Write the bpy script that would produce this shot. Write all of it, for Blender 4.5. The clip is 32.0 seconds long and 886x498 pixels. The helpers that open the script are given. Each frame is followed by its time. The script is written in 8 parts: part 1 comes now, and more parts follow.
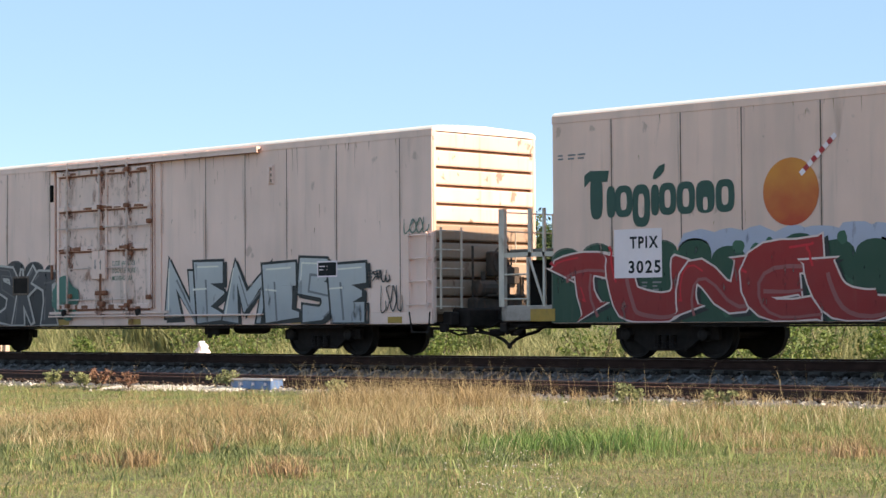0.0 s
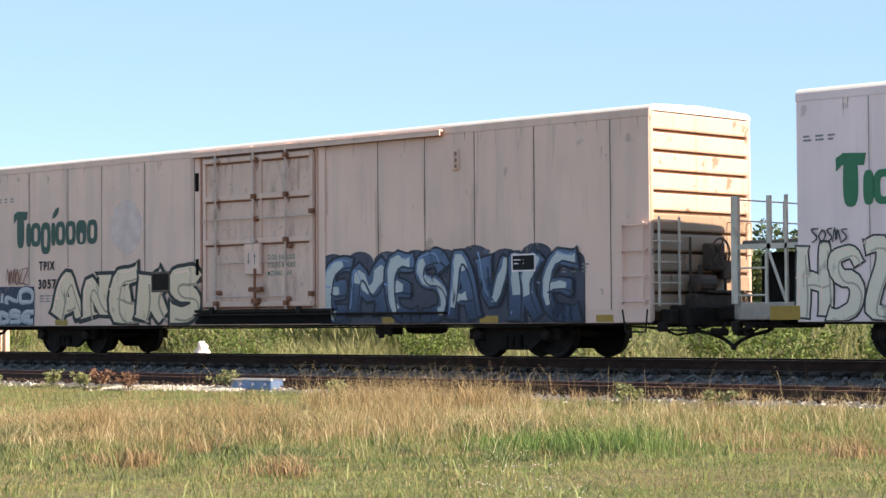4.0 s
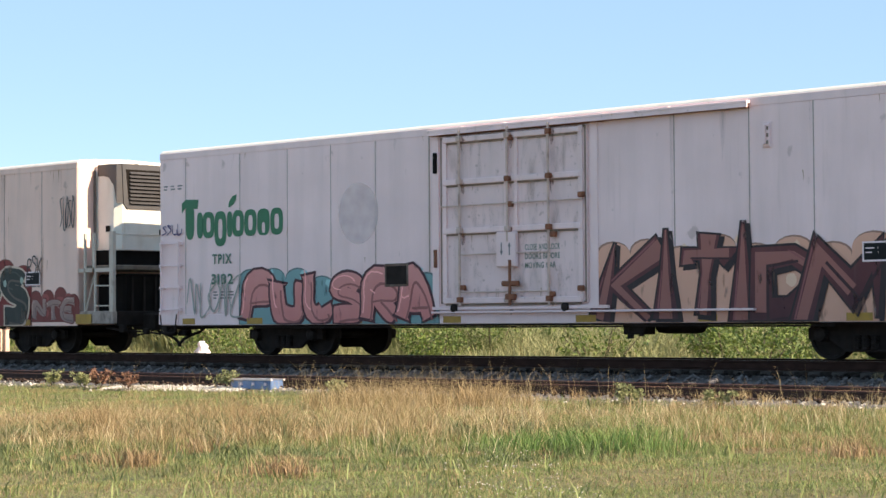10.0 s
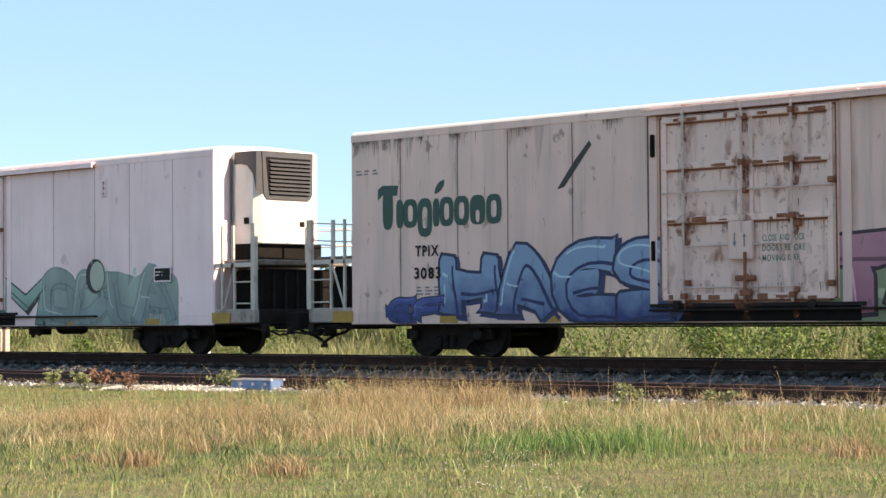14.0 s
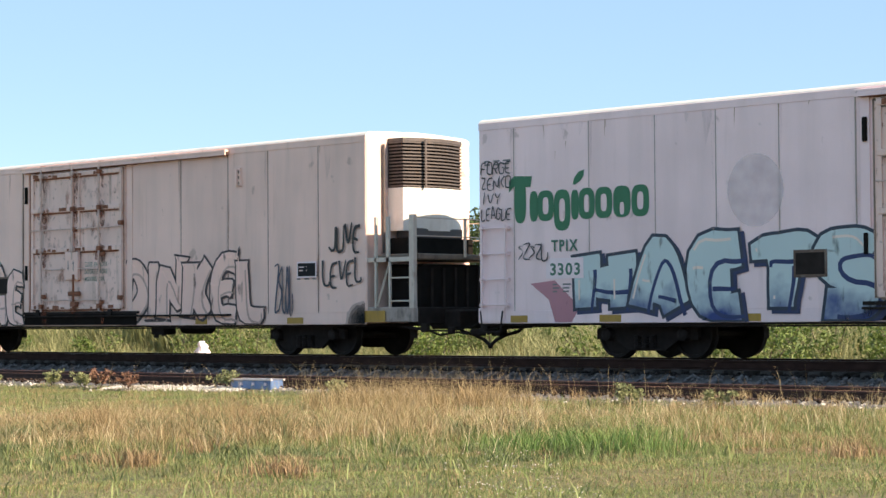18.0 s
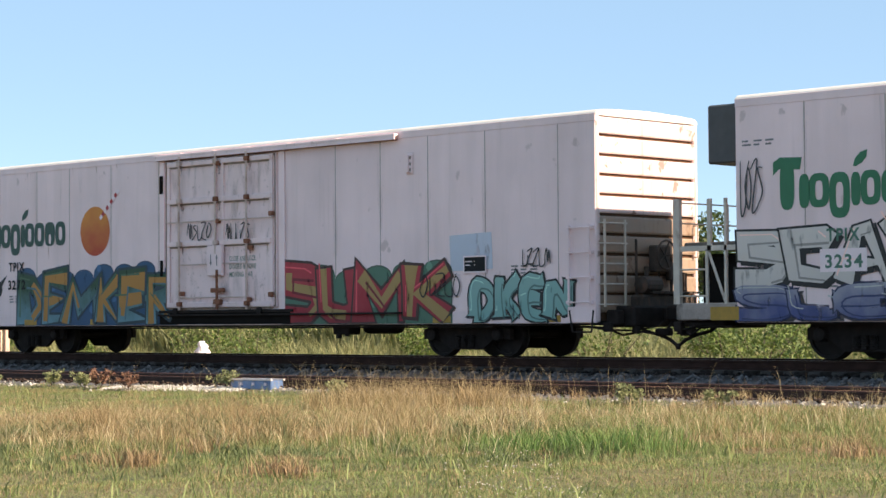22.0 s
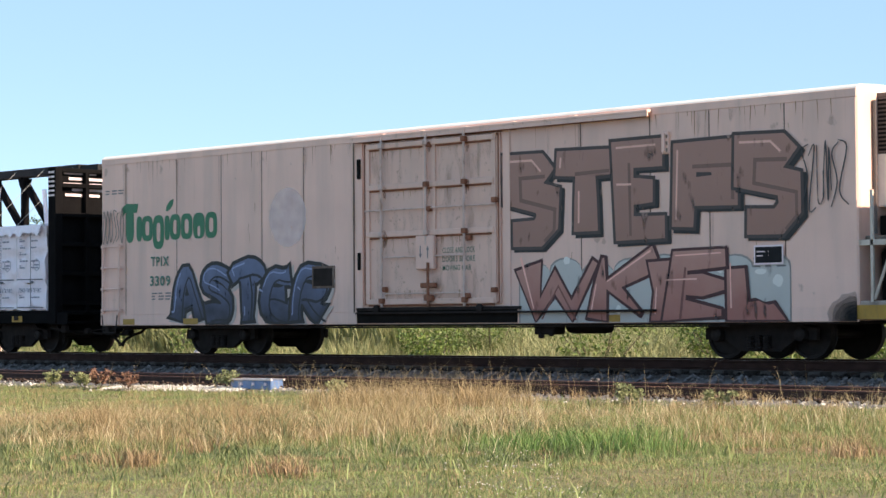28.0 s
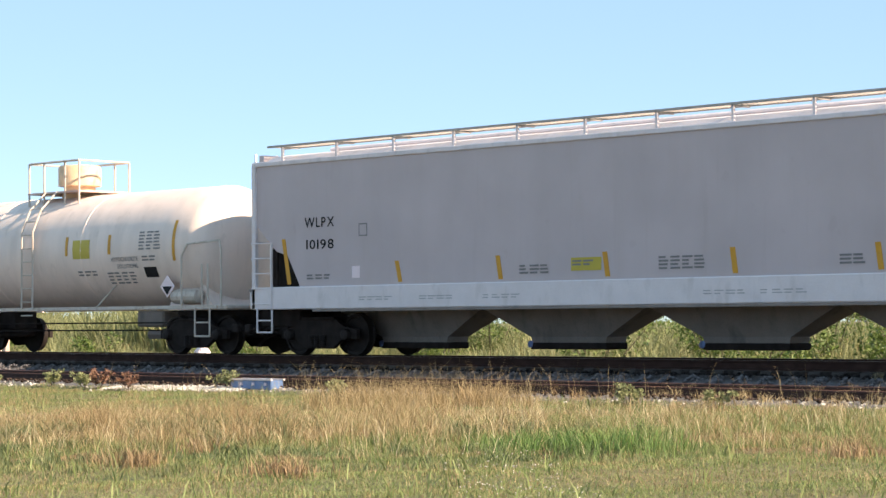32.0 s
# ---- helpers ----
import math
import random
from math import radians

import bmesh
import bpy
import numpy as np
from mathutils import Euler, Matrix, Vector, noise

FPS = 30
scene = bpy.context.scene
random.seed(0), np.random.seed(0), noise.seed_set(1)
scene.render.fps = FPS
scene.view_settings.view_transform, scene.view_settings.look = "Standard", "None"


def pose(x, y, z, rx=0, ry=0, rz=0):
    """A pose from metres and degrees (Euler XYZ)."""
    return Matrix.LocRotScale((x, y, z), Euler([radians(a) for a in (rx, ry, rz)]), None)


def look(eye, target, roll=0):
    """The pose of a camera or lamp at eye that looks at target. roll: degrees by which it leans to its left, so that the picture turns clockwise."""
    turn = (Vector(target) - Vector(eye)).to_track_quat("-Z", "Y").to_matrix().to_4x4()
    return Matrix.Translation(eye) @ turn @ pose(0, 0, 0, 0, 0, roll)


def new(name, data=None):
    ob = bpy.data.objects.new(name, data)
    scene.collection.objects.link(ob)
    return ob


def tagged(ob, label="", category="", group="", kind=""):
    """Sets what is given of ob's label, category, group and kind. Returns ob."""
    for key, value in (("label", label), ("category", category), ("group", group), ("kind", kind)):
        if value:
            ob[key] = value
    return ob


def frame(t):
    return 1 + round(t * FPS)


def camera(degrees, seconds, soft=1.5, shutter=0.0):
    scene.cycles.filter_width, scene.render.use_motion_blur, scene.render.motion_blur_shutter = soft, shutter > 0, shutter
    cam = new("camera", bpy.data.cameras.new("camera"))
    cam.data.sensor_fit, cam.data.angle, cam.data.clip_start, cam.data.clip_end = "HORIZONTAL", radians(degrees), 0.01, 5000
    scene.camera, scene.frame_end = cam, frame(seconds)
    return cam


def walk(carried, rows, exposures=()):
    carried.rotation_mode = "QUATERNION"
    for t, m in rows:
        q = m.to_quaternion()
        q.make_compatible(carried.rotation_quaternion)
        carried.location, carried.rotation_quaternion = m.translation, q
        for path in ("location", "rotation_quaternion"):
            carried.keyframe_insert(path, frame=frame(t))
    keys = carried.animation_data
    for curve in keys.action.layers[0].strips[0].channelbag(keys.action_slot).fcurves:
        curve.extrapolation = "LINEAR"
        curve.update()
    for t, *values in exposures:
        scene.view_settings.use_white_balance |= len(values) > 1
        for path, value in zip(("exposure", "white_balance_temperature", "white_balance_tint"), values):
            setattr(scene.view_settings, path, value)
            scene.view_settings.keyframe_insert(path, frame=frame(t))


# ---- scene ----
from collections import defaultdict

# ---------- camera: it stands still on the near side of the tracks ----------
EYE = Vector((0.0, -29.128, 0.709))
YAW, PITCH = -0.7678, 0.0346
AHEAD = Vector((math.sin(YAW) * math.cos(PITCH), math.cos(YAW) * math.cos(PITCH), math.sin(PITCH)))
cam = camera(23.908, 32.0, soft=1.5)
HOLD = look(EYE, EYE + AHEAD * 40, -0.372)
# the clip's camera brightens and darkens a little by itself
AUTO = ((0, -0.08), (1, 0.02), (2, -0.14), (5, 0.05), (6, -0.19), (7, 0.00), (8, 0.15), (9, 0.07), (10, -0.06), (11, -0.12), (12, 0.07), (13, 0.11), (14, 0.00), (15, -0.20), (18, -0.06), (19, -0.06), (20, -0.05), (21, -0.05), (22, -0.15), (23, -0.10), (24, -0.14), (25, -0.03), (26, -0.22), (29, 0.05), (30, -0.20), (31, -0.18), (32, 0.01))
walk(cam, [(0.0, HOLD), (32.0, HOLD)], [(t, 1.12 + e, 7450 if 28 < t < 31 else 7900, 18 if 28 < t < 31 else 16) for t, e in AUTO])

# ---------- daylight: sun low behind the train, almost along the track ----------
SUN = Vector((1.0, 0.27, 0.68)).normalized()
world = bpy.data.worlds.new("sky")
scene.world = world
world.use_nodes = True
wn = world.node_tree
wn.nodes.clear()
sky = wn.nodes.new("ShaderNodeTexSky")
sky.sky_type = "NISHITA"
sky.sun_disc = False
sky.sun_elevation = math.asin(SUN.z)
sky.altitude = 2600
sky.sun_rotation = math.atan2(SUN.x, SUN.y)
sky.air_density, sky.dust_density, sky.ozone_density = 0.72, 0.0, 3.8
bg = wn.nodes.new("ShaderNodeBackground")
bg.inputs["Strength"].default_value = 0.13
wout = wn.nodes.new("ShaderNodeOutputWorld")
wn.links.new(sky.outputs[0], bg.inputs[0])
even = wn.nodes.new("ShaderNodeBackground")
even.inputs["Color"].default_value = (0.195, 0.366, 0.545, 1)
blend = wn.nodes.new("ShaderNodeMixShader")
blend.inputs[0].default_value = 0.65
wn.links.new(bg.outputs[0], blend.inputs[1])
wn.links.new(even.outputs[0], blend.inputs[2])
wn.links.new(blend.outputs[0], wout.inputs[0])
sun_data = bpy.data.lights.new("sun", "SUN")
sun_data.energy, sun_data.angle, sun_data.color = 5.0, radians(0.53), (1.0, 0.91, 0.77)
sun = new("sun", sun_data)
sun.matrix_world = look(SUN * 200, (0, 0, 0))


# ---------- materials ----------
def nodes_of(name):
    m = bpy.data.materials.new(name)
    m.use_nodes = True
    nt = m.node_tree
    return m, nt, nt.nodes["Principled BSDF"]


def mixer(nt, fac, a, b, kind="MIX"):
    n = nt.nodes.new("ShaderNodeMix")
    n.data_type, n.blend_type = "RGBA", kind
    for socket, value in ((n.inputs[0], fac), (n.inputs[6], a), (n.inputs[7], b)):
        if isinstance(value, bpy.types.NodeSocket):
            nt.links.new(value, socket)
        elif isinstance(value, (int, float)):
            socket.default_value = value
        else:
            socket.default_value = (*value, 1)
    return n.outputs[2]


def noise_of(nt, scale, stretch=(1, 1, 1), detail=4, lo=0.4, hi=0.6, coord="Object", to=(0, 1)):
    tc = nt.nodes.new("ShaderNodeTexCoord")
    mp = nt.nodes.new("ShaderNodeMapping")
    mp.inputs["Scale"].default_value = stretch
    nz = nt.nodes.new("ShaderNodeTexNoise")
    nz.inputs["Scale"].default_value, nz.inputs["Detail"].default_value = scale, detail
    mr = nt.nodes.new("ShaderNodeMapRange")
    mr.inputs[1].default_value, mr.inputs[2].default_value = lo, hi
    mr.inputs[3].default_value, mr.inputs[4].default_value = to
    nt.links.new(tc.outputs[coord], mp.inputs[0])
    nt.links.new(mp.outputs[0], nz.inputs["Vector"])
    nt.links.new(nz.outputs["Fac"], mr.inputs[0])
    return mr.outputs[0]


def bump(nt, bsdf, height, strength=0.3, distance=0.01):
    b = nt.nodes.new("ShaderNodeBump")
    b.inputs["Strength"].default_value, b.inputs["Distance"].default_value = strength, distance
    nt.links.new(height, b.inputs["Height"])
    nt.links.new(b.outputs[0], bsdf.inputs["Normal"])


def plain(name, col, rough=0.6, metal=0.0, vary=0.25, scale=3.0, stain=None, stain_amount=0.5, coord="Object", island=False):
    """A surface with tone varying at two scales and optional stains of another colour."""
    m, nt, bs = nodes_of(name)
    dark = tuple(c * (1 - vary) for c in col)
    lite = tuple(min(1, c * (1 + vary * 0.6)) for c in col)
    c = mixer(nt, noise_of(nt, scale, coord=coord, lo=0.3, hi=0.7), dark, lite)
    fine = noise_of(nt, scale * 14, coord=coord, lo=0.25, hi=0.75)
    c = mixer(nt, 0.35, c, mixer(nt, fine, dark, lite))
    if stain:
        c = mixer(nt, noise_of(nt, scale * 1.7, (1, 1, 0.4), 6, 0.55, 0.72, coord, (0, stain_amount)), c, stain)
    if island:
        geo = nt.nodes.new("ShaderNodeNewGeometry")
        ramp = nt.nodes.new("ShaderNodeMapRange")
        ramp.inputs[3].default_value, ramp.inputs[4].default_value = 1 - vary * 1.6, 1 + vary * 1.2
        nt.links.new(geo.outputs["Random Per Island"], ramp.inputs[0])
        hs = nt.nodes.new("ShaderNodeHueSaturation")
        nt.links.new(ramp.outputs[0], hs.inputs["Value"])
        nt.links.new(c, hs.inputs["Color"])
        c = hs.outputs[0]
    nt.links.new(c, bs.inputs["Base Color"])
    bs.inputs["Roughness"].default_value, bs.inputs["Metallic"].default_value = rough, metal
    if max(col) < 0.06:
        bs.inputs["Specular IOR Level"].default_value = 0.08
    bump(nt, bs, fine, 0.25, 0.004)
    return m


def car_paint(name, col, rust=0.35, grime=0.3, streak=0.3, worn=0.0, fine=1.0):
    """Old enamel on a steel car side: panel tone, vertical rust and dirt runs, grime low on the side, chips."""
    m, nt, bs = nodes_of(name)
    info = nt.nodes.new("ShaderNodeObjectInfo")
    tone = nt.nodes.new("ShaderNodeMapRange")
    tone.inputs[3].default_value, tone.inputs[4].default_value = 0.95, 1.04
    nt.links.new(info.outputs["Random"], tone.inputs[0])
    c = mixer(nt, noise_of(nt, 0.6, detail=5, lo=0.3, hi=0.7), tuple(k * 0.86 for k in col), col)
    c = mixer(nt, noise_of(nt, 2.2, (1.0, 1.0, 0.12), 5, 0.45, 0.8, to=(0, grime)), c, (0.33, 0.27, 0.23))
    c = mixer(nt, noise_of(nt, 7.0, (1.0, 1.0, 0.07), 6, 0.6 - worn, 0.82 - worn, to=(0, streak)), c, (0.26, 0.17, 0.11))
    c = mixer(nt, noise_of(nt, 2.6 * fine, (1, 1, 0.8), 9, 0.66 - worn, 0.7 - worn * 0.8, to=(0, rust)), c, (0.16, 0.075, 0.04))
    c = mixer(nt, noise_of(nt, 60, detail=3, lo=0.3, hi=0.7, to=(0, 0.12)), c, (0.4, 0.34, 0.3))
    hs = nt.nodes.new("ShaderNodeHueSaturation")
    nt.links.new(tone.outputs[0], hs.inputs["Value"])
    nt.links.new(c, hs.inputs["Color"])
    nt.links.new(hs.outputs[0], bs.inputs["Base Color"])
    rg = noise_of(nt, 4, lo=0.3, hi=0.7, to=(0.42, 0.62))
    nt.links.new(rg, bs.inputs["Roughness"])
    bump(nt, bs, noise_of(nt, 1.6, (1, 1, 0.5), 3, 0.2, 0.8), 0.12, 0.02)
    return m


def two_tone(name, low, high, z0, z1, spot=None, vary=0.15, flake=0.0, fade=0.0):
    """Sprayed paint fading from one colour to another with height, mottled, flaking in runs and rubbed thin."""
    m, nt, bs = nodes_of(name)
    tc = nt.nodes.new("ShaderNodeTexCoord")
    sp = nt.nodes.new("ShaderNodeSeparateXYZ")
    nt.links.new(tc.outputs["Object"], sp.inputs[0])
    mr = nt.nodes.new("ShaderNodeMapRange")
    mr.inputs[1].default_value, mr.inputs[2].default_value = z0, z1
    cloudy = noise_of(nt, 1.7, detail=4, lo=0.3, hi=0.7, to=(-0.3, 0.3))
    uneven = nt.nodes.new("ShaderNodeMath")
    uneven.operation = "ADD"
    nt.links.new(sp.outputs[2], uneven.inputs[0])
    nt.links.new(cloudy, uneven.inputs[1])
    nt.links.new(uneven.outputs[0], mr.inputs[0])
    c = mixer(nt, mr.outputs[0], low, high)
    if spot:
        c = mixer(nt, noise_of(nt, 5.0, detail=2, lo=0.58, hi=0.62, to=(0, 0.5)), c, spot)
    c = mixer(nt, noise_of(nt, 2.0, detail=6, lo=0.35, hi=0.7, to=(0, vary * 0.5)), c, (0.3, 0.26, 0.24))
    c = mixer(nt, noise_of(nt, 7.0, (1, 1, 0.1), 6, 0.6, 0.85, to=(0, 0.14)), c, (0.22, 0.16, 0.13))
    nt.links.new(c, bs.inputs["Base Color"])
    bs.inputs["Roughness"].default_value = 0.55
    if flake or fade:
        gone = noise_of(nt, 5.0, (1, 1, 0.35), 8, 0.6 - 0.12 * fade, 0.72 - 0.1 * fade, to=(0.0, 0.75))
        thin = noise_of(nt, 1.1, (1, 1, 0.7), 5, 0.3, 0.7, to=(0.25 * fade, fade))
        both = nt.nodes.new("ShaderNodeMath")
        both.operation = "MAXIMUM"
        nt.links.new(gone, both.inputs[0])
        nt.links.new(thin, both.inputs[1])
        clear = nt.nodes.new("ShaderNodeBsdfTransparent")
        mx = nt.nodes.new("ShaderNodeMixShader")
        nt.links.new(both.outputs[0], mx.inputs[0])
        nt.links.new(bs.outputs[0], mx.inputs[1])
        nt.links.new(clear.outputs[0], mx.inputs[2])
        nt.links.new(mx.outputs[0], nt.nodes["Material Output"].inputs["Surface"])
    return m


def leaf_mat(name, col_a, col_b, dead, vary=0.4, trans=0.25):
    m, nt, bs = nodes_of(name)
    geo = nt.nodes.new("ShaderNodeNewGeometry")
    c = mixer(nt, geo.outputs["Random Per Island"], col_a, col_b)
    c = mixer(nt, noise_of(nt, 0.9, detail=3, lo=0.5, hi=0.7, coord="Object", to=(0, vary)), c, dead)
    nt.links.new(c, bs.inputs["Base Color"])
    bs.inputs["Roughness"].default_value = 0.6
    bs.inputs["Transmission Weight"].default_value = 0.0
    tr = nt.nodes.new("ShaderNodeBsdfTranslucent")
    nt.links.new(c, tr.inputs["Color"])
    mx = nt.nodes.new("ShaderNodeMixShader")
    mx.inputs[0].default_value = trans
    nt.links.new(bs.outputs[0], mx.inputs[1])
    nt.links.new(tr.outputs[0], mx.inputs[2])
    out = nt.nodes["Material Output"]
    nt.links.new(mx.outputs[0], out.inputs["Surface"])
    return m


STEEL_DARK = plain("underframe_grime", (0.032, 0.025, 0.023), 0.8, 0.0, 0.5, 4, (0.03, 0.018, 0.014), 0.5)
WHEEL = plain("wheel_steel", (0.034, 0.027, 0.025), 0.6, 0.2, 0.4, 6)
RAIL_SHINE = plain("rail_worn_head", (0.24, 0.19, 0.16), 0.4, 0.6, 0.25, 8)
RAIL_RUST = plain("rail_rust", (0.062, 0.03, 0.024), 0.85, 0.0, 0.4, 5, (0.02, 0.013, 0.011), 0.6)
RAIL_RED = plain("siding_rail_head", (0.2, 0.075, 0.05), 0.8, 0.0, 0.35, 6)
RAIL_DIRTY = plain("oily_rail_web", (0.058, 0.03, 0.024), 0.85, 0.0, 0.4, 5)
# Stone dark with oil and with the train's shade put into its colour.
OILY_SHADED_STONE = plain("oily_shaded_ballast", (0.03, 0.023, 0.021), 0.9, 0, 0.5, 2, None, 0, "Object", True)
TIE = plain("creosote_tie", (0.06, 0.047, 0.04), 0.9, 0, 0.45, 4, (0.12, 0.1, 0.085), 0.5)
STONE = plain("ballast_stone", (0.14, 0.127, 0.128), 0.95, 0, 0.25, 2, None, 0, "Object", True)
DULL_STONE = plain("siding_stone", (0.055, 0.038, 0.032), 0.9, 0, 0.45, 2, None, 0, "Object", True)
LIMESTONE = plain("pale_gravel", (0.55, 0.51, 0.46), 0.9, 0, 0.35, 2, None, 0, "Object", True)
STEEL_WHITE = plain("white_railing_paint", (0.58, 0.5, 0.43), 0.55, 0, 0.2, 5, (0.22, 0.12, 0.08), 0.5)
GALV = plain("bare_pipe", (0.64, 0.46, 0.4), 0.6, 0.0, 0.25, 5, (0.2, 0.1, 0.06), 0.6)
RUSTY = plain("rusty_fitting", (0.27, 0.1, 0.055), 0.85, 0, 0.4, 7, (0.09, 0.045, 0.03), 0.6)
DARKGREY = plain("dark_grey_plastic", (0.07, 0.068, 0.07), 0.55, 0, 0.2, 5)
GREYUNIT = plain("grey_unit_panel", (0.06, 0.058, 0.062), 0.5, 0, 0.2, 5)
LOUVRE = plain("unit_louvre", (0.11, 0.09, 0.085), 0.55, 0.2, 0.3, 5, (0.16, 0.1, 0.06), 0.4)
# Near black for black parts and for shade put into gaps and recesses.
SHADE_BLACK = plain("black_parts_and_shade", (0.014, 0.012, 0.011), 0.9, 0, 0.4, 3)
UNIT_WHITE = plain("unit_white", (0.78, 0.74, 0.68), 0.45, 0, 0.1, 2, (0.45, 0.36, 0.26), 0.25)
YELLOW = plain("reflective_yellow", (0.42, 0.23, 0.03), 0.5, 0, 0.25, 6, (0.2, 0.12, 0.04), 0.5)
ORANGE_STRIPE = plain("orange_stripe", (0.65, 0.3, 0.02), 0.5, 0, 0.15, 6)
WHITE_PLATE = plain("fresh_white_patch", (0.86, 0.7, 0.72), 0.5, 0, 0.06, 2)
BLACK = plain("black_paint", (0.02, 0.02, 0.022), 0.5, 0, 0.3, 5)
GREY_TEXT = plain("grey_stencil", (0.2, 0.19, 0.19), 0.6, 0, 0.2, 6)
FAINT_TEXT = plain("faint_stencil", (0.42, 0.4, 0.4), 0.6, 0, 0.2, 6)
GREEN_OLD = plain("logo_green", (0.012, 0.16, 0.075), 0.5, 0, 0.15, 4)
GREEN_NEW = plain("logo_dark_green", (0.012, 0.062, 0.045), 0.5, 0, 0.15, 4)
STENCIL_GREEN = plain("stencil_green", (0.06, 0.17, 0.12), 0.55, 0, 0.25, 8)
ORANGE = two_tone("orange_fruit", (0.5, 0.05, 0.01), (0.68, 0.23, 0.03), 2.3, 3.45, None, 0.05)
RED = plain("straw_red", (0.45, 0.02, 0.025), 0.5, 0, 0.1, 4)
PATCH_GREY = plain("faded_patch", (0.75, 0.635, 0.59), 0.55, 0, 0.06, 2)


# ---------- mesh building ----------
class Shape:
    """Collects solids in one mesh; each face keeps a material slot."""

    def __init__(self):
        self.v, self.f, self.m = [], [], []

    def add(self, verts, faces, slot=0):
        n = len(self.v)
        self.v.extend(verts)
        self.f.extend(tuple(i + n for i in f) for f in faces)
        self.m.extend([slot] * len(faces))
        return self

    def box(self, x0, x1, y0, y1, z0, z1, slot=0, cut=0.0):
        x0, x1 = min(x0, x1), max(x0, x1)
        y0, y1 = min(y0, y1), max(y0, y1)
        z0, z1 = min(z0, z1), max(z0, z1)
        if cut <= 0 or min(x1 - x0, z1 - z0, y1 - y0) < 2.2 * cut:
            p = [(x, y, z) for z in (z0, z1) for y in (y0, y1) for x in (x0, x1)]
            return self.add(p, [(0, 2, 3, 1), (4, 5, 7, 6), (0, 1, 5, 4), (2, 6, 7, 3), (0, 4, 6, 2), (1, 3, 7, 5)], slot)
        bm = bmesh.new()
        bmesh.ops.create_cube(bm, size=1)
        for w in bm.verts:
            w.co = ((x0 + x1) / 2 + w.co.x * (x1 - x0), (y0 + y1) / 2 + w.co.y * (y1 - y0), (z0 + z1) / 2 + w.co.z * (z1 - z0))
        bmesh.ops.bevel(bm, geom=list(bm.edges), offset=cut, segments=1, affect="EDGES")
        bm.verts.index_update()
        self.add([tuple(w.co) for w in bm.verts], [tuple(w.index for w in f.verts) for f in bm.faces], slot)
        bm.free()
        return self

    def rod(self, a, b, r, n=6, slot=0, r2=None):
        a, b = Vector(a), Vector(b)
        d = (b - a).normalized()
        u = d.cross(Vector((0, 0, 1) if abs(d.z) < 0.9 else (1, 0, 0))).normalized()
        w = d.cross(u)
        r2 = r if r2 is None else r2
        p = []
        for c, q in ((a, r), (b, r2)):
            p += [tuple(c + u * (q * math.cos(6.28319 * i / n)) + w * (q * math.sin(6.28319 * i / n))) for i in range(n)]
        fs = [(i, (i + 1) % n, n + (i + 1) % n, n + i) for i in range(n)]
        fs += [tuple(range(n - 1, -1, -1)), tuple(range(n, 2 * n))]
        return self.add(p, fs, slot)

    def bar(self, pts, r, n=6, slot=0):
        for a, b in zip(pts, pts[1:]):
            self.rod(a, b, r, n, slot)
        return self

    def prism(self, poly, lo, hi, axis="y", slot=0):
        """A polygon pushed along an axis. axis y: (x, z); x: (y, z); z: (x, y)."""
        def at(q, d):
            return {"y": (q[0], d, q[1]), "x": (d, q[0], q[1]), "z": (q[0], q[1], d)}[axis]
        n = len(poly)
        p = [at(q, lo) for q in poly] + [at(q, hi) for q in poly]
        return self.add(p, [(i, (i + 1) % n, n + (i + 1) % n, n + i) for i in range(n)] + [tuple(range(n - 1, -1, -1)), tuple(range(n, 2 * n))], slot)

    def lathe(self, prof, n=16, slot=0, axis="y", at=(0, 0, 0)):
        """Profile (radius, along) turned round an axis."""
        p = []
        for r, d in prof:
            for i in range(n):
                c, s = r * math.cos(6.28319 * i / n), r * math.sin(6.28319 * i / n)
                q = {"y": (c, d, s), "x": (d, c, s), "z": (c, s, d)}[axis]
                p.append((q[0] + at[0], q[1] + at[1], q[2] + at[2]))
        fs = []
        for k in range(len(prof) - 1):
            fs += [(k * n + i, k * n + (i + 1) % n, (k + 1) * n + (i + 1) % n, (k + 1) * n + i) for i in range(n)]
        fs += [tuple(range(n)), tuple(range((len(prof) - 1) * n + n - 1, (len(prof) - 1) * n - 1, -1))]
        return self.add(p, fs, slot)

    def mesh(self, name, mats, smooth=False):
        me = bpy.data.meshes.new(name)
        me.from_pydata(self.v, [], self.f)
        for k in mats:
            me.materials.append(k)
        if len(mats) > 1:
            me.polygons.foreach_set("material_index", self.m)
        bm = bmesh.new()
        bm.from_mesh(me)
        bmesh.ops.recalc_face_normals(bm, faces=bm.faces)
        bm.to_mesh(me)
        bm.free()
        if smooth:
            me.polygons.foreach_set("use_smooth", [True] * len(me.polygons))
            me.set_sharp_from_angle(angle=radians(40))
        return me


def part(name, shape, mats, parent, label="", smooth=False, loc=None):
    mats = mats if isinstance(mats, (list, tuple)) else [mats]
    me = shape if isinstance(shape, bpy.types.Mesh) else shape.mesh(name, mats, smooth)
    ob = new(name, me)
    ob.parent = parent
    if loc:
        ob.location = loc
    if label:
        tagged(ob, label=label)
    if name in ("rust_bloom", "seam_grime", "eave_grime", "rust_run", "paint_bubble", "stencil_line", "panel_line", "paint_splatter", "soot_stain"):
        tagged(ob, label=label, kind="stuff")
    return ob


def thing(name, label, category, group="", kind=""):
    return tagged(new(name), label, category, group, kind)


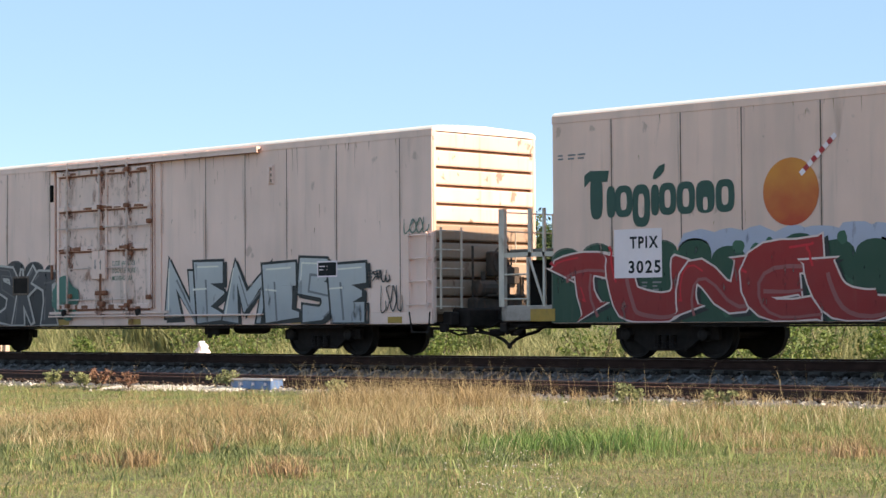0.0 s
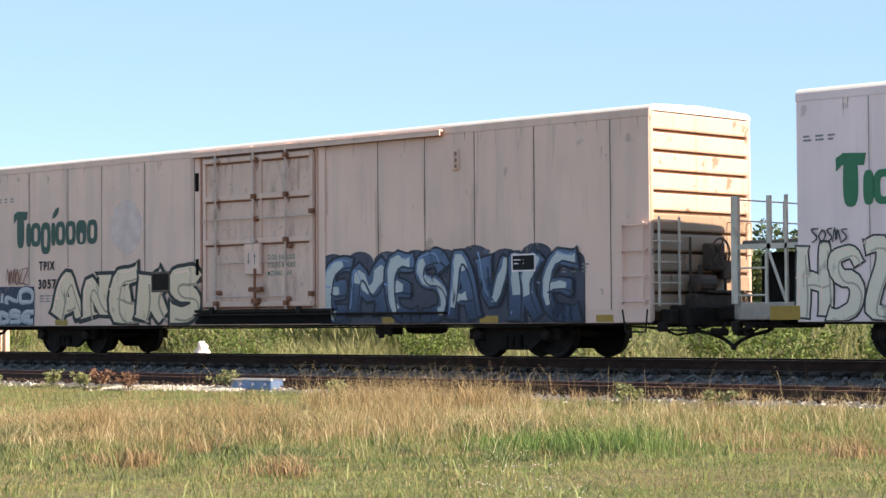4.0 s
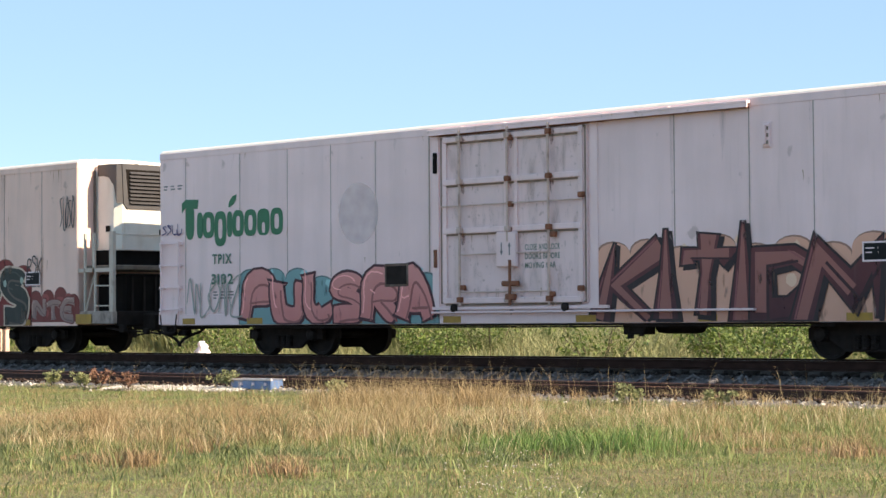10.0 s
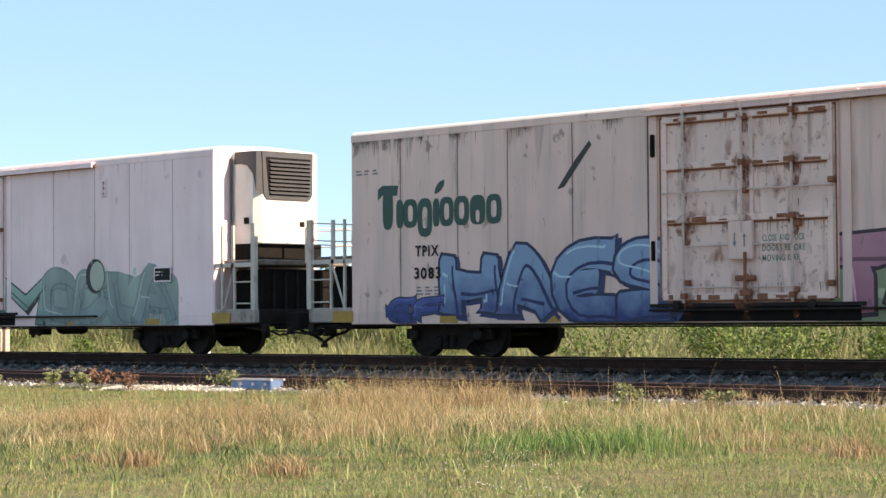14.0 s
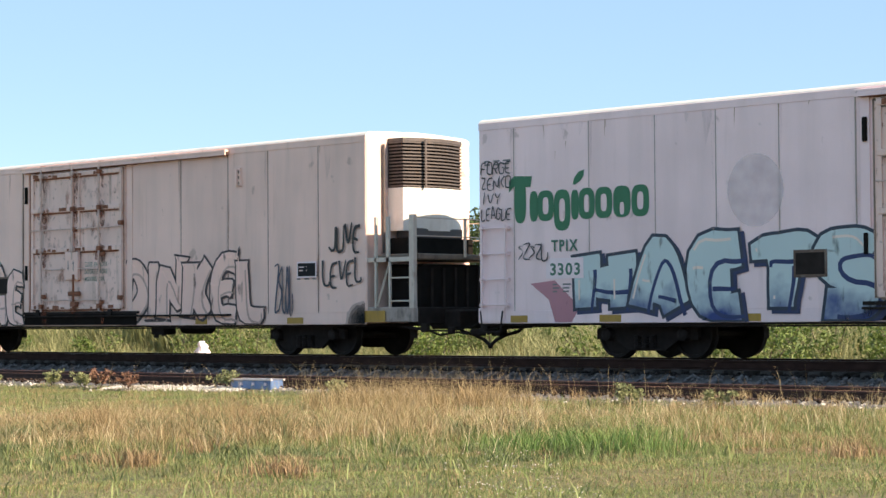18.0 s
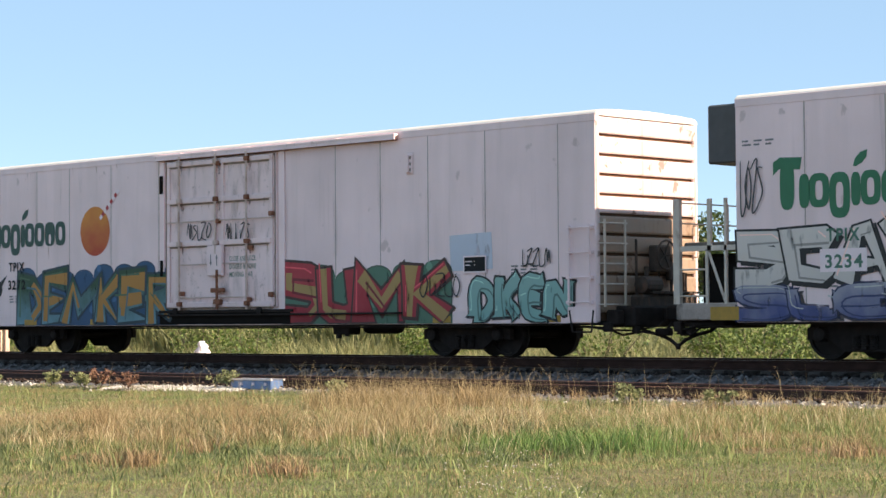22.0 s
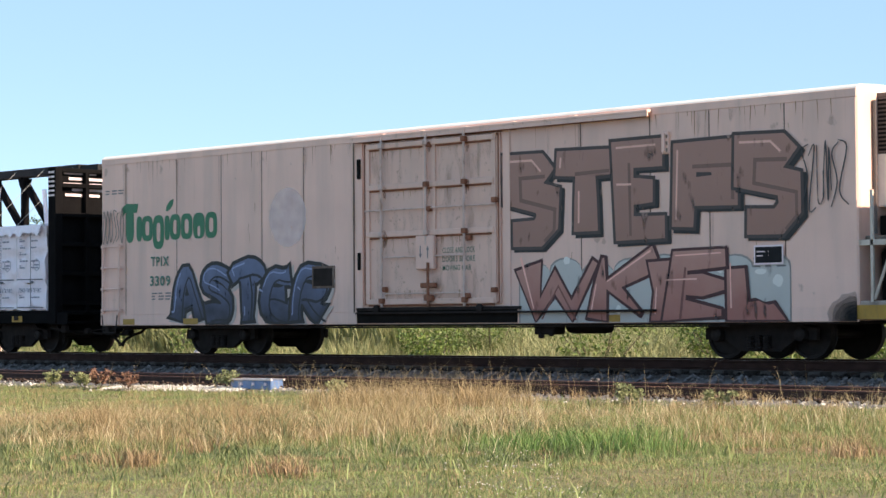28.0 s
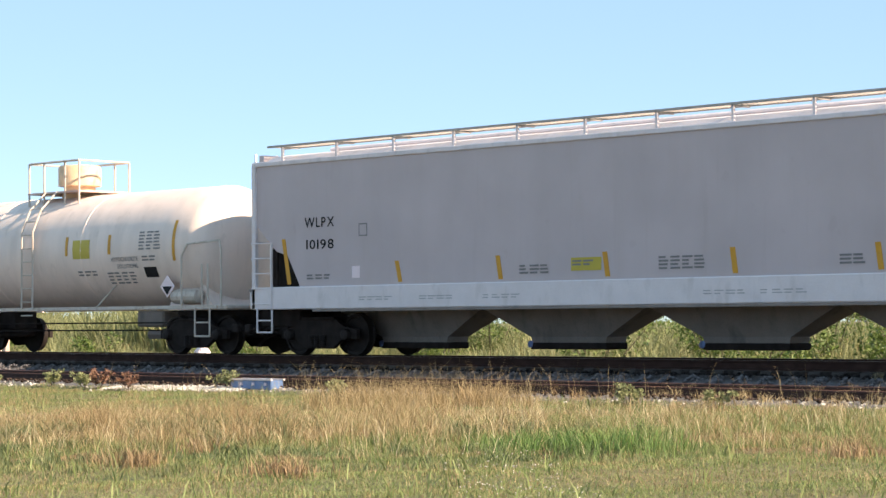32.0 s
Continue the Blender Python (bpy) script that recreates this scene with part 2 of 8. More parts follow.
def sheet_mesh(name, verts, tris, mat, slots=None):
    """A large mesh from arrays of vertices and triangles."""
    me = bpy.data.meshes.new(name)
    me.vertices.add(len(verts))
    me.vertices.foreach_set("co", np.asarray(verts, dtype=np.float32).ravel())
    me.loops.add(len(tris) * 3)
    me.loops.foreach_set("vertex_index", np.asarray(tris, dtype=np.int32).ravel())
    me.polygons.add(len(tris))
    me.polygons.foreach_set("loop_start", np.arange(0, len(tris) * 3, 3, dtype=np.int32))
    me.update()
    me.validate()
    for k in (mat if isinstance(mat, (list, tuple)) else [mat]):
        me.materials.append(k)
    return me


# ---------- ground ----------
PROFILE = ((-1500, -1.2), (-60, -0.95), (-29, -0.85), (-20, -0.78), (-12, -0.68), (-7, -0.6), (-5.0, -0.56), (-4.5, -0.5), (-4.1, -0.46), (-1.6, -0.46), (-1.3, -0.4),
           (-0.95, -0.24), (-0.5, -0.22), (-0.3, -0.25), (3.4, -0.25), (3.9, -0.32), (5.0, -0.72), (7.5, -0.8), (12, -0.75), (40, -0.9), (1500, -1.5))


def ground_z(x, y):
    z = np.interp(y, [p[0] for p in PROFILE], [p[1] for p in PROFILE])
    lump = np.clip((-4.6 - y) / 2.0, 0, 1) + np.clip((y - 5.0) / 2.0, 0, 1)
    return z + lump * (0.035 * np.sin(x * 0.9 + y * 0.5) * np.cos(y * 0.8 - x * 0.3) + 0.025 * np.sin(x * 2.3 - y * 1.7))


def build_ground():
    xs = np.concatenate(([-1500, -700, -300, -150], np.arange(-90, 30.1, 0.75), [60, 120, 300, 700, 1500]))
    ys = np.concatenate(([-1500, -600, -200, -90, -60, -40], np.arange(-30, -5, 0.6), np.arange(-5, 6, 0.2), np.arange(6, 30, 1.0), [40, 60, 100, 200, 500, 1500]))
    gx, gy = np.meshgrid(xs, ys)
    v = np.stack((gx, gy, ground_z(gx, gy)), -1).reshape(-1, 3)
    nx, ny = len(xs), len(ys)
    i = (np.arange(ny - 1)[:, None] * nx + np.arange(nx - 1)[None, :]).ravel()
    tris = np.concatenate((np.stack((i, i + 1, i + nx + 1), -1), np.stack((i, i + nx + 1, i + nx), -1)))
    m, nt, bs = nodes_of("ground_soil_and_ballast")
    tc = nt.nodes.new("ShaderNodeTexCoord")
    sp = nt.nodes.new("ShaderNodeSeparateXYZ")
    nt.links.new(tc.outputs["Object"], sp.inputs[0])
    turf = mixer(nt, noise_of(nt, 0.7, detail=6, lo=0.35, hi=0.65), (0.12, 0.13, 0.05), (0.21, 0.17, 0.085))
    turf = mixer(nt, noise_of(nt, 9, detail=6, lo=0.4, hi=0.65, to=(0, 0.6)), turf, (0.08, 0.065, 0.035))
    stone = mixer(nt, noise_of(nt, 22, detail=5, lo=0.3, hi=0.7), (0.09, 0.086, 0.086), (0.15, 0.143, 0.143))
    near = nt.nodes.new("ShaderNodeMapRange")
    near.inputs[1].default_value, near.inputs[2].default_value = -4.9, -4.4
    far = nt.nodes.new("ShaderNodeMapRange")
    far.inputs[1].default_value, far.inputs[2].default_value = 5.2, 4.0
    prod = nt.nodes.new("ShaderNodeMath")
    prod.operation = "MULTIPLY"
    for r, k in ((near, 0), (far, 1)):
        nt.links.new(sp.outputs[1], r.inputs[0])
        nt.links.new(r.outputs[0], prod.inputs[k])
    # Oil and the shade under the train are both painted into the bed here.
    oil_shade = nt.nodes.new("ShaderNodeMapRange")
    oil_shade.inputs[1].default_value, oil_shade.inputs[2].default_value = -1.15, -1.0
    nt.links.new(sp.outputs[1], oil_shade.inputs[0])
    oiled_shade = mixer(nt, noise_of(nt, 14, detail=5, lo=0.3, hi=0.7), (0.02, 0.016, 0.014), (0.045, 0.035, 0.032))
    c = mixer(nt, prod.outputs[0], turf, mixer(nt, oil_shade.outputs[0], stone, oiled_shade))
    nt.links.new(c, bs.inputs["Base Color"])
    bs.inputs["Roughness"].default_value = 0.95
    bump(nt, bs, noise_of(nt, 18, detail=6, lo=0.3, hi=0.7), 0.8, 0.04)
    ob = new("ground", sheet_mesh("ground", v, tris, m))
    tagged(ob, "uneven grassy ground with a raised grey ballast bed", "ground", kind="structure")
    return ob


ground = build_ground()

# ---------- tracks ----------
RAIL = ((-0.07, -0.17), (0.07, -0.17), (0.07, -0.155), (0.012, -0.13), (0.012, -0.045), (0.036, -0.035), (0.036, -0.006), (0.028, 0.0), (-0.028, 0.0), (-0.036, -0.006), (-0.036, -0.035),
        (-0.012, -0.045), (-0.012, -0.13), (-0.07, -0.155))
TIE_MESHES = []
for k in range(4):
    rnd = random.Random(k)
    s = Shape().box(-0.115, 0.115, -1.3 + rnd.uniform(-0.05, 0.05), 1.3 + rnd.uniform(-0.05, 0.05), -0.17, 0, 0, 0.012)
    TIE_MESHES.append(s.mesh("tie", [TIE]))


def railway(label, centre, top, head, web):
    track = thing("railway_track", label, "railway track", "tracks")
    for y in (centre - 0.7525, centre + 0.7525):
        sh = Shape().prism([(y + a, top + b) for a, b in RAIL], -420, 320, "x", 0)
        sh.box(-420, 320, y - 0.027, y + 0.027, top - 0.002, top + 0.003, 1)
        part("rail", sh, [web, head], track, "long steel rail with a worn head and rusty web")
    rnd = random.Random(int(centre * 10))
    x, k = -66.0, 0
    while x < 6:
        o = part("tie", TIE_MESHES[k % 4], TIE, track, loc=(x, centre + rnd.uniform(-0.06, 0.06), top - 0.172))
        o.rotation_euler = (0, 0, rnd.uniform(-0.02, 0.02))
        x += 0.5 + rnd.uniform(-0.02, 0.02)
        k += 1
    plates = Shape()
    for i in range(140):
        for y in (centre - 0.7525, centre + 0.7525):
            plates.box(-66.1 + i * 0.5, -65.9 + i * 0.5, y - 0.15, y + 0.15, top - 0.174, top - 0.16)
    tagged(part("tie_plate_rows", plates, RAIL_RUST, track), label="rusty tie plates under the rails", kind="stuff")
    return track


TRACK_Y = 1.525
railway("main line track with shaded rails on grey ballast", TRACK_Y, 0.0, RAIL_SHINE, RAIL_DIRTY)
railway("siding track with rusty disused rails near the grass", -2.78, -0.32, RAIL_RED, RAIL_RUST)


def pebbles(name, label, n, xr, place, size, mat, seed):
    """Many small angular stones on the ground."""
    rng = np.random.default_rng(seed)
    x = rng.uniform(*xr, n)
    y, lift = place(rng, x)
    r = rng.uniform(*size, n)
    z = ground_z(x, y) + lift + r * 0.2
    base = np.array([(1, 0, 0), (0, 1, 0), (-1, 0, 0), (0, -1, 0), (0, 0, 1), (0, 0, -1)], float)
    jit = rng.uniform(0.65, 1.25, (n, 6, 1))
    a = rng.uniform(0, 6.28, n)
    v = base[None] * jit * (r[:, None, None] * np.array([1.0, 1.0, 0.75]))
    tilt = rng.uniform(-0.5, 0.5, n)
    vx, vy, vz = v[..., 0], v[..., 1], v[..., 2]
    vx, vz = vx * np.cos(tilt)[:, None] - vz * np.sin(tilt)[:, None], vx * np.sin(tilt)[:, None] + vz * np.cos(tilt)[:, None]
    vx, vy = vx * np.cos(a)[:, None] - vy * np.sin(a)[:, None], vx * np.sin(a)[:, None] + vy * np.cos(a)[:, None]
    v = np.stack((vx + x[:, None], vy + y[:, None], vz + z[:, None]), -1).reshape(-1, 3)
    f = np.array([(0, 1, 4), (1, 2, 4), (2, 3, 4), (3, 0, 4), (1, 0, 5), (2, 1, 5), (3, 2, 5), (0, 3, 5)])
    tris = (f[None] + 6 * np.arange(n)[:, None, None]).reshape(-1, 3)
    return tagged(new(name, sheet_mesh(name, v, tris, mat)), label, "gravel", kind="stuff")


def bed(rng, x):
    y = rng.uniform(-1.75, -1.02, len(x))
    crib = np.cos((x + 66.0) * 2 * np.pi / 0.505)
    return y, np.clip(-crib, -0.7, 1) * 0.055 * (y > -1.3)


pebbles("ballast_stones", "grey crushed stone ballast in the shade of the train", 30000, (-64, 2), bed, (0.02, 0.048), STONE, 3)
pebbles("oily_stones", "ballast dark with oil and painted shade between and beside the main rails", 14000, (-64, 2), lambda g, x: (g.uniform(-0.95, 3.2, len(x)), g.uniform(-0.03, 0.02, len(x))), (0.025, 0.05), OILY_SHADED_STONE, 6)
pebbles("siding_gravel", "grey gravel between the siding's ties", 14000, (-64, 2), lambda g, x: (g.uniform(-4.3, -1.6, len(x)), g.uniform(-0.02, 0.03, len(x))), (0.02, 0.05), DULL_STONE, 4)


def pale(rng, x):
    x[:] = np.where(rng.random(len(x)) < 0.7, rng.uniform(-32.5, -28.8, len(x)), x)
    keep = np.sin(x * 0.55 + 1.0) + 0.5 * np.sin(x * 1.7)
    return -4.55 + rng.normal(0, 0.14, len(x)) - 0.12 * keep, np.zeros(len(x))


pebbles("pale_stones", "sunlit pale limestone gravel along the siding", 2300, (-50, 0), pale, (0.018, 0.042), LIMESTONE, 5)

pebbles("clover_flowers", "tiny white flowers in the short grass", 420, (-16, -6), lambda g, x: (-0.95 * x - 27.2 + g.uniform(-0.8, 0.8, len(x)), np.full(len(x), 0.05)), (0.006, 0.011), LIMESTONE, 8)

# ---------- grass, weeds and trees ----------
GRASS_GREEN = leaf_mat("green_grass", (0.08, 0.13, 0.036), (0.31, 0.36, 0.14), (0.38, 0.36, 0.18), 0.25, 0.35)
GRASS_RANK = leaf_mat("rank_green_grass", (0.05, 0.12, 0.025), (0.2, 0.32, 0.09), (0.3, 0.3, 0.12), 0.15, 0.35)
GRASS_DRY = leaf_mat("dry_grass", (0.15, 0.1, 0.045), (0.56, 0.43, 0.235), (0.3, 0.17, 0.08), 0.5, 0.3)
LOW_WEED = leaf_mat("low_weed", (0.06, 0.1, 0.035), (0.2, 0.23, 0.1), (0.22, 0.19, 0.1), 0.35, 0.25)
GRASS_PALE = leaf_mat("pale_stem", (0.55, 0.44, 0.26), (0.85, 0.73, 0.5), (0.6, 0.45, 0.25), 0.3, 0.3)
GRASS_BROWN = leaf_mat("dead_grass", (0.2, 0.13, 0.075), (0.42, 0.29, 0.16), (0.2, 0.17, 0.08), 0.4, 0.2)
WEED = leaf_mat("weed_leaves", (0.12, 0.15, 0.06), (0.4, 0.4, 0.2), (0.36, 0.3, 0.16), 0.35, 0.35)
BUSH_LEAF = leaf_mat("bush_leaves", (0.045, 0.095, 0.02), (0.16, 0.22, 0.05), (0.2, 0.2, 0.07), 0.3, 0.3)
TREE_LEAF = leaf_mat("tree_leaves", (0.03, 0.06, 0.018), (0.09, 0.13, 0.035), (0.12, 0.12, 0.05), 0.3, 0.25)
RED_WEED = leaf_mat("reddish_weed", (0.2, 0.085, 0.06), (0.28, 0.16, 0.1), (0.22, 0.17, 0.09), 0.4, 0.3)
BARK = plain("bark", (0.11, 0.085, 0.065), 0.9, 0, 0.4, 5)


def blades(name, label, x, y, height, width, lean, mat, rng, category="grass", lift=0.0):
    """Bent tapering grass blades standing on the ground, in one mesh."""
    n = len(x)
    z = ground_z(x, y) - 0.01 + lift
    face, way = rng.uniform(0, 6.28, n), rng.uniform(0, 6.28, n)
    bend = lean * height * rng.uniform(0.2, 1.0, n)
    wx, wy = np.cos(face) * width / 2, np.sin(face) * width / 2
    bx, by = np.cos(way) * bend, np.sin(way) * bend
    v = np.empty((n, 5, 3))
    for k, (h, q, w) in enumerate(((0, 0, 1), (0, 0, -1), (0.55, 0.35, 0.75), (0.55, 0.35, -0.75), (1, 1, 0))):
        v[:, k, 0] = x + bx * q + wx * w
        v[:, k, 1] = y + by * q + wy * w
        v[:, k, 2] = z + height * h * (1 - 0.25 * lean * q)
    f = np.array([(0, 1, 3), (0, 3, 2), (2, 3, 4)])
    tris = (f[None] + 5 * np.arange(n)[:, None, None]).reshape(-1, 3)
    return tagged(new(name, sheet_mesh(name, v.reshape(-1, 3), tris, mat)), label, category, kind="stuff")


def waves(x, y, a):
    return np.sin(x * 0.71 * a + 1.3) * np.cos(y * 0.83 * a - 0.4) + 0.6 * np.sin(x * 1.9 * a - y * 1.3 * a) + 0.4 * np.cos(y * 3.1 * a + x * 2.3 * a)


def meadow():
    rng = np.random.default_rng(11)
    n = 520000
    d = np.sqrt(rng.uniform(9.4 ** 2, 24.6 ** 2, n))
    x, y = -d * rng.uniform(0.56, 1.58, n), d - 29.1
    deep = -x * 0.695 + d * 0.719
    side = x * 0.719 + d * 0.695
    slope = side / deep
    keep = (y < -4.5 - 0.2 * waves(x, y, 1.5)) & (deep > 16.9) & (np.abs(slope) < 0.24)
    x, y, d, deep, slope = (q[keep] for q in (x, y, d, deep, slope))
    big, mid, small = waves(x, y, 1.0), waves(x + 3, y, 3.1), waves(x, y + 7, 8.0)
    sand = ((slope + 0.205) / 0.026) ** 2 + ((deep - 29.8) / 1.3) ** 2
    tuck = (np.abs(slope + 0.205) < 0.026) & (deep < 28.6) & (deep > 25.8)
    bare = (sand < 1 + 0.4 * waves(x, y, 5.0)) | (waves(x + 11, y - 5, 2.2) + 0.5 * waves(x, y, 6.0) > 1.6) & (deep > 27)
    x, y, deep, slope, big, mid, small, tuck = (q[~bare] for q in (x, y, deep, slope, big, mid, small, tuck))
    left = 1 / (1 + np.exp((slope - 0.015 - 0.015 * big) / 0.012))
    edge = 21.3 + 0.35 * mid + 0.9 * (slope < -0.1)
    lawn = 1 / (1 + np.exp((deep - edge) / 0.25))
    band = np.exp(-((deep - 25.3) / 1.8) ** 2)
    strip = 1 / (1 + np.exp((27.6 - deep) / 0.3))
    tall = 0.055 * lawn + (1 - lawn) * (0.12 + 0.235 * band * left + 0.07 * band * (1 - left)) * (1 - 0.55 * strip)
    tall = np.clip(tall * (1 + (0.28 - 0.15 * lawn) * mid + (0.25 - 0.12 * lawn) * small), 0.04, 0.5)
    dry = (0.16 + 0.1 * mid) * lawn + (1 - lawn) * (0.14 + 0.12 * mid + band * (0.06 + 0.66 * left) * (1 + 0.45 * mid + 0.2 * small) + 0.12 * strip)
    dry = np.clip(dry + 0.18 * (1 - lawn) * (big - 0.2), 0.03, 0.93)
    tall = np.where(tuck, tall * 0.4, tall)
    is_dry = rng.random(len(x)) < dry
    brown = (waves(x + 5, y + 2, 2.4) > 0.75) & (deep > 21.2) & (deep < 24.5)
    weed = (waves(x - 4, y + 9, 1.9) + 0.5 * small > 0.5) & (deep > 21.0) & (deep < 25.0) & (slope < 0.1) & ~brown
    for kind, pick in (("dry", is_dry & ~brown & ~weed), ("green", ~is_dry & ~brown & ~weed), ("brown", brown), ("weed", weed)):
        m = int(pick.sum())
        h = tall[pick] * rng.uniform(0.5, 1.3, m) * (1.15 if kind == "dry" else 0.9)
        wid = rng.uniform(0.003, 0.0085, m) * (0.8 if kind == "dry" else 0.9)
        if kind == "dry":
            blades("dry_grass", "straw-coloured dry grass standing in tufts", x[pick], y[pick], h, wid, 0.65, GRASS_DRY, rng)
        elif kind == "green":
            blades("green_grass", "short green grass with weeds", x[pick], y[pick], h, wid, 0.95, GRASS_GREEN, rng)
        elif kind == "weed":
            blades("low_weeds", "dark green low weeds at the foot of the dry grass", x[pick], y[pick], h * 1.1, wid * 1.8, 1.0, LOW_WEED, rng, "weeds")
        else:
            blades("brown_grass", "matted brown dead grass clumps", x[pick], y[pick], h * 0.8, wid, 1.1, GRASS_BROWN, rng)
    # tufts: blades fanning out from one foot
    def tufts(name, label, deep, slope, count, reach, high, wide, mat):
        deep, slope = np.repeat(deep, count), np.repeat(slope, count)
        n = len(deep)
        x, y = -0.695 * deep + 0.719 * slope * deep, 0.719 * deep + 0.695 * slope * deep - 29.1
        r, a = np.abs(rng.normal(0, reach, n)), rng.uniform(0, 6.28, n)
        h = np.repeat(rng.uniform(*high, n // count), count) * rng.uniform(0.45, 1.1, n)
        blades(name, label, x + r * np.cos(a), y + r * np.sin(a), h, rng.uniform(*wide, n), 0.75, mat, rng)

    def spread(n, d, s):
        return rng.uniform(*d, n), rng.uniform(*s, n)

    tufts("straw_tufts", "bleached straw-coloured grass tufts", *spread(520, (23.4, 28.4), (-0.22, 0.05)), 30, 0.13, (0.22, 0.46), (0.003, 0.008), GRASS_DRY)
    tufts("straw_tufts", "scattered straw-coloured grass tufts", *spread(120, (22.0, 30.5), (0.03, 0.22)), 30, 0.1, (0.14, 0.34), (0.003, 0.008), GRASS_DRY)
    tufts("siding_tufts", "tall dry tufts along the edge of the siding", *spread(120, (30.6, 32.6), (-0.065, 0.045)), 42, 0.12, (0.3, 0.66), (0.003, 0.007), GRASS_DRY)
    tufts("siding_tufts", "low dry tufts along the edge of the siding", *spread(90, (29.5, 33.0), (-0.22, 0.22)), 30, 0.12, (0.12, 0.3), (0.003, 0.008), GRASS_DRY)
    tufts("green_tufts", "rank green grass tufts", *spread(210, (20.5, 27.0), (-0.22, 0.22)), 30, 0.1, (0.08, 0.2), (0.003, 0.008), GRASS_GREEN)
    tufts("weed_tufts", "dark leafy weed tufts in the grass", *spread(90, (20.0, 24.0), (-0.22, 0.1)), 40, 0.13, (0.08, 0.2), (0.005, 0.012), LOW_WEED)
    for d, a, n in ((20.9, -0.152, 9), (19.2, -0.08, 6), (20.8, 0.203, 7), (22.6, -0.12, 5), (27.5, -0.19, 6)):
        tufts("rusty_clump", "rust-brown dead weed clump", rng.normal(d, 0.22, n), rng.normal(a, 0.009, n), 60, 0.12, (0.16, 0.34), (0.005, 0.011), GRASS_BROWN)
    # a few long pale stems standing out of the dry band
    n = 2400
    dd, sl = rng.normal(25.4, 1.7, n), np.where(rng.random(n) < 0.8, rng.uniform(-0.22, 0.05, n), rng.uniform(0.05, 0.22, n))
    x, y = -0.695 * dd + 0.719 * sl * dd, 0.719 * dd + 0.695 * sl * dd - 29.1
    blades("pale_stems", "long pale seeding grass stems", x, y, rng.uniform(0.26, 0.52, n), rng.uniform(0.003, 0.006, n), 0.8, GRASS_PALE, rng)
    # tall seeding stalks by the siding
    n = 700
    g = rng.choice([-26.5, -25.3, -24.0, -23.0, -21.8, -20.3, -17.5, -29.5, -33], n, p=[.13, .2, .22, .15, .1, .08, .06, .04, .02])
    x = g + rng.normal(0, 0.75, n)
    y = -4.75 + rng.normal(0, 0.25, n)
    blades("tall_dry_stalks", "tall thin dry grass stalks leaning before the rails", x, y, rng.uniform(0.2, 0.8, n), rng.uniform(0.003, 0.0055, n), 0.6, GRASS_DRY, rng)
    # broad green tufts
    n = 1500
    cx, cy = rng.choice([-14.2, -13.7, -14.6, -15.1], n), None
    x = cx + rng.normal(0, 0.35, n)
    y = np.where(cx < -12, -12.2, -14.0) + rng.normal(0, 0.35, n)
    blades("green_tuft", "coarse bright green grass tuft", x, y, rng.uniform(0.12, 0.4, n), rng.uniform(0.006, 0.013, n), 0.8, GRASS_RANK, rng)
    # sparse cover of the rest of the field
    n = 26000
    x, y = rng.uniform(-90, 30, n), rng.uniform(-32, -5, n)
    blades("field_grass", "thin rough grass over the rest of the field", x, y, rng.uniform(0.1, 0.3, n), rng.uniform(0.01, 0.02, n), 0.8, GRASS_GREEN, rng)
    # verge behind the tracks
    n = 120000
    d = rng.uniform(34.0, 48.0, n)
    x, y = -d * rng.uniform(0.5, 1.65, n), d - 29.1
    h = np.clip(0.32 + (y - 5) * 0.12 + 0.3 * waves(x, y, 0.8), 0.2, 1.9) * rng.uniform(0.5, 1.15, n)
    pick = rng.random(n) < 0.22 + 0.14 * waves(x, y, 0.7)
    blades("verge_weeds", "tall yellow-green weeds behind the railway", x[~pick], y[~pick], h[~pick], rng.uniform(0.015, 0.04, n)[~pick], 0.6, WEED, rng, "weeds")
    m = 34000
    dd = rng.uniform(41.0, 52.0, m)
    fx, fy = -dd * rng.uniform(0.95, 1.75, m), dd - 29.1
    blades("tall_weeds", "tall green weeds standing before the far scrub", fx, fy, np.clip(2.3 + 0.5 * waves(fx, fy, 0.9), 1.5, 3.2) * rng.uniform(0.6, 1.1, m), rng.uniform(0.04, 0.09, m), 0.6, WEED, rng, "weeds")
    blades("verge_dry_grass", "dry grass among the weeds behind the railway", x[pick], y[pick], h[pick] * 0.8, rng.uniform(0.008, 0.02, n)[pick], 0.5, GRASS_DRY, rng)


meadow()


def leaves_at(centres, radius, count, size, rng, flat=0.8):
    """Arrays of small leaf quads (two triangles each) scattered in clumps."""
    c = np.repeat(np.asarray(centres, float), count, axis=0)
    n = len(c)
    d = rng.normal(size=(n, 3))
    d /= np.linalg.norm(d, axis=1)[:, None]
    p = c + d * (radius * rng.uniform(0.25, 1.0, n) ** 0.6)[:, None] * np.array([1, 1, flat])
    a, b = rng.normal(size=(n, 3)), rng.normal(size=(n, 3))
    a /= np.linalg.norm(a, axis=1)[:, None]
    b -= a * (a * b).sum(1)[:, None]
    b /= np.linalg.norm(b, axis=1)[:, None]
    s = (size * rng.uniform(0.6, 1.4, n))[:, None]
    v = np.stack((p - a * s, p + b * s * 0.45, p + a * s, p - b * s * 0.45), 1).reshape(-1, 3)
    f = np.array([(0, 1, 2), (0, 2, 3)])
    tris = (f[None] + 4 * np.arange(n)[:, None, None]).reshape(-1, 3)
    return v, tris


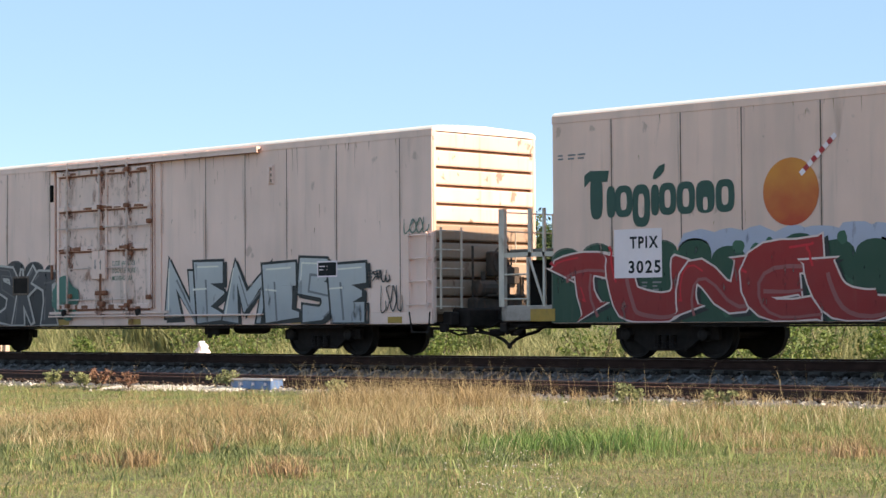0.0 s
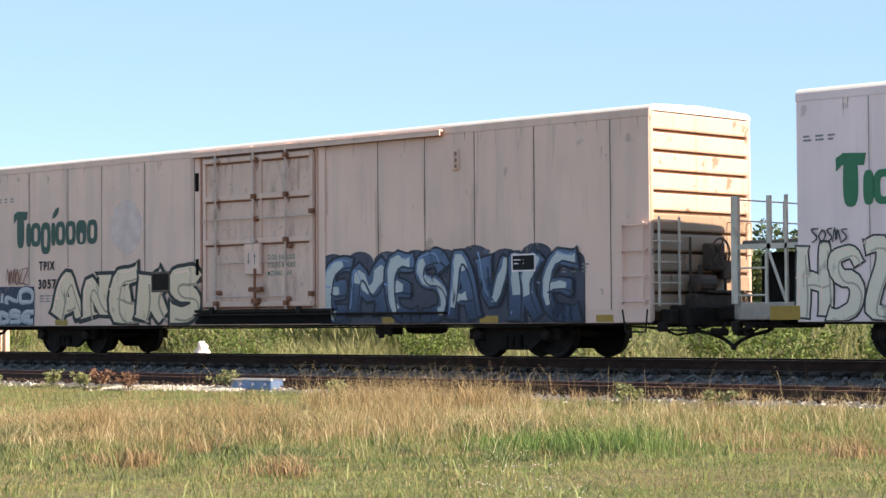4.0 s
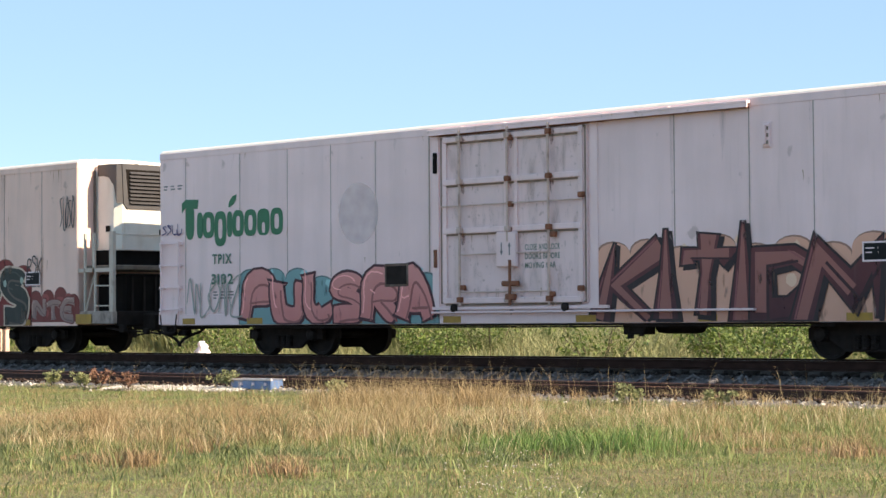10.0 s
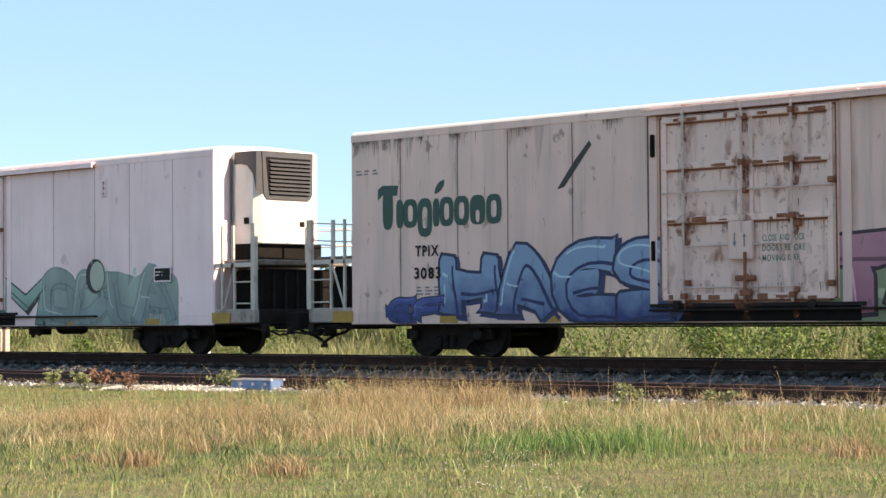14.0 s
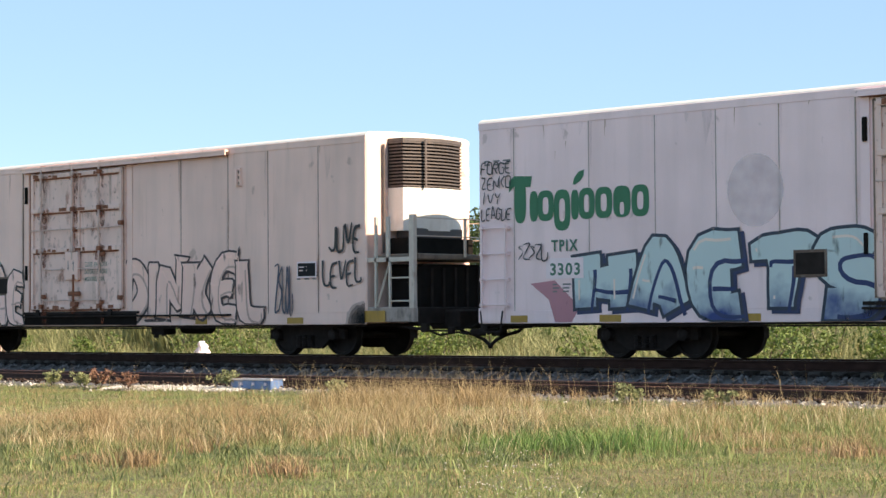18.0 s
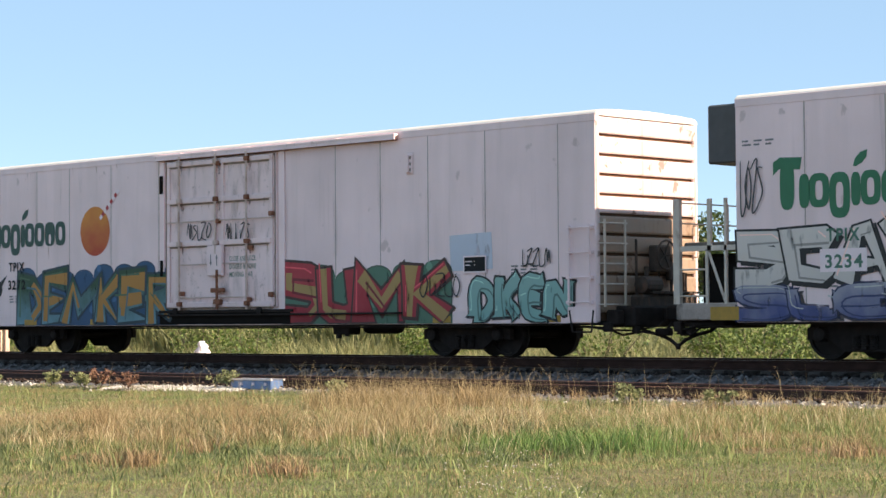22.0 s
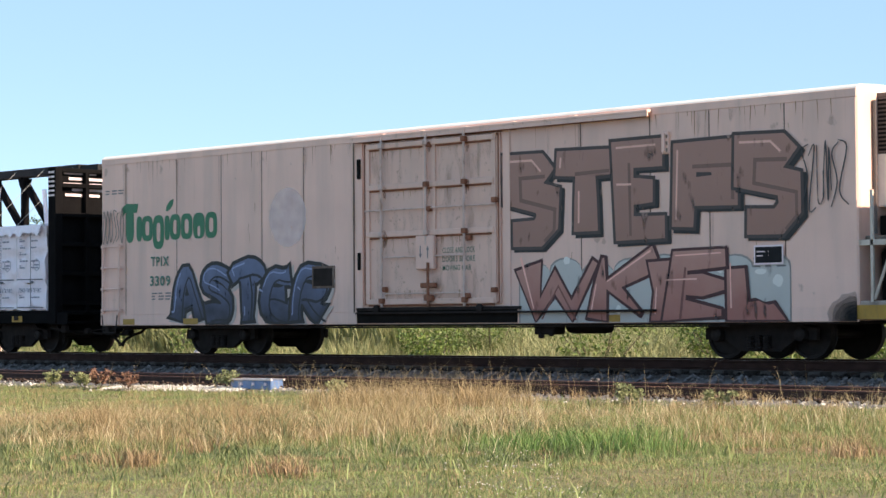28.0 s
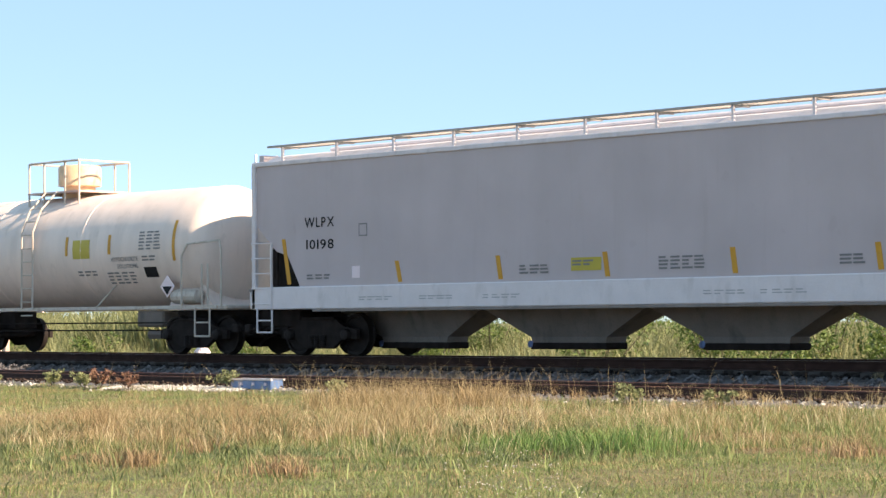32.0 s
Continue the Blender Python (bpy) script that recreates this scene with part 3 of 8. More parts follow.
def tree(x, y, height, spread, seed, label):
    rng = np.random.default_rng(seed)
    t = thing("tree", label, "tree", "trees beyond the railway")
    z0 = float(ground_z(np.array(x), np.array(y)))
    t.location = (x, y, z0 - 0.05)
    sh = Shape()
    pts = [Vector((0, 0, 0))]
    for k in range(1, 5):
        pts.append(Vector((rng.normal(0, 0.12) * k, rng.normal(0, 0.12) * k, height * 0.16 * k)))
    for k in range(4):
        sh.rod(pts[k], pts[k + 1], height * 0.028 * (1 - k * 0.2), 7, 0, height * 0.028 * (0.8 - k * 0.2))
    tips = []
    for k in range(11):
        base = pts[1 + k % 4]
        a, r = rng.uniform(0, 6.28), spread * rng.uniform(0.45, 1.0)
        tip = Vector((math.cos(a) * r, math.sin(a) * r, height * rng.uniform(0.45, 0.92)))
        mid = base.lerp(tip, 0.5) + Vector((0, 0, 0.3))
        sh.rod(base, mid, 0.05, 5, 0, 0.035).rod(mid, tip, 0.035, 5, 0, 0.015)
        tips += [mid.lerp(tip, 0.6), tip]
    tips.append(Vector((0, 0, height * 0.93)))
    part("trunk", sh, BARK, t)
    v, f = leaves_at([tuple(p) for p in tips], height * 0.14, 190, 0.13, rng)
    part("crown", sheet_mesh("crown", v, f, TREE_LEAF), TREE_LEAF, t)
    return t


# trees stand in a loose row beyond the verge: (bearing ratio x/d, distance behind the camera line, height)
for k, (ratio, d, h) in enumerate(((1.5, 82, 8.0), (1.43, 80, 8.6), (1.37, 84, 7.6), (1.30, 86, 6.3), (1.2, 92, 5.0), (1.08, 92, 5.2), (0.98, 84, 5.6),
                                   (0.925, 80, 7.4), (0.895, 78, 7.5), (0.845, 80, 7.1), (0.79, 76, 6.0), (0.745, 72, 6.2), (0.705, 72, 5.6), (0.665, 70, 4.9), (0.63, 70, 4.7), (0.59, 70, 5.0))):
    tree(-ratio * d, d - 29.1, h, h * 0.36, 40 + k, "leafy green broadleaf tree behind the railway verge")


def shrub(x, y, height, seed):
    rng = np.random.default_rng(seed)
    t = thing("shrub", "green leafy shrub among the weeds behind the track", "shrub", "shrubs behind the track")
    t.location = (x, y, float(ground_z(np.array(x), np.array(y))) - 0.03)
    sh, tips = Shape(), []
    for k in range(7):
        a = rng.uniform(0, 6.28)
        tip = Vector((math.cos(a) * height * 0.55 * rng.uniform(0.3, 1), math.sin(a) * height * 0.55, height * rng.uniform(0.5, 0.95)))
        sh.rod((0, 0, 0), tip, 0.02, 5, 0, 0.007)
        tips += [tuple(tip), tuple(tip * 0.6)]
    part("woody_base", sh, BARK, t)
    v, f = leaves_at(tips, height * 0.27, 70, 0.055, rng)
    part("foliage", sheet_mesh("foliage", v, f, BUSH_LEAF), BUSH_LEAF, t)


rb = random.Random(8)
for k in range(44):
    d = rb.uniform(37.5, 47)
    shrub(-d * rb.uniform(0.6, 1.5), d - 29.1, rb.uniform(1.1, 2.2), 100 + k)


def weed_clump(x, y, h, mat, label, seed):
    rng = np.random.default_rng(seed)
    t = thing("weed_plant", label, "weed", "weeds by the siding")
    t.location = (x, y, float(ground_z(np.array(x), np.array(y))))
    sh, tips = Shape(), []
    for k in range(9):
        tip = Vector((rng.normal(0, 0.16), rng.normal(0, 0.1), h * rng.uniform(0.5, 1)))
        sh.rod((tip.x * 0.2, tip.y * 0.2, 0), tip, 0.005, 4)
        tips += [tuple(tip), tuple(tip * 0.65)]
    part("woody_base", sh, BARK, t)
    v, f = leaves_at(tips, h * 0.2, 26, 0.028, rng)
    part("foliage", sheet_mesh("foliage", v, f, mat), mat, t)


for k, (x, y, h, red) in enumerate(((-34.3, -4.7, 0.32, 0), (-33.2, -4.75, 0.3, 0), (-32.6, -4.9, 0.36, 1), (-31.6, -4.9, 0.33, 1), (-29.35, -4.4, 0.34, 0), (-25.9, -4.9, 0.3, 0),
                                    (-19.6, -4.9, 0.3, 0), (-18.0, -5.0, 0.26, 0), (-36.2, -4.8, 0.2, 0))):
    weed_clump(x, y, h, RED_WEED if red else WEED, "reddish dry weed by the siding" if red else "green weed growing by the siding", 300 + k)

# ---------- the train ----------
LEN = 20.27           # length of a refrigerator car's body
WIDE = 3.05
SPEED = (417.6056, -6.8162, -3.1515, 12.9346, -8.2001)


def run(t):
    """How far the train has rolled after t seconds."""
    return sum(c * (t / 32.0) ** (k + 1) for k, c in enumerate(SPEED))


MOVERS = []           # (thing, place of its left end at the start)
WHEELS = []           # (wheelset, its place in the truck, its place along the train)

wheel = Shape()
for y in (0.77, 2.28):
    o = 1 if y < 1 else -1
    wheel.lathe([(0.12, y - o * 0.09), (0.36, y - o * 0.05), (0.37, y - o * 0.085), (0.42, y - o * 0.085), (0.425, y + o * 0.03), (0.45, y + o * 0.05), (0.45, y + o * 0.075), (0.36, y + o * 0.07), (0.12, y + o * 0.06)], 28, 0, "y")
wheel.rod((0, 0.55, 0), (0, 2.5, 0), 0.08, 10)
for k in range(3):
    wheel.rod((0.06 * math.cos(k * 2.094), 0.52, 0.06 * math.sin(k * 2.094)), (0.06 * math.cos(k * 2.094), 0.57, 0.06 * math.sin(k * 2.094)), 0.016, 6)
WHEEL_MESH = wheel.mesh("wheelset", [WHEEL], True)

FRAME_SIDE = ((-1.15, 0.36), (-1.15, 0.56), (-0.75, 0.62), (-0.45, 0.82), (0.45, 0.82), (0.75, 0.62), (1.15, 0.56), (1.15, 0.36), (0.72, 0.36), (0.42, 0.16), (-0.42, 0.16), (-0.72, 0.36))
truck_body = Shape()
SIDE_MESH = Shape().prism([(a, b) for a, b in FRAME_SIDE], 0.0, 0.1, "y").mesh("side_frame", [STEEL_DARK])
truck_body.box(-0.28, 0.28, 0.5, 2.55, 0.42, 0.72, 0, 0.03)
TRUCK_MESH = truck_body.mesh("truck", [STEEL_DARK])
spring = Shape()
spring.lathe([(0.06 + 0.016 * (k % 2), 0.2 + k * 0.02) for k in range(13)], 8, 0, "z", (0, 0.41, 0))
SPRING_MESH = spring.mesh("spring", [STEEL_DARK])
cap = Shape().lathe([(0.05, -0.12), (0.11, -0.1), (0.13, -0.03), (0.13, 0.06)], 12, 0, "y")
CAP_MESH = cap.mesh("bearing_cap", [WHEEL])
FRAME_EDGE = Shape().box(-0.5, 0.5, 0.42, 0.45, 0.76, 0.82, 0, 0.01).box(-0.4, 0.4, 0.42, 0.45, 0.16, 0.21, 0, 0.01).mesh("flange", [STEEL_DARK])


def truck(car, u, where):
    t = part("truck", TRUCK_MESH, STEEL_DARK, car, "dark grimy cast steel truck", loc=(u, 0, 0))
    for y in (0.45, 2.5):
        part("side_frame", SIDE_MESH, STEEL_DARK, t, loc=(0, y, 0))
    for a in (-0.17, 0, 0.17):
        part("spring", SPRING_MESH, STEEL_DARK, t, loc=(a, 0, 0))
    part("flange", FRAME_EDGE, STEEL_DARK, t)
    for a in (-0.865, 0.865):
        part("bearing_cap", CAP_MESH, WHEEL, t, loc=(a, 0.45, 0.45))
        w = part("wheelset", WHEEL_MESH, WHEEL, t, loc=(a, 0, 0.45))
        WHEELS.append((w, a, where + u + a))


def coupler(car, u, way, drop=True):
    """Knuckle coupler with its cut lever and hose; way is +1 at the right end."""
    s = Shape().box(u, u + way * 0.62, 1.42, 1.63, 0.72, 0.93, 0, 0.02)
    s.box(u + way * 0.5, u + way * 0.86, 1.36, 1.69, 0.69, 0.97, 0, 0.04)
    part("coupler", s, STEEL_DARK, car)
    y = 1.25
    pts = [(u - way * 0.1, y, 0.66), (u + way * 0.15, y, 0.5), (u + way * 0.45, y, 0.44), (u + way * 0.7, y, 0.35), (u + way * 0.86, y, 0.24)]
    part("air_hose", Shape().bar(pts, 0.034, 6).rod(pts[-1], (pts[-1][0] + way * 0.02, y, 0.18), 0.045, 6), STEEL_DARK, car, "black rubber air hose")
    c = Shape().bar([(u - way * 0.35, 0.15, 0.6), (u + way * 0.02, 0.25, 0.54), (u + way * 0.3, 0.7, 0.52), (u + way * 0.45, 1.2, 0.6), (u + way * 0.5, 1.4, 0.72)], 0.018, 5)
    part("cut_lever", c, STEEL_DARK, car)
    part("brake_line", Shape().bar([(u - way * 0.9, 0.5, 0.6), (u - way * 0.2, 0.5, 0.57), (u + way * 0.1, 0.62, 0.44), (u + way * 0.4, 0.8, 0.5), (u + way * 0.62, 0.9, 0.46)], 0.022, 5), STEEL_DARK, car)
    part("lever_bracket", Shape().box(u - way * 0.02, u + way * 0.16, 0.18, 0.3, 0.5, 0.68, 0, 0.02).box(u + way * 0.3, u + way * 0.42, 0.62, 0.75, 0.46, 0.6, 0, 0.02), STEEL_DARK, car)
    part("pin_lifter", Shape().rod((u + way * 0.62, 1.2, 0.5), (u + way * 0.62, 1.5, 0.72), 0.03, 6).box(u + way * 0.45, u + way * 0.75, 1.1, 1.3, 0.42, 0.56, 0, 0.03), STEEL_DARK, car)


def ladder(car, u0, u1, z0, z1, n, mat, y=-0.09, name="side_ladder"):
    s = Shape()
    for u in (u0, u1):
        s.box(u - 0.02, u + 0.02, y - 0.005, y + 0.02, z0, z1)
    lad = part(name, s, mat, car)
    for k in range(n):
        z = z0 + 0.06 + (z1 - z0 - 0.12) * k / (n - 1)
        part("rung", Shape().rod((u0 - 0.04, y, z), (u1 + 0.04, y, z), 0.016, 6).box(u0 - 0.06, u0 + 0.02, y, 0.0, z - 0.03, z + 0.03).box(u1 - 0.02, u1 + 0.06, y, 0.0, z - 0.03, z + 0.03), mat, lad)
    return lad


# ----- paint on the car sides -----
GLYPHS = {}


def glyph(ch, fat):
    """Outline of a letter of the built-in font as (verts, faces), fitted to a unit box."""
    if (ch, fat) not in GLYPHS:
        cu = bpy.data.curves.new("letter", "FONT")
        cu.body, cu.offset, cu.resolution_u = ch, fat, 3
        ob = bpy.data.objects.new("letter", cu)
        scene.collection.objects.link(ob)
        me = bpy.data.meshes.new_from_object(ob)
        v = np.array([p.co[:2] for p in me.vertices]) if len(me.vertices) else np.zeros((0, 2))
        f = [tuple(p.vertices) for p in me.polygons]
        bpy.data.objects.remove(ob)
        bpy.data.curves.remove(cu)
        bpy.data.meshes.remove(me)
        GLYPHS[(ch, fat)] = (v, f)
    return GLYPHS[(ch, fat)]


def lettering(name, text, u0, u1, z0, z1, mat, parent, label="", y=-0.012, fat=0.012, bulge=None):
    """One line of readable lettering fitted to a box on a car side; each character is its own part."""
    x, cells = 0.0, []
    for ch in text:
        if ch == " ":
            x += 0.38
            continue
        v, f = glyph(ch, fat)
        w = v[:, 0].max() - v[:, 0].min()
        cells.append((ch, x, w))
        x += w + 0.13
    k = (u1 - u0) / max(0.01, x - 0.13)
    for ch, a, w in cells:
        v, f = glyph(ch, fat)
        lo, hi = v[:, 0].min(), 0.0
        p = [(u0 + (a + q[0] - lo) * k, y if not bulge else bulge(z0 + q[1] / 0.73 * (z1 - z0)), z0 + q[1] / 0.73 * (z1 - z0)) for q in v]
        part(name, Shape().add(p, f), mat, parent, label)


def flat(poly, y):
    return Shape().add([(a, y, b) for a, b in poly], [tuple(range(len(poly)))])


def blob(cx, cz, rx, rz, n=20, wob=0.0, rnd=None, y=-0.01):
    pts = []
    for i in range(n):
        a = 6.28319 * i / n
        k = 1 + (rnd.uniform(-wob, wob) if rnd else 0)
        pts.append((cx + rx * k * math.cos(a), cz + rz * k * math.sin(a)))
    return flat(pts, y)


def clipped(shape, u0, u1, z0, z1):
    """Holds a flat shape within a rectangle of the side."""
    shape.v = [(min(max(a, u0), u1), y, min(max(b, z0), z1)) for a, y, b in shape.v]
    return shape


def splat(name, pairs, mats, car, label):
    """Painted shapes that lie over one another, each a mesh of its own under the first."""
    mats = mats if isinstance(mats, (list, tuple)) else [mats]
    first = None
    for shape, slot in pairs:
        ob = part(name if first is None else "painted_shape", shape, mats[slot], first or car, label if first is None else "")
        first = first or ob
    return first


LETTER_MATS = {}


def deepen(c):
    """Spray enamel is stronger in colour than it looks when dusty."""
    m = sum(c) / 3
    k = min(1.0, 0.42 + 1.2 * m)
    return tuple(max(0.004, (m + (v - m) * 1.3) * k * w) for v, w in zip(c, (1.08, 1.0, 0.92)))


def spray(low, high, z0, z1, spot=None, fade=0.0):
    low, high = deepen(low), deepen(high)
    key = (low, high, round(z0, 1), round(z1, 1), spot, fade)
    if key not in LETTER_MATS:
        LETTER_MATS[key] = two_tone("spray_paint", low, high, z0, z1, spot, 0.08, 1.0, fade)
    return LETTER_MATS[key]


def solid(col, fade=0.0):
    return spray(col, tuple(min(1, c * 1.15) for c in col), 0.6, 2.4, None, fade)


def scallops(u0, u1, z0, z1, rise, rnd, y):
    """A cloud shape with a bumpy upper edge."""
    m = max(4, int((u1 - u0) / 0.7))
    w = (u1 - u0 + 0.24) / m
    tops = [z1 - 0.12 + rise + rnd.uniform(-0.14, 0.08) for _ in range(m)]
    s = Shape()
    pts = []
    for i in range(m):
        for k in range(9):
            a = math.pi * (1 - k / 8)
            pts.append((u0 - 0.1 + w * (i + 0.5 + 0.498 * math.cos(a)), tops[i] - 0.22 + 0.22 * math.sin(a)))
    n = len(pts)
    return s.add([(a, y, z0) for a, b in pts] + [(a, y, b) for a, b in pts], [(k, k + 1, n + k + 1, n + k) for k in range(n - 1)])


# strokes of the letters on a grid of 4 by 6; the writers' letters lean, kick and hook
STROKES = {"A": "00 16 26 40|12 32", "B": "00 06 35 33 03|33 42 40 00", "C": "45 36 06 00 30 41", "D": "00 06 26 44 42 20 00", "E": "46 06 00 40|03 33", "F": "00 06 46|03 33",
           "G": "45 06 00 40 43 23", "H": "00 06|40 46|03 43", "I": "20 26", "J": "46 41 20 01", "K": "00 06|46 13 40", "L": "06 00 40 41", "M": "00 06 22 46 40", "N": "00 06 40 46",
           "O": "30 10 01 05 16 36 45 41 30", "P": "00 06 46 43 03", "R": "00 06 46 43 03|13 40", "S": "45 36 06 04 43 41 30 00", "T": "20 26|05 06 46 45", "U": "06 01 10 30 41 46", "V": "06 20 46",
           "W": "06 10 24 30 46", "Y": "06 23 46|23 20", "Z": "06 46 00 40"}


def ribbon(s, pts, half, y, slot, low=0.668):
    """A painted band along a line of points with mitred corners; half holds half widths."""
    m = len(pts)
    vs = []
    for k in range(m):
        p = Vector(pts[k])
        d0 = (p - Vector(pts[k - 1])).normalized() if k else None
        d1 = (Vector(pts[k + 1]) - p).normalized() if k < m - 1 else None
        d0, d1 = d0 or d1, d1 or d0
        n = Vector((-d0.y - d1.y, d0.x + d1.x))
        if n.length < 0.3:
            n = Vector((-d1.y, d1.x))
        n.normalize()
        n *= half[k] / max(0.62, n.dot(Vector((-d1.y, d1.x))))
        for q in (p + n, p - n):
            vs.append((q.x, y - 0.000012 * k, max(low, q.y)))
    return s.add(vs, [(2 * k, 2 * k + 1, 2 * k + 3, 2 * k + 2) for k in range(m - 1)], slot)


def rounded(pts, times):
    """Cuts the corners of a line of points, keeping its ends."""
    for _ in range(times):
        out = [pts[0]]
        for a, b in zip(pts, pts[1:]):
            out += [tuple(p * 0.75 + q * 0.25 for p, q in zip(a, b)), tuple(p * 0.25 + q * 0.75 for p, q in zip(a, b))]
        pts = out + [pts[-1]]
    return pts


def graffiti(car, text, u0, u1, z0, z1, low, high, line, cloud=None, shade=None, seed=1, spot=None, puff=0.5, cloud_top=0.25, gap=0.14, wild=1.0, fade=0.0, weight=1.0, dots=None, turn=1.0):
    """A sprayed piece: a backing cloud, then letter after letter of fat strokes, each with its outline, shade, cuts and shine.
    wild: 0.5 upright block letters, 1 rounded and leaning, above 1.2 spiky; puff: weight of the outline; weight: of the strokes."""
    rnd = random.Random(seed)
    wide = [{"I": 0.5, "M": 1.25, "W": 1.35, "J": 0.85, "L": 0.85}.get(ch, 1.0) for ch in text]
    span = [(u1 - u0) * w / sum(wide) for w in wide]
    fill_mat = spray(low, high, z0, z0 + (z1 - z0) * turn, None, fade)
    shine = solid(tuple(min(k, c * 1.3 + 0.05) for c, k in zip(high, (0.84, 0.63, 0.6))), fade)
    deep = solid(tuple(0.55 * c + 0.25 * k for c, k in zip(low, line)), fade)
    mats = [solid(line, fade), solid(shade, fade) if shade else solid(line, fade), fill_mat, shine, deep, solid(spot or high, fade)]
    piece = car
    if cloud:
        piece = part("graffiti", scallops(u0, u1, z0, z1, cloud_top + 0.1, random.Random(seed), -0.0055), solid(cloud, fade), car, "sprayed graffiti piece on the car side")
        part("cloud_rim", scallops(u0 - 0.03, u1 + 0.03, z0, z1 + 0.03, cloud_top + 0.1, random.Random(seed), -0.0048), solid(tuple(0.6 * a + 0.2 * b for a, b in zip(cloud, line)), fade), piece)
        rim = Shape()
        for k in range(max(5, int((u1 - u0) * 1.6))):
            b = blob(rnd.uniform(u0, u1), rnd.uniform(z0 + 0.15, z1 + cloud_top * 0.6), rnd.uniform(0.04, 0.16), rnd.uniform(0.04, 0.12), 12, 0.12, rnd, -0.0064 - 0.00002 * k)
            rim.add(b.v, b.f)
        part("paint_bubble", rim, solid(tuple(min(0.7, c * 1.35 + 0.03) for c in cloud), fade), piece)
    high_side = z1 - z0
    base = u0
    for i, ch in enumerate(text):
        cell = span[i]
        ca, base = base, base + span[i]
        if ch == " ":
            continue
        cb = base
        fat = min(cell * (0.34 if ch == "I" else 0.185), high_side * 0.14) * rnd.uniform(0.93, 1.07) * weight
        rimw = min(0.06, max(0.022, fat * 0.3)) * (0.5 + puff)
        grow = gap * cell * 0.45 - rimw * 0.4
        ca, cb = ca + fat - grow, cb - fat + grow
        za, zb = z0 + fat * 0.85 + rnd.uniform(0.0, 0.05) * wild, z1 - fat * 0.9 - rnd.uniform(0.0, 0.14) * wild
        shear, ph, amp = rnd.uniform(-0.06, 0.16) * wild, rnd.uniform(0, 6.28), 0.035 * wild
        lines = []
        for chain in STROKES[ch].split("|"):
            grid = [(int(q[0]) / 4, int(q[1]) / 6) for q in chain.split()]
            if wild > 0.8:
                # ends flick out past the letter
                for e, f in ((0, 1), (-1, -2)):
                    k = rnd.uniform(0.02, 0.14 if wild < 1.2 else 0.3) * wild
                    grid[e] = (grid[e][0] + (grid[e][0] - grid[f][0]) * k + rnd.uniform(-0.1, 0.1) * wild, grid[e][1] + (grid[e][1] - grid[f][1]) * k * 0.7)
            if wild > 1.2:
                grid = [(a + rnd.uniform(-0.07, 0.07), b + rnd.uniform(-0.05, 0.05)) for a, b in grid]
            grid = rounded(grid, 2 if 0.61 < wild < 1.2 else 0)
            pts = []
            for a, b in grid:
                pts.append((ca + (cb - ca) * (a + shear * (b - 0.5) + amp * math.sin(b * 5 + ph)), za + (zb - za) * (b + amp * 0.8 * math.sin(a * 6 + ph * 2))))
            if len(pts) == 2:
                pts.insert(1, tuple((a + b) / 2 for a, b in zip(*pts)))
            m = len(pts)
            half = [fat * (1 + 0.2 * wild * math.sin(ph + 5.2 * k / m)) for k in range(m)]
            if wild > 0.8:
                half[0] *= rnd.choice((1.2, 1.45))
                half[-1] *= rnd.choice((0.7, 1.35)) if wild < 1.2 else rnd.choice((0.1, 0.3, 1.3))
            lines.append((pts, half))
        y = -0.0075 - 0.0031 * i
        s = Shape()

        def grown(p, d):
            """The same line with both ends pushed out, so that its rim closes."""
            a, b = Vector(p[0]), Vector(p[1])
            e, f = Vector(p[-1]), Vector(p[-2])
            return [tuple(a + (a - b).normalized() * d)] + list(p[1:-1]) + [tuple(e + (e - f).normalized() * d)]

        for k, (p, h) in enumerate(lines):
            lift = 0.00012 * k
            q = grown(p, rimw)
            if shade or fat > 0.12:
                d = 0.085 if shade else 0.025
                ribbon(s, [(a + d, b - d * 0.7) for a, b in q], [w + rimw * 0.8 for w in h], y - lift, 1)
            ribbon(s, q, [w + rimw for w in h], y - 0.0006 - lift, 0)
        for k, (p, h) in enumerate(lines):
            lift = 0.00012 * k
            ribbon(s, p, h, y - 0.0012 - lift, 2, 0.668 + rimw * 0.6)
            n = len(p)
            if spot:
                lo = rnd.randrange(0, max(1, n // 2))
                hi = min(n, lo + max(3, n // 2 + 1))
                if hi - lo > 1:
                    ribbon(s, p[lo:hi], [w * rnd.uniform(0.35, 0.75) for w in h[lo:hi]], y - 0.0017 - lift, 5, 0.7)
            side = [(a + 0.62 * w, b - 0.62 * w) for (a, b), w in zip(p, h)]
            if n > 3:
                ribbon(s, side[1:-1], [w * 0.13 for w in h[1:-1]], y - 0.0021 - lift, 4, 0.7)
            top = [(a - 0.6 * w, b + 0.55 * w) for (a, b), w in zip(p, h)]
            cut = max(2, int(n * rnd.uniform(0.25, 0.6)))
            ribbon(s, top[:cut], [0.08 * w for w in h[:cut]], y - 0.0025 - lift, 3, 0.7)
            if dots:
                for j in range(2):
                    a, b = p[rnd.randrange(n)]
                    b1 = blob(a + rnd.uniform(-0.3, 0.3) * fat, b, 0.3 * fat, 0.4 * fat, 10, 0.1, rnd, y - 0.0028 - lift - 0.00003 * j)
                    if min(v[2] for v in b1.v) > 0.7:
                        s.add(b1.v, b1.f, 6)
        part("graffiti_letter", s, mats + ([solid(dots)] if dots else []), piece, "sprayed graffiti letter")
    return piece


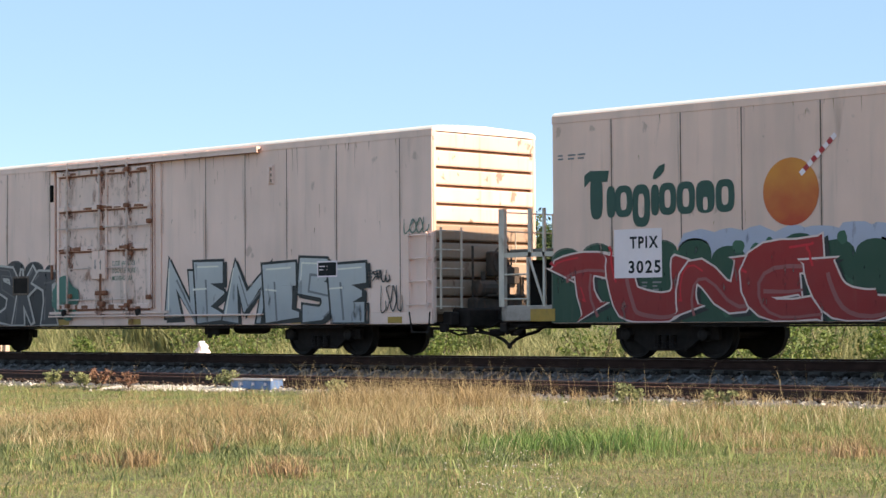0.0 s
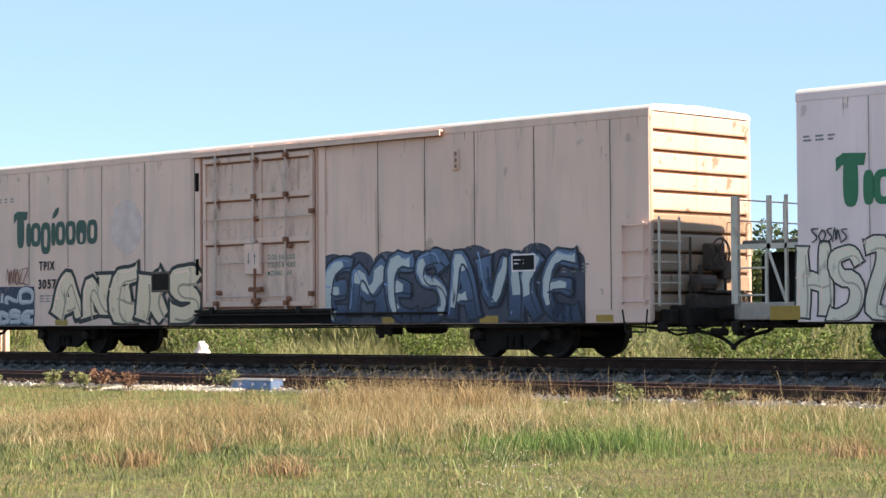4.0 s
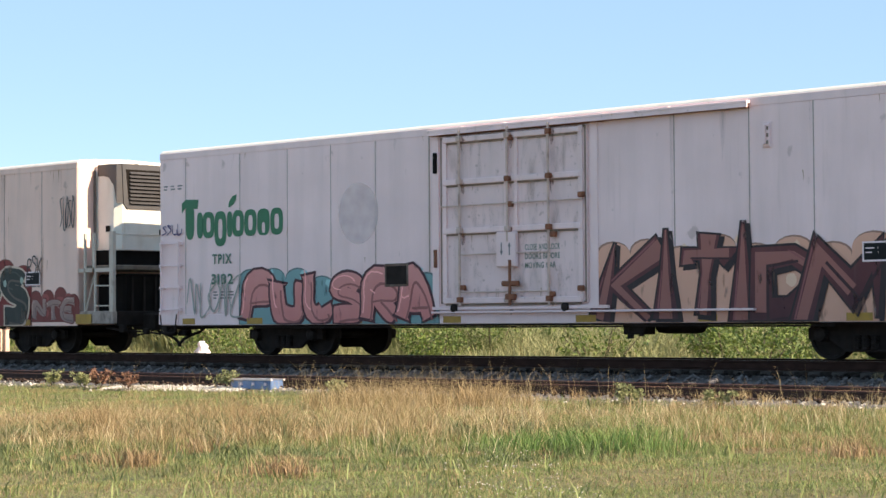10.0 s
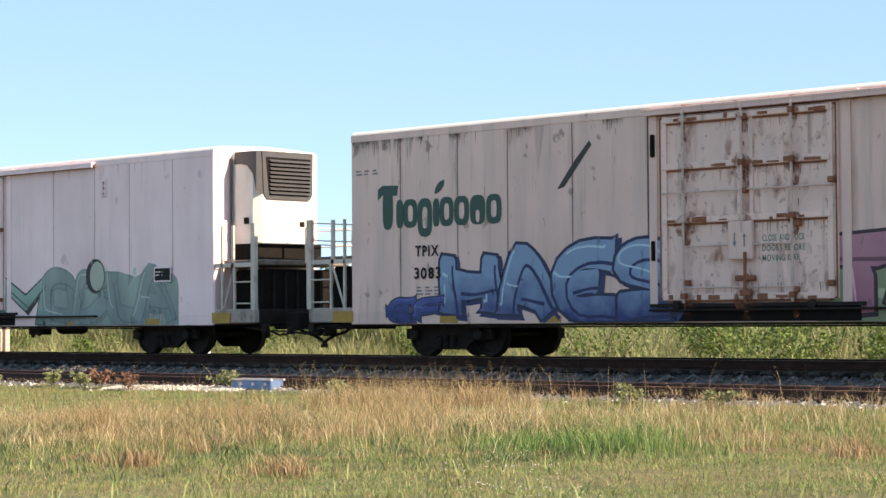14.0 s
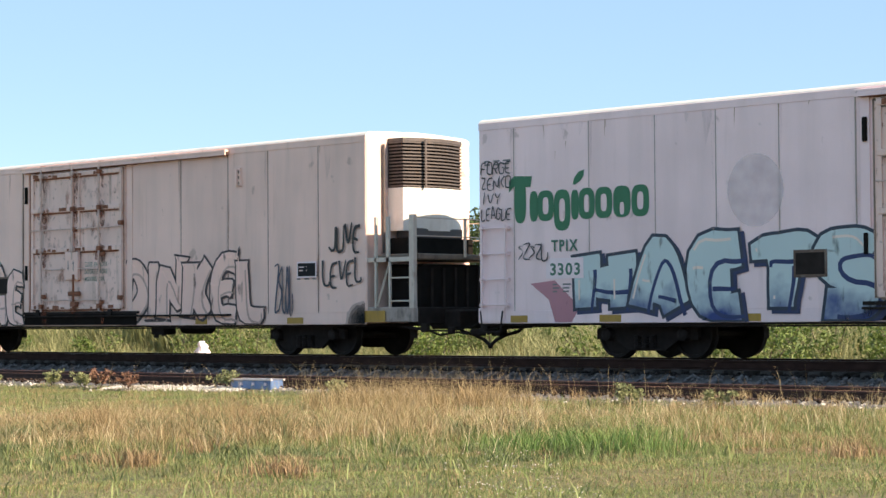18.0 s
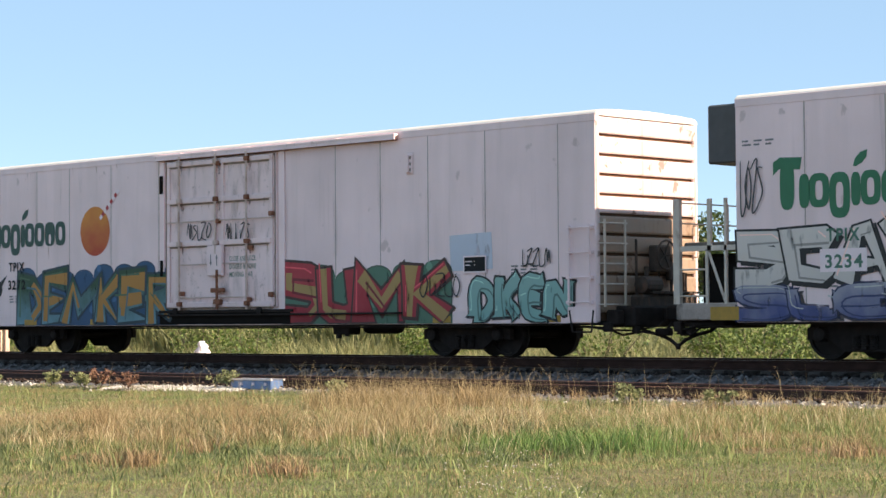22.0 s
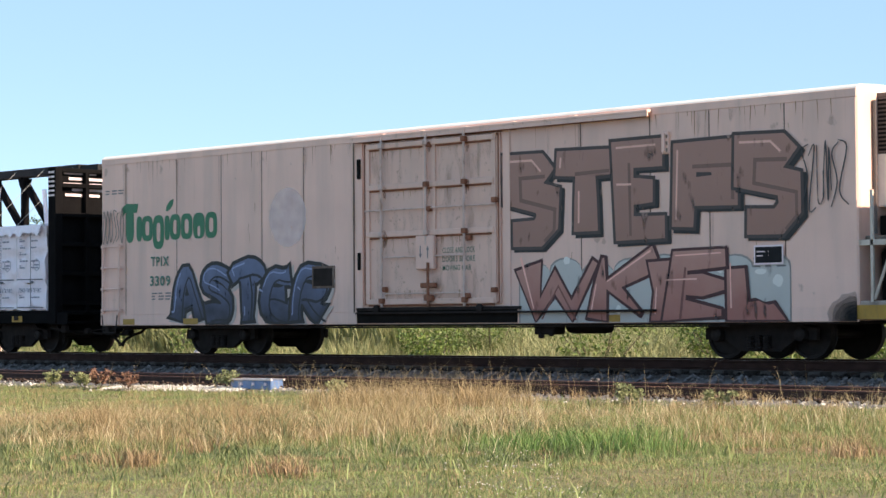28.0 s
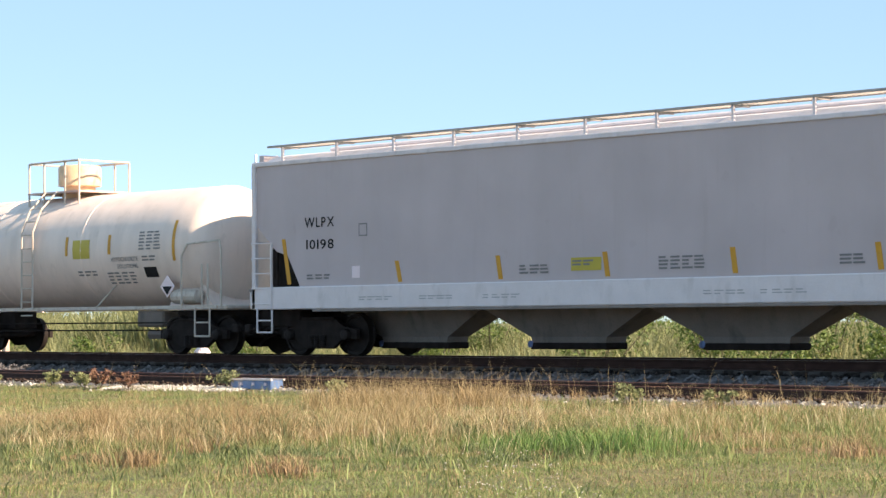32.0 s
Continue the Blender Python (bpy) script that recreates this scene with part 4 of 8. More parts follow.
def tag(car, u0, u1, z0, z1, col, n=5, seed=1, width=0.035):
    """A quick marker scrawl of looping strokes."""
    rnd = random.Random(seed)
    s = Shape()
    width = width * 0.75
    cell = (u1 - u0) / n
    lift = 0.0
    for i in range(n):
        c, kind = u0 + cell * (i + 0.5), rnd.choice("olzsv")
        path = {"o": ((-.4, .5), (0, 1), (.4, .5), (0, 0), (-.4, .4), (.1, .9)), "l": ((-.3, 1), (-.25, 0), (.4, .1), (.45, .5)), "z": ((-.45, .9), (.4, 1), (-.4, .1), (.5, 0)), "s": ((.4, .9), (-.3, .8), (.3, .4), (-.4, 0)), "v": ((-.45, .2), (-.2, 1), (.05, .1), (.25, .95), (.5, .1))}[kind]
        pts = [Vector((c + cell * (1.15 * a + rnd.uniform(-0.12, 0.12)), 0, z0 + (z1 - z0) * min(1, max(0, b + rnd.uniform(-0.15, 0.15))))) for a, b in path]
        fine = []
        for k in range(len(pts) - 1):
            a, b, c, d = pts[max(0, k - 1)], pts[k], pts[k + 1], pts[min(len(pts) - 1, k + 2)]
            for j in range(5):
                t = j / 5
                fine.append(0.5 * ((2 * b) + (c - a) * t + (2 * a - 5 * b + 4 * c - d) * t * t + (3 * b - a - 3 * c + d) * t ** 3))
        fine.append(pts[-1])
        lift += 0.0004
        m = len(fine)
        vs = []
        for k, p in enumerate(fine):
            d = fine[min(m - 1, k + 1)] - fine[max(0, k - 1)]
            if d.length < 1e-5:
                d = Vector((1, 0, 0))
            q = Vector((-d.z, 0, d.x)).normalized() * (width / 2 * (0.7 + 0.5 * math.sin(3.14 * k / m)))
            y = -0.031 - lift - 0.00003 * k
            vs += [(p.x - q.x, y, p.z - q.z), (p.x + q.x, y, p.z + q.z)]
        s.add(vs, [(2 * k, 2 * k + 2, 2 * k + 3, 2 * k + 1) for k in range(m - 1)])
    return part("graffiti_tag", s, solid(col), car, "scrawled marker tag")


def scrawl(car, text, u0, u1, z0, z1, col, width=0.03, seed=1, y=-0.034):
    """A word in quick thin marker strokes."""
    rnd = random.Random(seed)
    s = Shape()
    cell = (u1 - u0) / len(text)
    k = 0
    for i, ch in enumerate(text):
        if ch == " ":
            continue
        lean, drop = rnd.uniform(0.0, 0.25), rnd.uniform(-0.12, 0.12) * (z1 - z0)
        for chain in STROKES[ch].split("|"):
            grid = rounded([(int(q[0]) / 4 + rnd.uniform(-0.06, 0.06), int(q[1]) / 6 + rnd.uniform(-0.05, 0.05)) for q in chain.split()], 2)
            pts = [(u0 + cell * (i + 0.08 + 0.8 * a + lean * (b - 0.5)), z0 + drop + (z1 - z0) * b) for a, b in grid]
            ribbon(s, pts, [width / 2 * (1.2 - 0.5 * j / len(pts)) for j in range(len(pts))], y - 0.0003 * k, 0)
            k += 1
    return part("graffiti_tag", s, solid(col), car, "word written with a thick marker")


def rust_runs(car, seed, n, col=(0.38, 0.26, 0.18), length=1.0):
    """Thin rust runs that start at the eave, at the seams and at the door's rails."""
    rnd = random.Random(seed)
    s = Shape()
    for k in range(n):
        where = rnd.random()
        if where < 0.35:
            u, z, y = rnd.uniform(0.2, LEN - 0.2), 4.335, -0.0046
        elif where < 0.8:
            u, z, y = rnd.uniform(8.9, 11.4), rnd.choice((1.32, 2.4, 3.33, 4.16, 2.4)), -0.038
        else:
            u, z, y = rnd.uniform(0.3, LEN - 0.3), rnd.uniform(1.5, 4.2), -0.0046
        w, h = rnd.uniform(0.004, 0.011), rnd.uniform(0.06, 0.4) * (length if where < 0.35 else 0.8)
        b = rnd.uniform(-0.02, 0.02)
        s.add([(u - w, y, z), (u + w, y, z), (u + w * 0.7 + b, y, z - h * 0.6), (u + b, y, z - h), (u - w * 0.5 + b, y, z - h * 0.5)], [(0, 1, 2, 3, 4)])
    part("rust_run", s, solid(col), car, "thin rust runs")


def logo(car, mat, fruit, move=0.0):
    """The owner's mark as a row of plain rounded shapes with a leaf."""
    z0, z1 = 2.57, 3.2
    # (centre, half width, low, high, hollow)
    row = ((1.06, 0.135, 2.53, 3.36, 0), (1.4, 0.095, 2.55, 3.12, 0), (1.69, 0.185, 2.55, 3.12, 1), (2.09, 0.185, 2.36, 3.12, 1), (2.4, 0.085, 2.55, 3.1, 0),
           (2.68, 0.175, 2.55, 3.12, 1), (3.08, 0.185, 2.55, 3.12, 1), (3.5, 0.185, 2.55, 3.12, 2), (3.92, 0.185, 2.55, 3.12, 1))
    first = None
    for c, w, a, b, hollow in row:
        c, w = c + move, w * 1.09
        n = 20
        outer = [(c + w * math.copysign(abs(math.cos(t)) ** 0.7, math.cos(t)), (a + b) / 2 + (b - a) / 2 * math.copysign(abs(math.sin(t)) ** 0.6, math.sin(t))) for t in (6.28319 * i / n for i in range(n))]
        if hollow:
            k, m = (0.36, 0.56) if hollow == 1 else (0.25, 0.4)
            inner = [(c + (p[0] - c) * k, (a + b) / 2 + (p[1] - (a + b) / 2) * m - (0.0 if hollow == 1 else 0.12)) for p in outer]
            s = Shape().add([(p[0], -0.006, p[1]) for p in outer + inner], [(i, (i + 1) % n, n + (i + 1) % n, n + i) for i in range(n)])
        else:
            s = flat(outer, -0.006)
        part("logo_shape", s, mat, car)
    part("logo_shape", flat([(a + move, b) for a, b in ((0.78, 3.12), (0.9, 3.22), (1.32, 3.2), (1.36, 3.4), (0.92, 3.42), (0.78, 3.34))], -0.0068), mat, car)
    leaf = [(2.3, 3.2), (2.34, 3.32), (2.44, 3.42), (2.58, 3.46), (2.56, 3.34), (2.48, 3.25), (2.36, 3.19)]
    part("logo_leaf", flat([(a + 0.05 + move, b) for a, b in leaf], -0.006), mat, car)
    if fruit:
        f = part("fruit_emblem", blob(5.27 + move, 2.84, 0.56, 0.57, 32, y=-0.006), ORANGE, car, "painted orange fruit disc")
        s = Shape()
        a, b = Vector((5.47 + move, 0, 3.12)), Vector((6.17 + move, 0, 3.74))
        d = (b - a) / 9
        q = Vector((-d.z, 0, d.x)).normalized() * 0.043
        for k in range(9):
            p0, p1 = a + d * k, a + d * (k + 1)
            s.add([(v.x, -0.012, v.z) for v in (p0 - q, p1 - q, p1 + q, p0 + q)], [(0, 1, 2, 3)], k % 2)
        part("straw_emblem", s, [WHITE_PLATE, RED], f, "red and white striped straw")


def bars(name, rows, u0, z0, h, gap, mat, parent, y=-0.006):
    """Small illegible stencilled lines as plain bars: each row is a list of (start, end)."""
    s = Shape()
    for k, row in enumerate(rows):
        for a, b in row:
            z = z0 - k * (h + gap)
            s.add([(u0 + a, y, z), (u0 + b, y, z), (u0 + b, y, z + h), (u0 + a, y, z + h)], [(0, 1, 2, 3)])
    return part(name, s, mat, parent)


def roof_shape(u0, u1):
    s = Shape()
    half = [(0.0, 4.44), (0.0, 4.465), (0.02, 4.495), (0.06, 4.527), (0.12, 4.546), (0.4, 4.562)]
    sec = half + [(1.525, 4.59)] + [(3.05 - a, b) for a, b in reversed(half)]
    s.prism(sec, u0, u1, "x")
    n = 16
    for k in range(n + 1):
        c = u0 + 0.05 + (u1 - u0 - 0.1) * k / n
        s.prism([(0.35, 4.5), (0.5, 4.57), (1.525, 4.6), (2.55, 4.57), (2.7, 4.5)], c - 0.035, c + 0.035, "x")
    return s


def ribbed_end(car, u, way, paint):
    """End wall of pressed horizontal ribs with corner posts."""
    wall = part("end_wall", Shape().box(u - way * 0.12, u - way * 0.06, 0.02, 3.03, 0.7, 4.45), RUSTGAP, car, "ribbed steel end wall")
    for k in range(10):
        z = 0.84 + k * 0.362
        s = Shape().prism([(u - way * 0.065, z + 0.015), (u - way * 0.01, z + 0.022), (u, z + 0.05), (u, z + 0.29), (u - way * 0.01, z + 0.318), (u - way * 0.065, z + 0.328)], 0.1, 2.95, "y")
        part("end_rib", s, paint if k > 4 else END_RUST, wall)
    for y in (0.009, 2.93):
        part("corner_post", Shape().box(u - way * 0.14, u + way * 0.005, y, y + 0.12, 0.68, 4.46, 0, 0.03), paint, wall)


def brake_stand(car, u, way):
    """Hand brake wheel, housing and end ladder on a plain end."""
    s, n, m = Shape(), 20, 6
    vs = []
    for k in range(n):
        t = 6.28319 * k / n
        for j in range(m):
            q = 6.28319 * j / m
            r = 0.27 + 0.02 * math.cos(q)
            vs.append((u + way * (0.24 + 0.02 * math.sin(q)), 1.75 + r * math.cos(t), 1.92 + r * math.sin(t)))
    s.add(vs, [(k * m + j, k * m + (j + 1) % m, (k + 1) % n * m + (j + 1) % m, (k + 1) % n * m + j) for k in range(n) for j in range(m)])
    hoop = part("brake_wheel", s, GEAR, car, "grimy hand brake wheel", True)
    for k in range(5):
        t = 6.28319 * k / 5
        part("spoke", Shape().rod((u + way * 0.2, 1.75, 1.92), (u + way * 0.24, 1.75 + 0.26 * math.cos(t), 1.92 + 0.26 * math.sin(t)), 0.014, 5), GEAR, hoop)
    part("brake_housing", Shape().box(u, u + way * 0.2, 1.5, 1.95, 1.6, 2.1, 0, 0.03).box(u, u + way * 0.12, 2.0, 2.4, 1.45, 1.8, 0, 0.02).rod((u + way * 0.1, 1.7, 0.9), (u + way * 0.1, 1.7, 1.7), 0.02), GEAR, car)
    part("end_step", Shape().box(u, u + way * 0.35, 1.2, 2.6, 1.2, 1.24), GEAR, car)
    part("brake_gear", Shape().box(u, u + way * 0.28, 0.95, 2.65, 0.74, 1.18, 0, 0.04), GEAR, car, "grimy brake gear")
    for y, z0, z1, r in ((1.05, 0.9, 2.2, 0.025), (1.35, 0.9, 1.7, 0.05), (2.1, 0.9, 1.9, 0.03), (2.5, 0.9, 1.6, 0.045)):
        part("brake_pipe", Shape().rod((u + way * 0.08, y, z0), (u + way * 0.08, y, z1), r, 7), GEAR, car)
    part("brake_cylinder", Shape().lathe([(0.05, 1.0), (0.16, 1.04), (0.16, 1.5), (0.05, 1.56)], 12, 0, "y", (u + way * 0.2, 0, 1.36)), GEAR, car)
    lad = part("end_ladder", Shape().box(u + way * 0.09, u + way * 0.12, 0.1, 0.14, 0.95, 2.55).box(u + way * 0.09, u + way * 0.12, 0.68, 0.72, 0.95, 2.55), STEEL_WHITE, car)
    for k in range(5):
        z = 1.0 + k * 0.37
        part("rung", Shape().rod((u + way * 0.105, 0.06, z), (u + way * 0.105, 0.76, z), 0.016).rod((u, 0.08, z), (u + way * 0.1, 0.08, z), 0.014), STEEL_WHITE, lad)
    for y in (2.3, 2.9):
        part("end_grab_iron", Shape().bar([(u, y, 1.9), (u + way * 0.1, y, 1.9), (u + way * 0.1, y, 2.5), (u, y, 2.5)], 0.015), STEEL_WHITE, car)


def porch(car, u, way, unit, paint):
    """Machinery platform beyond the end wall: sill, deck, tank, railings and the cooling unit."""
    e = u + way * 1.32
    for y in (0.02, 2.9):
        part("porch_sill", Shape().box(u + way * 0.006, e, y, y + 0.14, 0.7, 1.0, 0, 0.02), PORCH, car, "sooty painted porch sill")
    part("porch_beam", Shape().box(e - way * 0.12, e, 0.16, 2.9, 0.66, 1.0, 0, 0.02), STEEL_DARK, car)
    part("deck", Shape().box(u, e - way * 0.05, 0.2, 2.85, 1.94, 2.06, 0, 0.02), GRIMY, car, "grimy machinery deck")
    part("fuel_tank", Shape().box(u + way * 0.1, e - way * 0.2, 0.5, 2.6, 0.95, 1.86, 0, 0.06), SHADE_BLACK, car, "black fuel tank under the deck")
    for k in range(6):
        part("tank_rib", Shape().box(e - way * 0.2, e - way * 0.17, 0.7 + k * 0.34, 0.76 + k * 0.34, 0.98, 1.8), STEEL_DARK, car)
    side = part("side_railing", Shape().box(u + way * 0.22, u + way * 0.27, 0.02, 0.07, 0.98, 2.8).box(u + way * 0.55, u + way * 0.63, 0.02, 0.07, 1.9, 2.8).box(e - way * 0.1, e + way * 0.03, 0.0, 0.09, 0.98, 2.82).box(u, e, 0.02, 0.06, 1.9, 1.99), STEEL_WHITE, car, "white side railing")
    part("brace", Shape().rod((u + way * 0.27, 0.05, 1.02), (u + way * 0.62, 0.05, 1.88), 0.03, 4), STEEL_WHITE, side)
    part("brace", Shape().box(u + way * 0.62, u + way * 0.67, 0.02, 0.06, 0.98, 1.92), STEEL_WHITE, side)
    for z in (1.12, 1.58):
        part("rung", Shape().rod((u + way * 0.64, 0.03, z), (e, 0.03, z), 0.018), STEEL_WHITE, side)
    part("railing_post", Shape().box(e - way * 0.04, e, 1.5, 1.55, 2.0, 2.78), STEEL_WHITE, car)
    part("railing_post", Shape().box(u + way * 0.55, u + way * 0.6, 2.98, 3.03, 1.9, 2.8), STEEL_WHITE, car)
    end = part("end_railing", Shape().box(e - way * 0.1, e + way * 0.03, 2.95, 3.04, 0.98, 2.82), STEEL_WHITE, car, "white end railing")
    for z in (2.4, 2.76):
        part("rail_pipe", Shape().rod((e, 0.05, z), (e, 3.0, z), 0.014), STEEL_WHITE, end)
        part("rail_pipe", Shape().rod((u, 3.01, z), (e, 3.01, z), 0.014), STEEL_WHITE, end)
    part("end_wall", Shape().box(u - way * 0.1, u + way * 0.006, 0.008, 3.045, 0.68, 4.46, 0, 0.02), paint, car, "plain flat end wall")
    if not unit:
        return
    if unit == "box":
        part("cooling_unit", Shape().box(u, u + way * 0.66, 0.1, 2.9, 3.4, 4.42, 0, 0.03), DARKGREY, car, "black end housing")
        return
    f = u + way * (0.82 if unit == "new" else 0.62)
    if unit == "new":
        body = part("cooling_unit", Shape().prism([(u, 0.52), (f - way * 0.16, 0.55), (f, 0.68), (f, 2.12), (f - way * 0.16, 2.28), (u, 2.32)], 2.42, 4.4, "z"), UNIT_WHITE, car, "white cooling unit housing")
        part("unit_shroud", Shape().prism([(u + way * 0.1, 0.512), (f - way * 0.15, 0.542), (f + way * 0.012, 0.67), (f + way * 0.012, 0.9), (u + way * 0.1, 0.9)], 4.16, 4.43, "z"), GREYUNIT, body)
        part("unit_shroud", Shape().prism([(u + way * 0.1, 4.41), (f + way * 0.008, 4.41), (f + way * 0.008, 3.5), (f - way * 0.1, 3.92), (f - way * 0.3, 4.12), (u + way * 0.1, 4.2)], 0.508, 0.7, "y"), GREYUNIT, body, "grey swept shroud")
        part("unit_shroud", Shape().prism([(0.66, 4.43), (0.7, 3.5), (0.8, 3.38), (2.02, 3.38), (2.12, 3.5), (2.14, 4.43)], f + way * 0.005, f + way * 0.03, "x"), GREYUNIT, body, "grey grille surround")
        part("grille", Shape().prism([(0.76, 4.3), (0.84, 3.58), (0.92, 3.48), (1.95, 3.48), (2.04, 3.58), (2.06, 4.3)], f + way * 0.028, f + way * 0.036, "x"), SHADE_BLACK, body)
        for k in range(9):
            z = 3.53 + k * 0.087
            part("grille_slat", Shape().prism([(f + way * 0.03, z), (f + way * 0.085, z - 0.03), (f + way * 0.085, z - 0.012), (f + way * 0.03, z + 0.03)], 0.86, 2.03, "y"), GREYUNIT, body)
        part("unit_door", Shape().box(f, f + way * 0.012, 0.74, 2.06, 2.75, 3.3, 0, 0.004), UNIT_WHITE, body)
        part("unit_latch", Shape().box(f, f + way * 0.02, 1.75, 1.9, 2.78, 2.92).box(u + way * 0.42, u + way * 0.54, 0.5, 0.6, 2.85, 2.99), SHADE_BLACK, body)
        # Dark box in place of the shade between unit and deck.
        part("gap_under_unit", Shape().box(u + way * 0.05, f - way * 0.1, 0.5, 2.5, 2.06, 2.42), SHADE_BLACK, body)
        part("lifting_eye", Shape().bar([(u + way * 0.35, 1.4, 4.4), (u + way * 0.35, 1.4, 4.48), (u + way * 0.35, 1.5, 4.48), (u + way * 0.35, 1.5, 4.4)], 0.012), STEEL_DARK, body)
    else:
        poly = [(u, 0.62)] + [(u + way * (0.42 + 0.22 * math.sin(math.pi * k / 8)), 0.64 + 1.72 * k / 8) for k in range(9)] + [(u, 2.38)]
        body = part("cooling_unit", Shape().prism(poly, 2.55 if unit == "old" else 3.38, 3.42, "z"), UNIT_WHITE, car, "white lower housing of an old cooling unit")
        part("unit_core", Shape().prism([(u + (a - u) * 0.9, b) for a, b in poly], 3.42, 4.36, "z"), SHADE_BLACK, body)
        for k in range(14):
            z = 3.44 + k * 0.068
            part("louvre", Shape().prism([(u + (a - u) * 1.01, b) for a, b in poly], z, z + 0.03, "z"), LOUVRE, body)
        part("unit_cap", Shape().prism([(u + (a - u) * 1.02, b) for a, b in poly], 4.36, 4.43, "z"), LOUVRE, body)
        part("louvre_frame", Shape().box(f + way * 0.02, f + way * 0.035, 1.05, 1.1, 3.42, 4.4), LOUVRE, body)
        part("unit_panel", Shape().box(u + way * 0.05, u + way * 0.6, 0.8, 2.2, 2.4, 2.6, 0, 0.02), GREYUNIT, body)
        # The old unit's gap is filled dark for its shade as well.
        part("gap_under_unit", Shape().box(u + way * 0.05, u + way * 0.6, 0.6, 2.5, 2.06, 2.4), SHADE_BLACK, body)
    part("cold_pipe", Shape().rod((u + way * 0.05, 0.46, 2.1), (u + way * 0.05, 0.46, 4.3), 0.03), LOUVRE, car)


def seam_grime(car, seams, seed, mat):
    """Dirt that has washed down along each seam and from the eave."""
    rnd = random.Random(seed)
    for u in seams:
        if u is None or not 0.2 < u < LEN - 0.2:
            continue
        w = rnd.uniform(0.05, 0.13)
        top, low = 4.32, rnd.choice((0.92, 0.92, rnd.uniform(1.5, 3.0)))
        part("seam_grime", flat([(u - w, top), (u - w * 0.4, low), (u + w * 0.5, low), (u + w, top)], -0.0036), mat, car)
    for _ in range(7):
        u, w, h = rnd.uniform(0.4, LEN - 0.6), rnd.uniform(0.08, 0.3), rnd.uniform(0.2, 1.0)
        part("eave_grime", flat([(u, 4.325), (u + w * 0.3, 4.325 - h), (u + w * 0.6, 4.325 - h * 0.6), (u + w, 4.325)], -0.0041), mat, car)


def plug_door(car, paint, dark_sill, move=0.0, rusty=False):
    y = -0.05
    worn = RUSTED if rusty else WORN[paint.name]
    for a in (7.66, 11.66):
        part("door_frame", Shape().box(a, a + 0.18, -0.02, 0.02, 0.95, 4.36, 0, 0.006), paint, car)
    door = part("plug_door", Shape().box(7.9, 11.6, y + 0.015, 0.06, 1.04, 4.28, 0, 0.01), worn, car, "pale plug door with rusty lock rods")
    for z in (1.1, 2.44, 3.38, 4.2):
        part("door_rail", Shape().box(8.02, 11.48, y - 0.045, y + 0.02, z - 0.055, z + 0.055, 0, 0.012), worn, door)
        part("rust_line", Shape().box(8.05, 11.45, y - 0.012, y + 0.02, z - 0.09, z - 0.05), RUSTY if paint is not WHITE else RUSTSEAM, door)
    for u0, u1 in ((8.0, 8.09), (9.6, 9.68), (9.86, 9.93), (11.42, 11.52)):
        part("door_stile", Shape().box(u0, u1, y - 0.02, y + 0.02, 1.05 if u0 < 9 or u0 > 11 else 2.45, 4.27), worn, door)
    for u in (8.5, 9.74, 10.76):
        rod = part("lock_rod", Shape().rod((u, y - 0.09, 1.0 if u != 9.74 else 2.2), (u, y - 0.09, 4.36), 0.026, 7), GALV, door, "round lock rod")
        for z in (1.12, 2.44, 3.38, 4.2):
            part("rod_guide", Shape().box(u - 0.055, u + 0.055, y - 0.13, y - 0.03, z - 0.05, z + 0.05, 0, 0.01), RUSTY if int(u * 10 + z * 7) % 3 else GALV, rod)
    for z, a, b in ((2.92, 8.0, 11.55), (1.98, 8.5, 10.7), (1.26, 8.5, 10.8)):
        part("cross_rod", Shape().rod((a, y - 0.06, z), (b, y - 0.06, z), 0.016, 6), GALV, door)
    for q in ((7.93, 11.57, 4.225, 4.265), (7.93, 11.57, 1.05, 1.075), (7.915, 7.945, 1.05, 4.26), (11.555, 11.585, 1.05, 4.26)):
        part("gasket", Shape().box(q[0], q[1], y + 0.008, y + 0.02, q[2], q[3]), RUSTSEAM if paint is WHITE else RUSTY, door)
    lock = part("lock_box", Shape().box(9.45, 9.95, y - 0.1, y, 1.72, 2.38, 0, 0.02), paint, door, "white lock box with arrows")
    part("arrow_mark", Shape().add([(9.56, y - 0.104, 2.02), (9.64, y - 0.104, 2.02), (9.6, y - 0.104, 1.94), (9.585, y - 0.104, 2.02), (9.615, y - 0.104, 2.02), (9.615, y - 0.104, 2.18), (9.585, y - 0.104, 2.18)], [(0, 1, 2), (3, 4, 5, 6)]), GREY_TEXT, lock)
    part("arrow_mark", Shape().add([(9.76, y - 0.104, 2.1), (9.84, y - 0.104, 2.1), (9.8, y - 0.104, 2.18), (9.785, y - 0.104, 1.94), (9.815, y - 0.104, 1.94), (9.815, y - 0.104, 2.1), (9.785, y - 0.104, 2.1)], [(0, 1, 2), (3, 4, 5, 6)]), GREY_TEXT, lock)
    part("lock_handle", Shape().rod((9.82, y - 0.12, 1.0), (9.82, y - 0.12, 1.85), 0.03, 6).box(9.6, 10.0, y - 0.13, y - 0.02, 1.36, 1.46, 0, 0.02).box(9.7, 9.92, y - 0.14, y - 0.02, 1.1, 1.22, 0, 0.02), RUSTY, door, "rusty lock handle")
    for u, z in ((8.55, 1.35), (10.8, 1.2), (10.85, 2.3), (9.78, 2.9), (9.78, 4.15), (11.5, 1.3), (11.52, 3.0)):
        part("latch", Shape().box(u - 0.06, u + 0.06, y - 0.1, y, z - 0.05, z + 0.05, 0, 0.015), RUSTY, door)
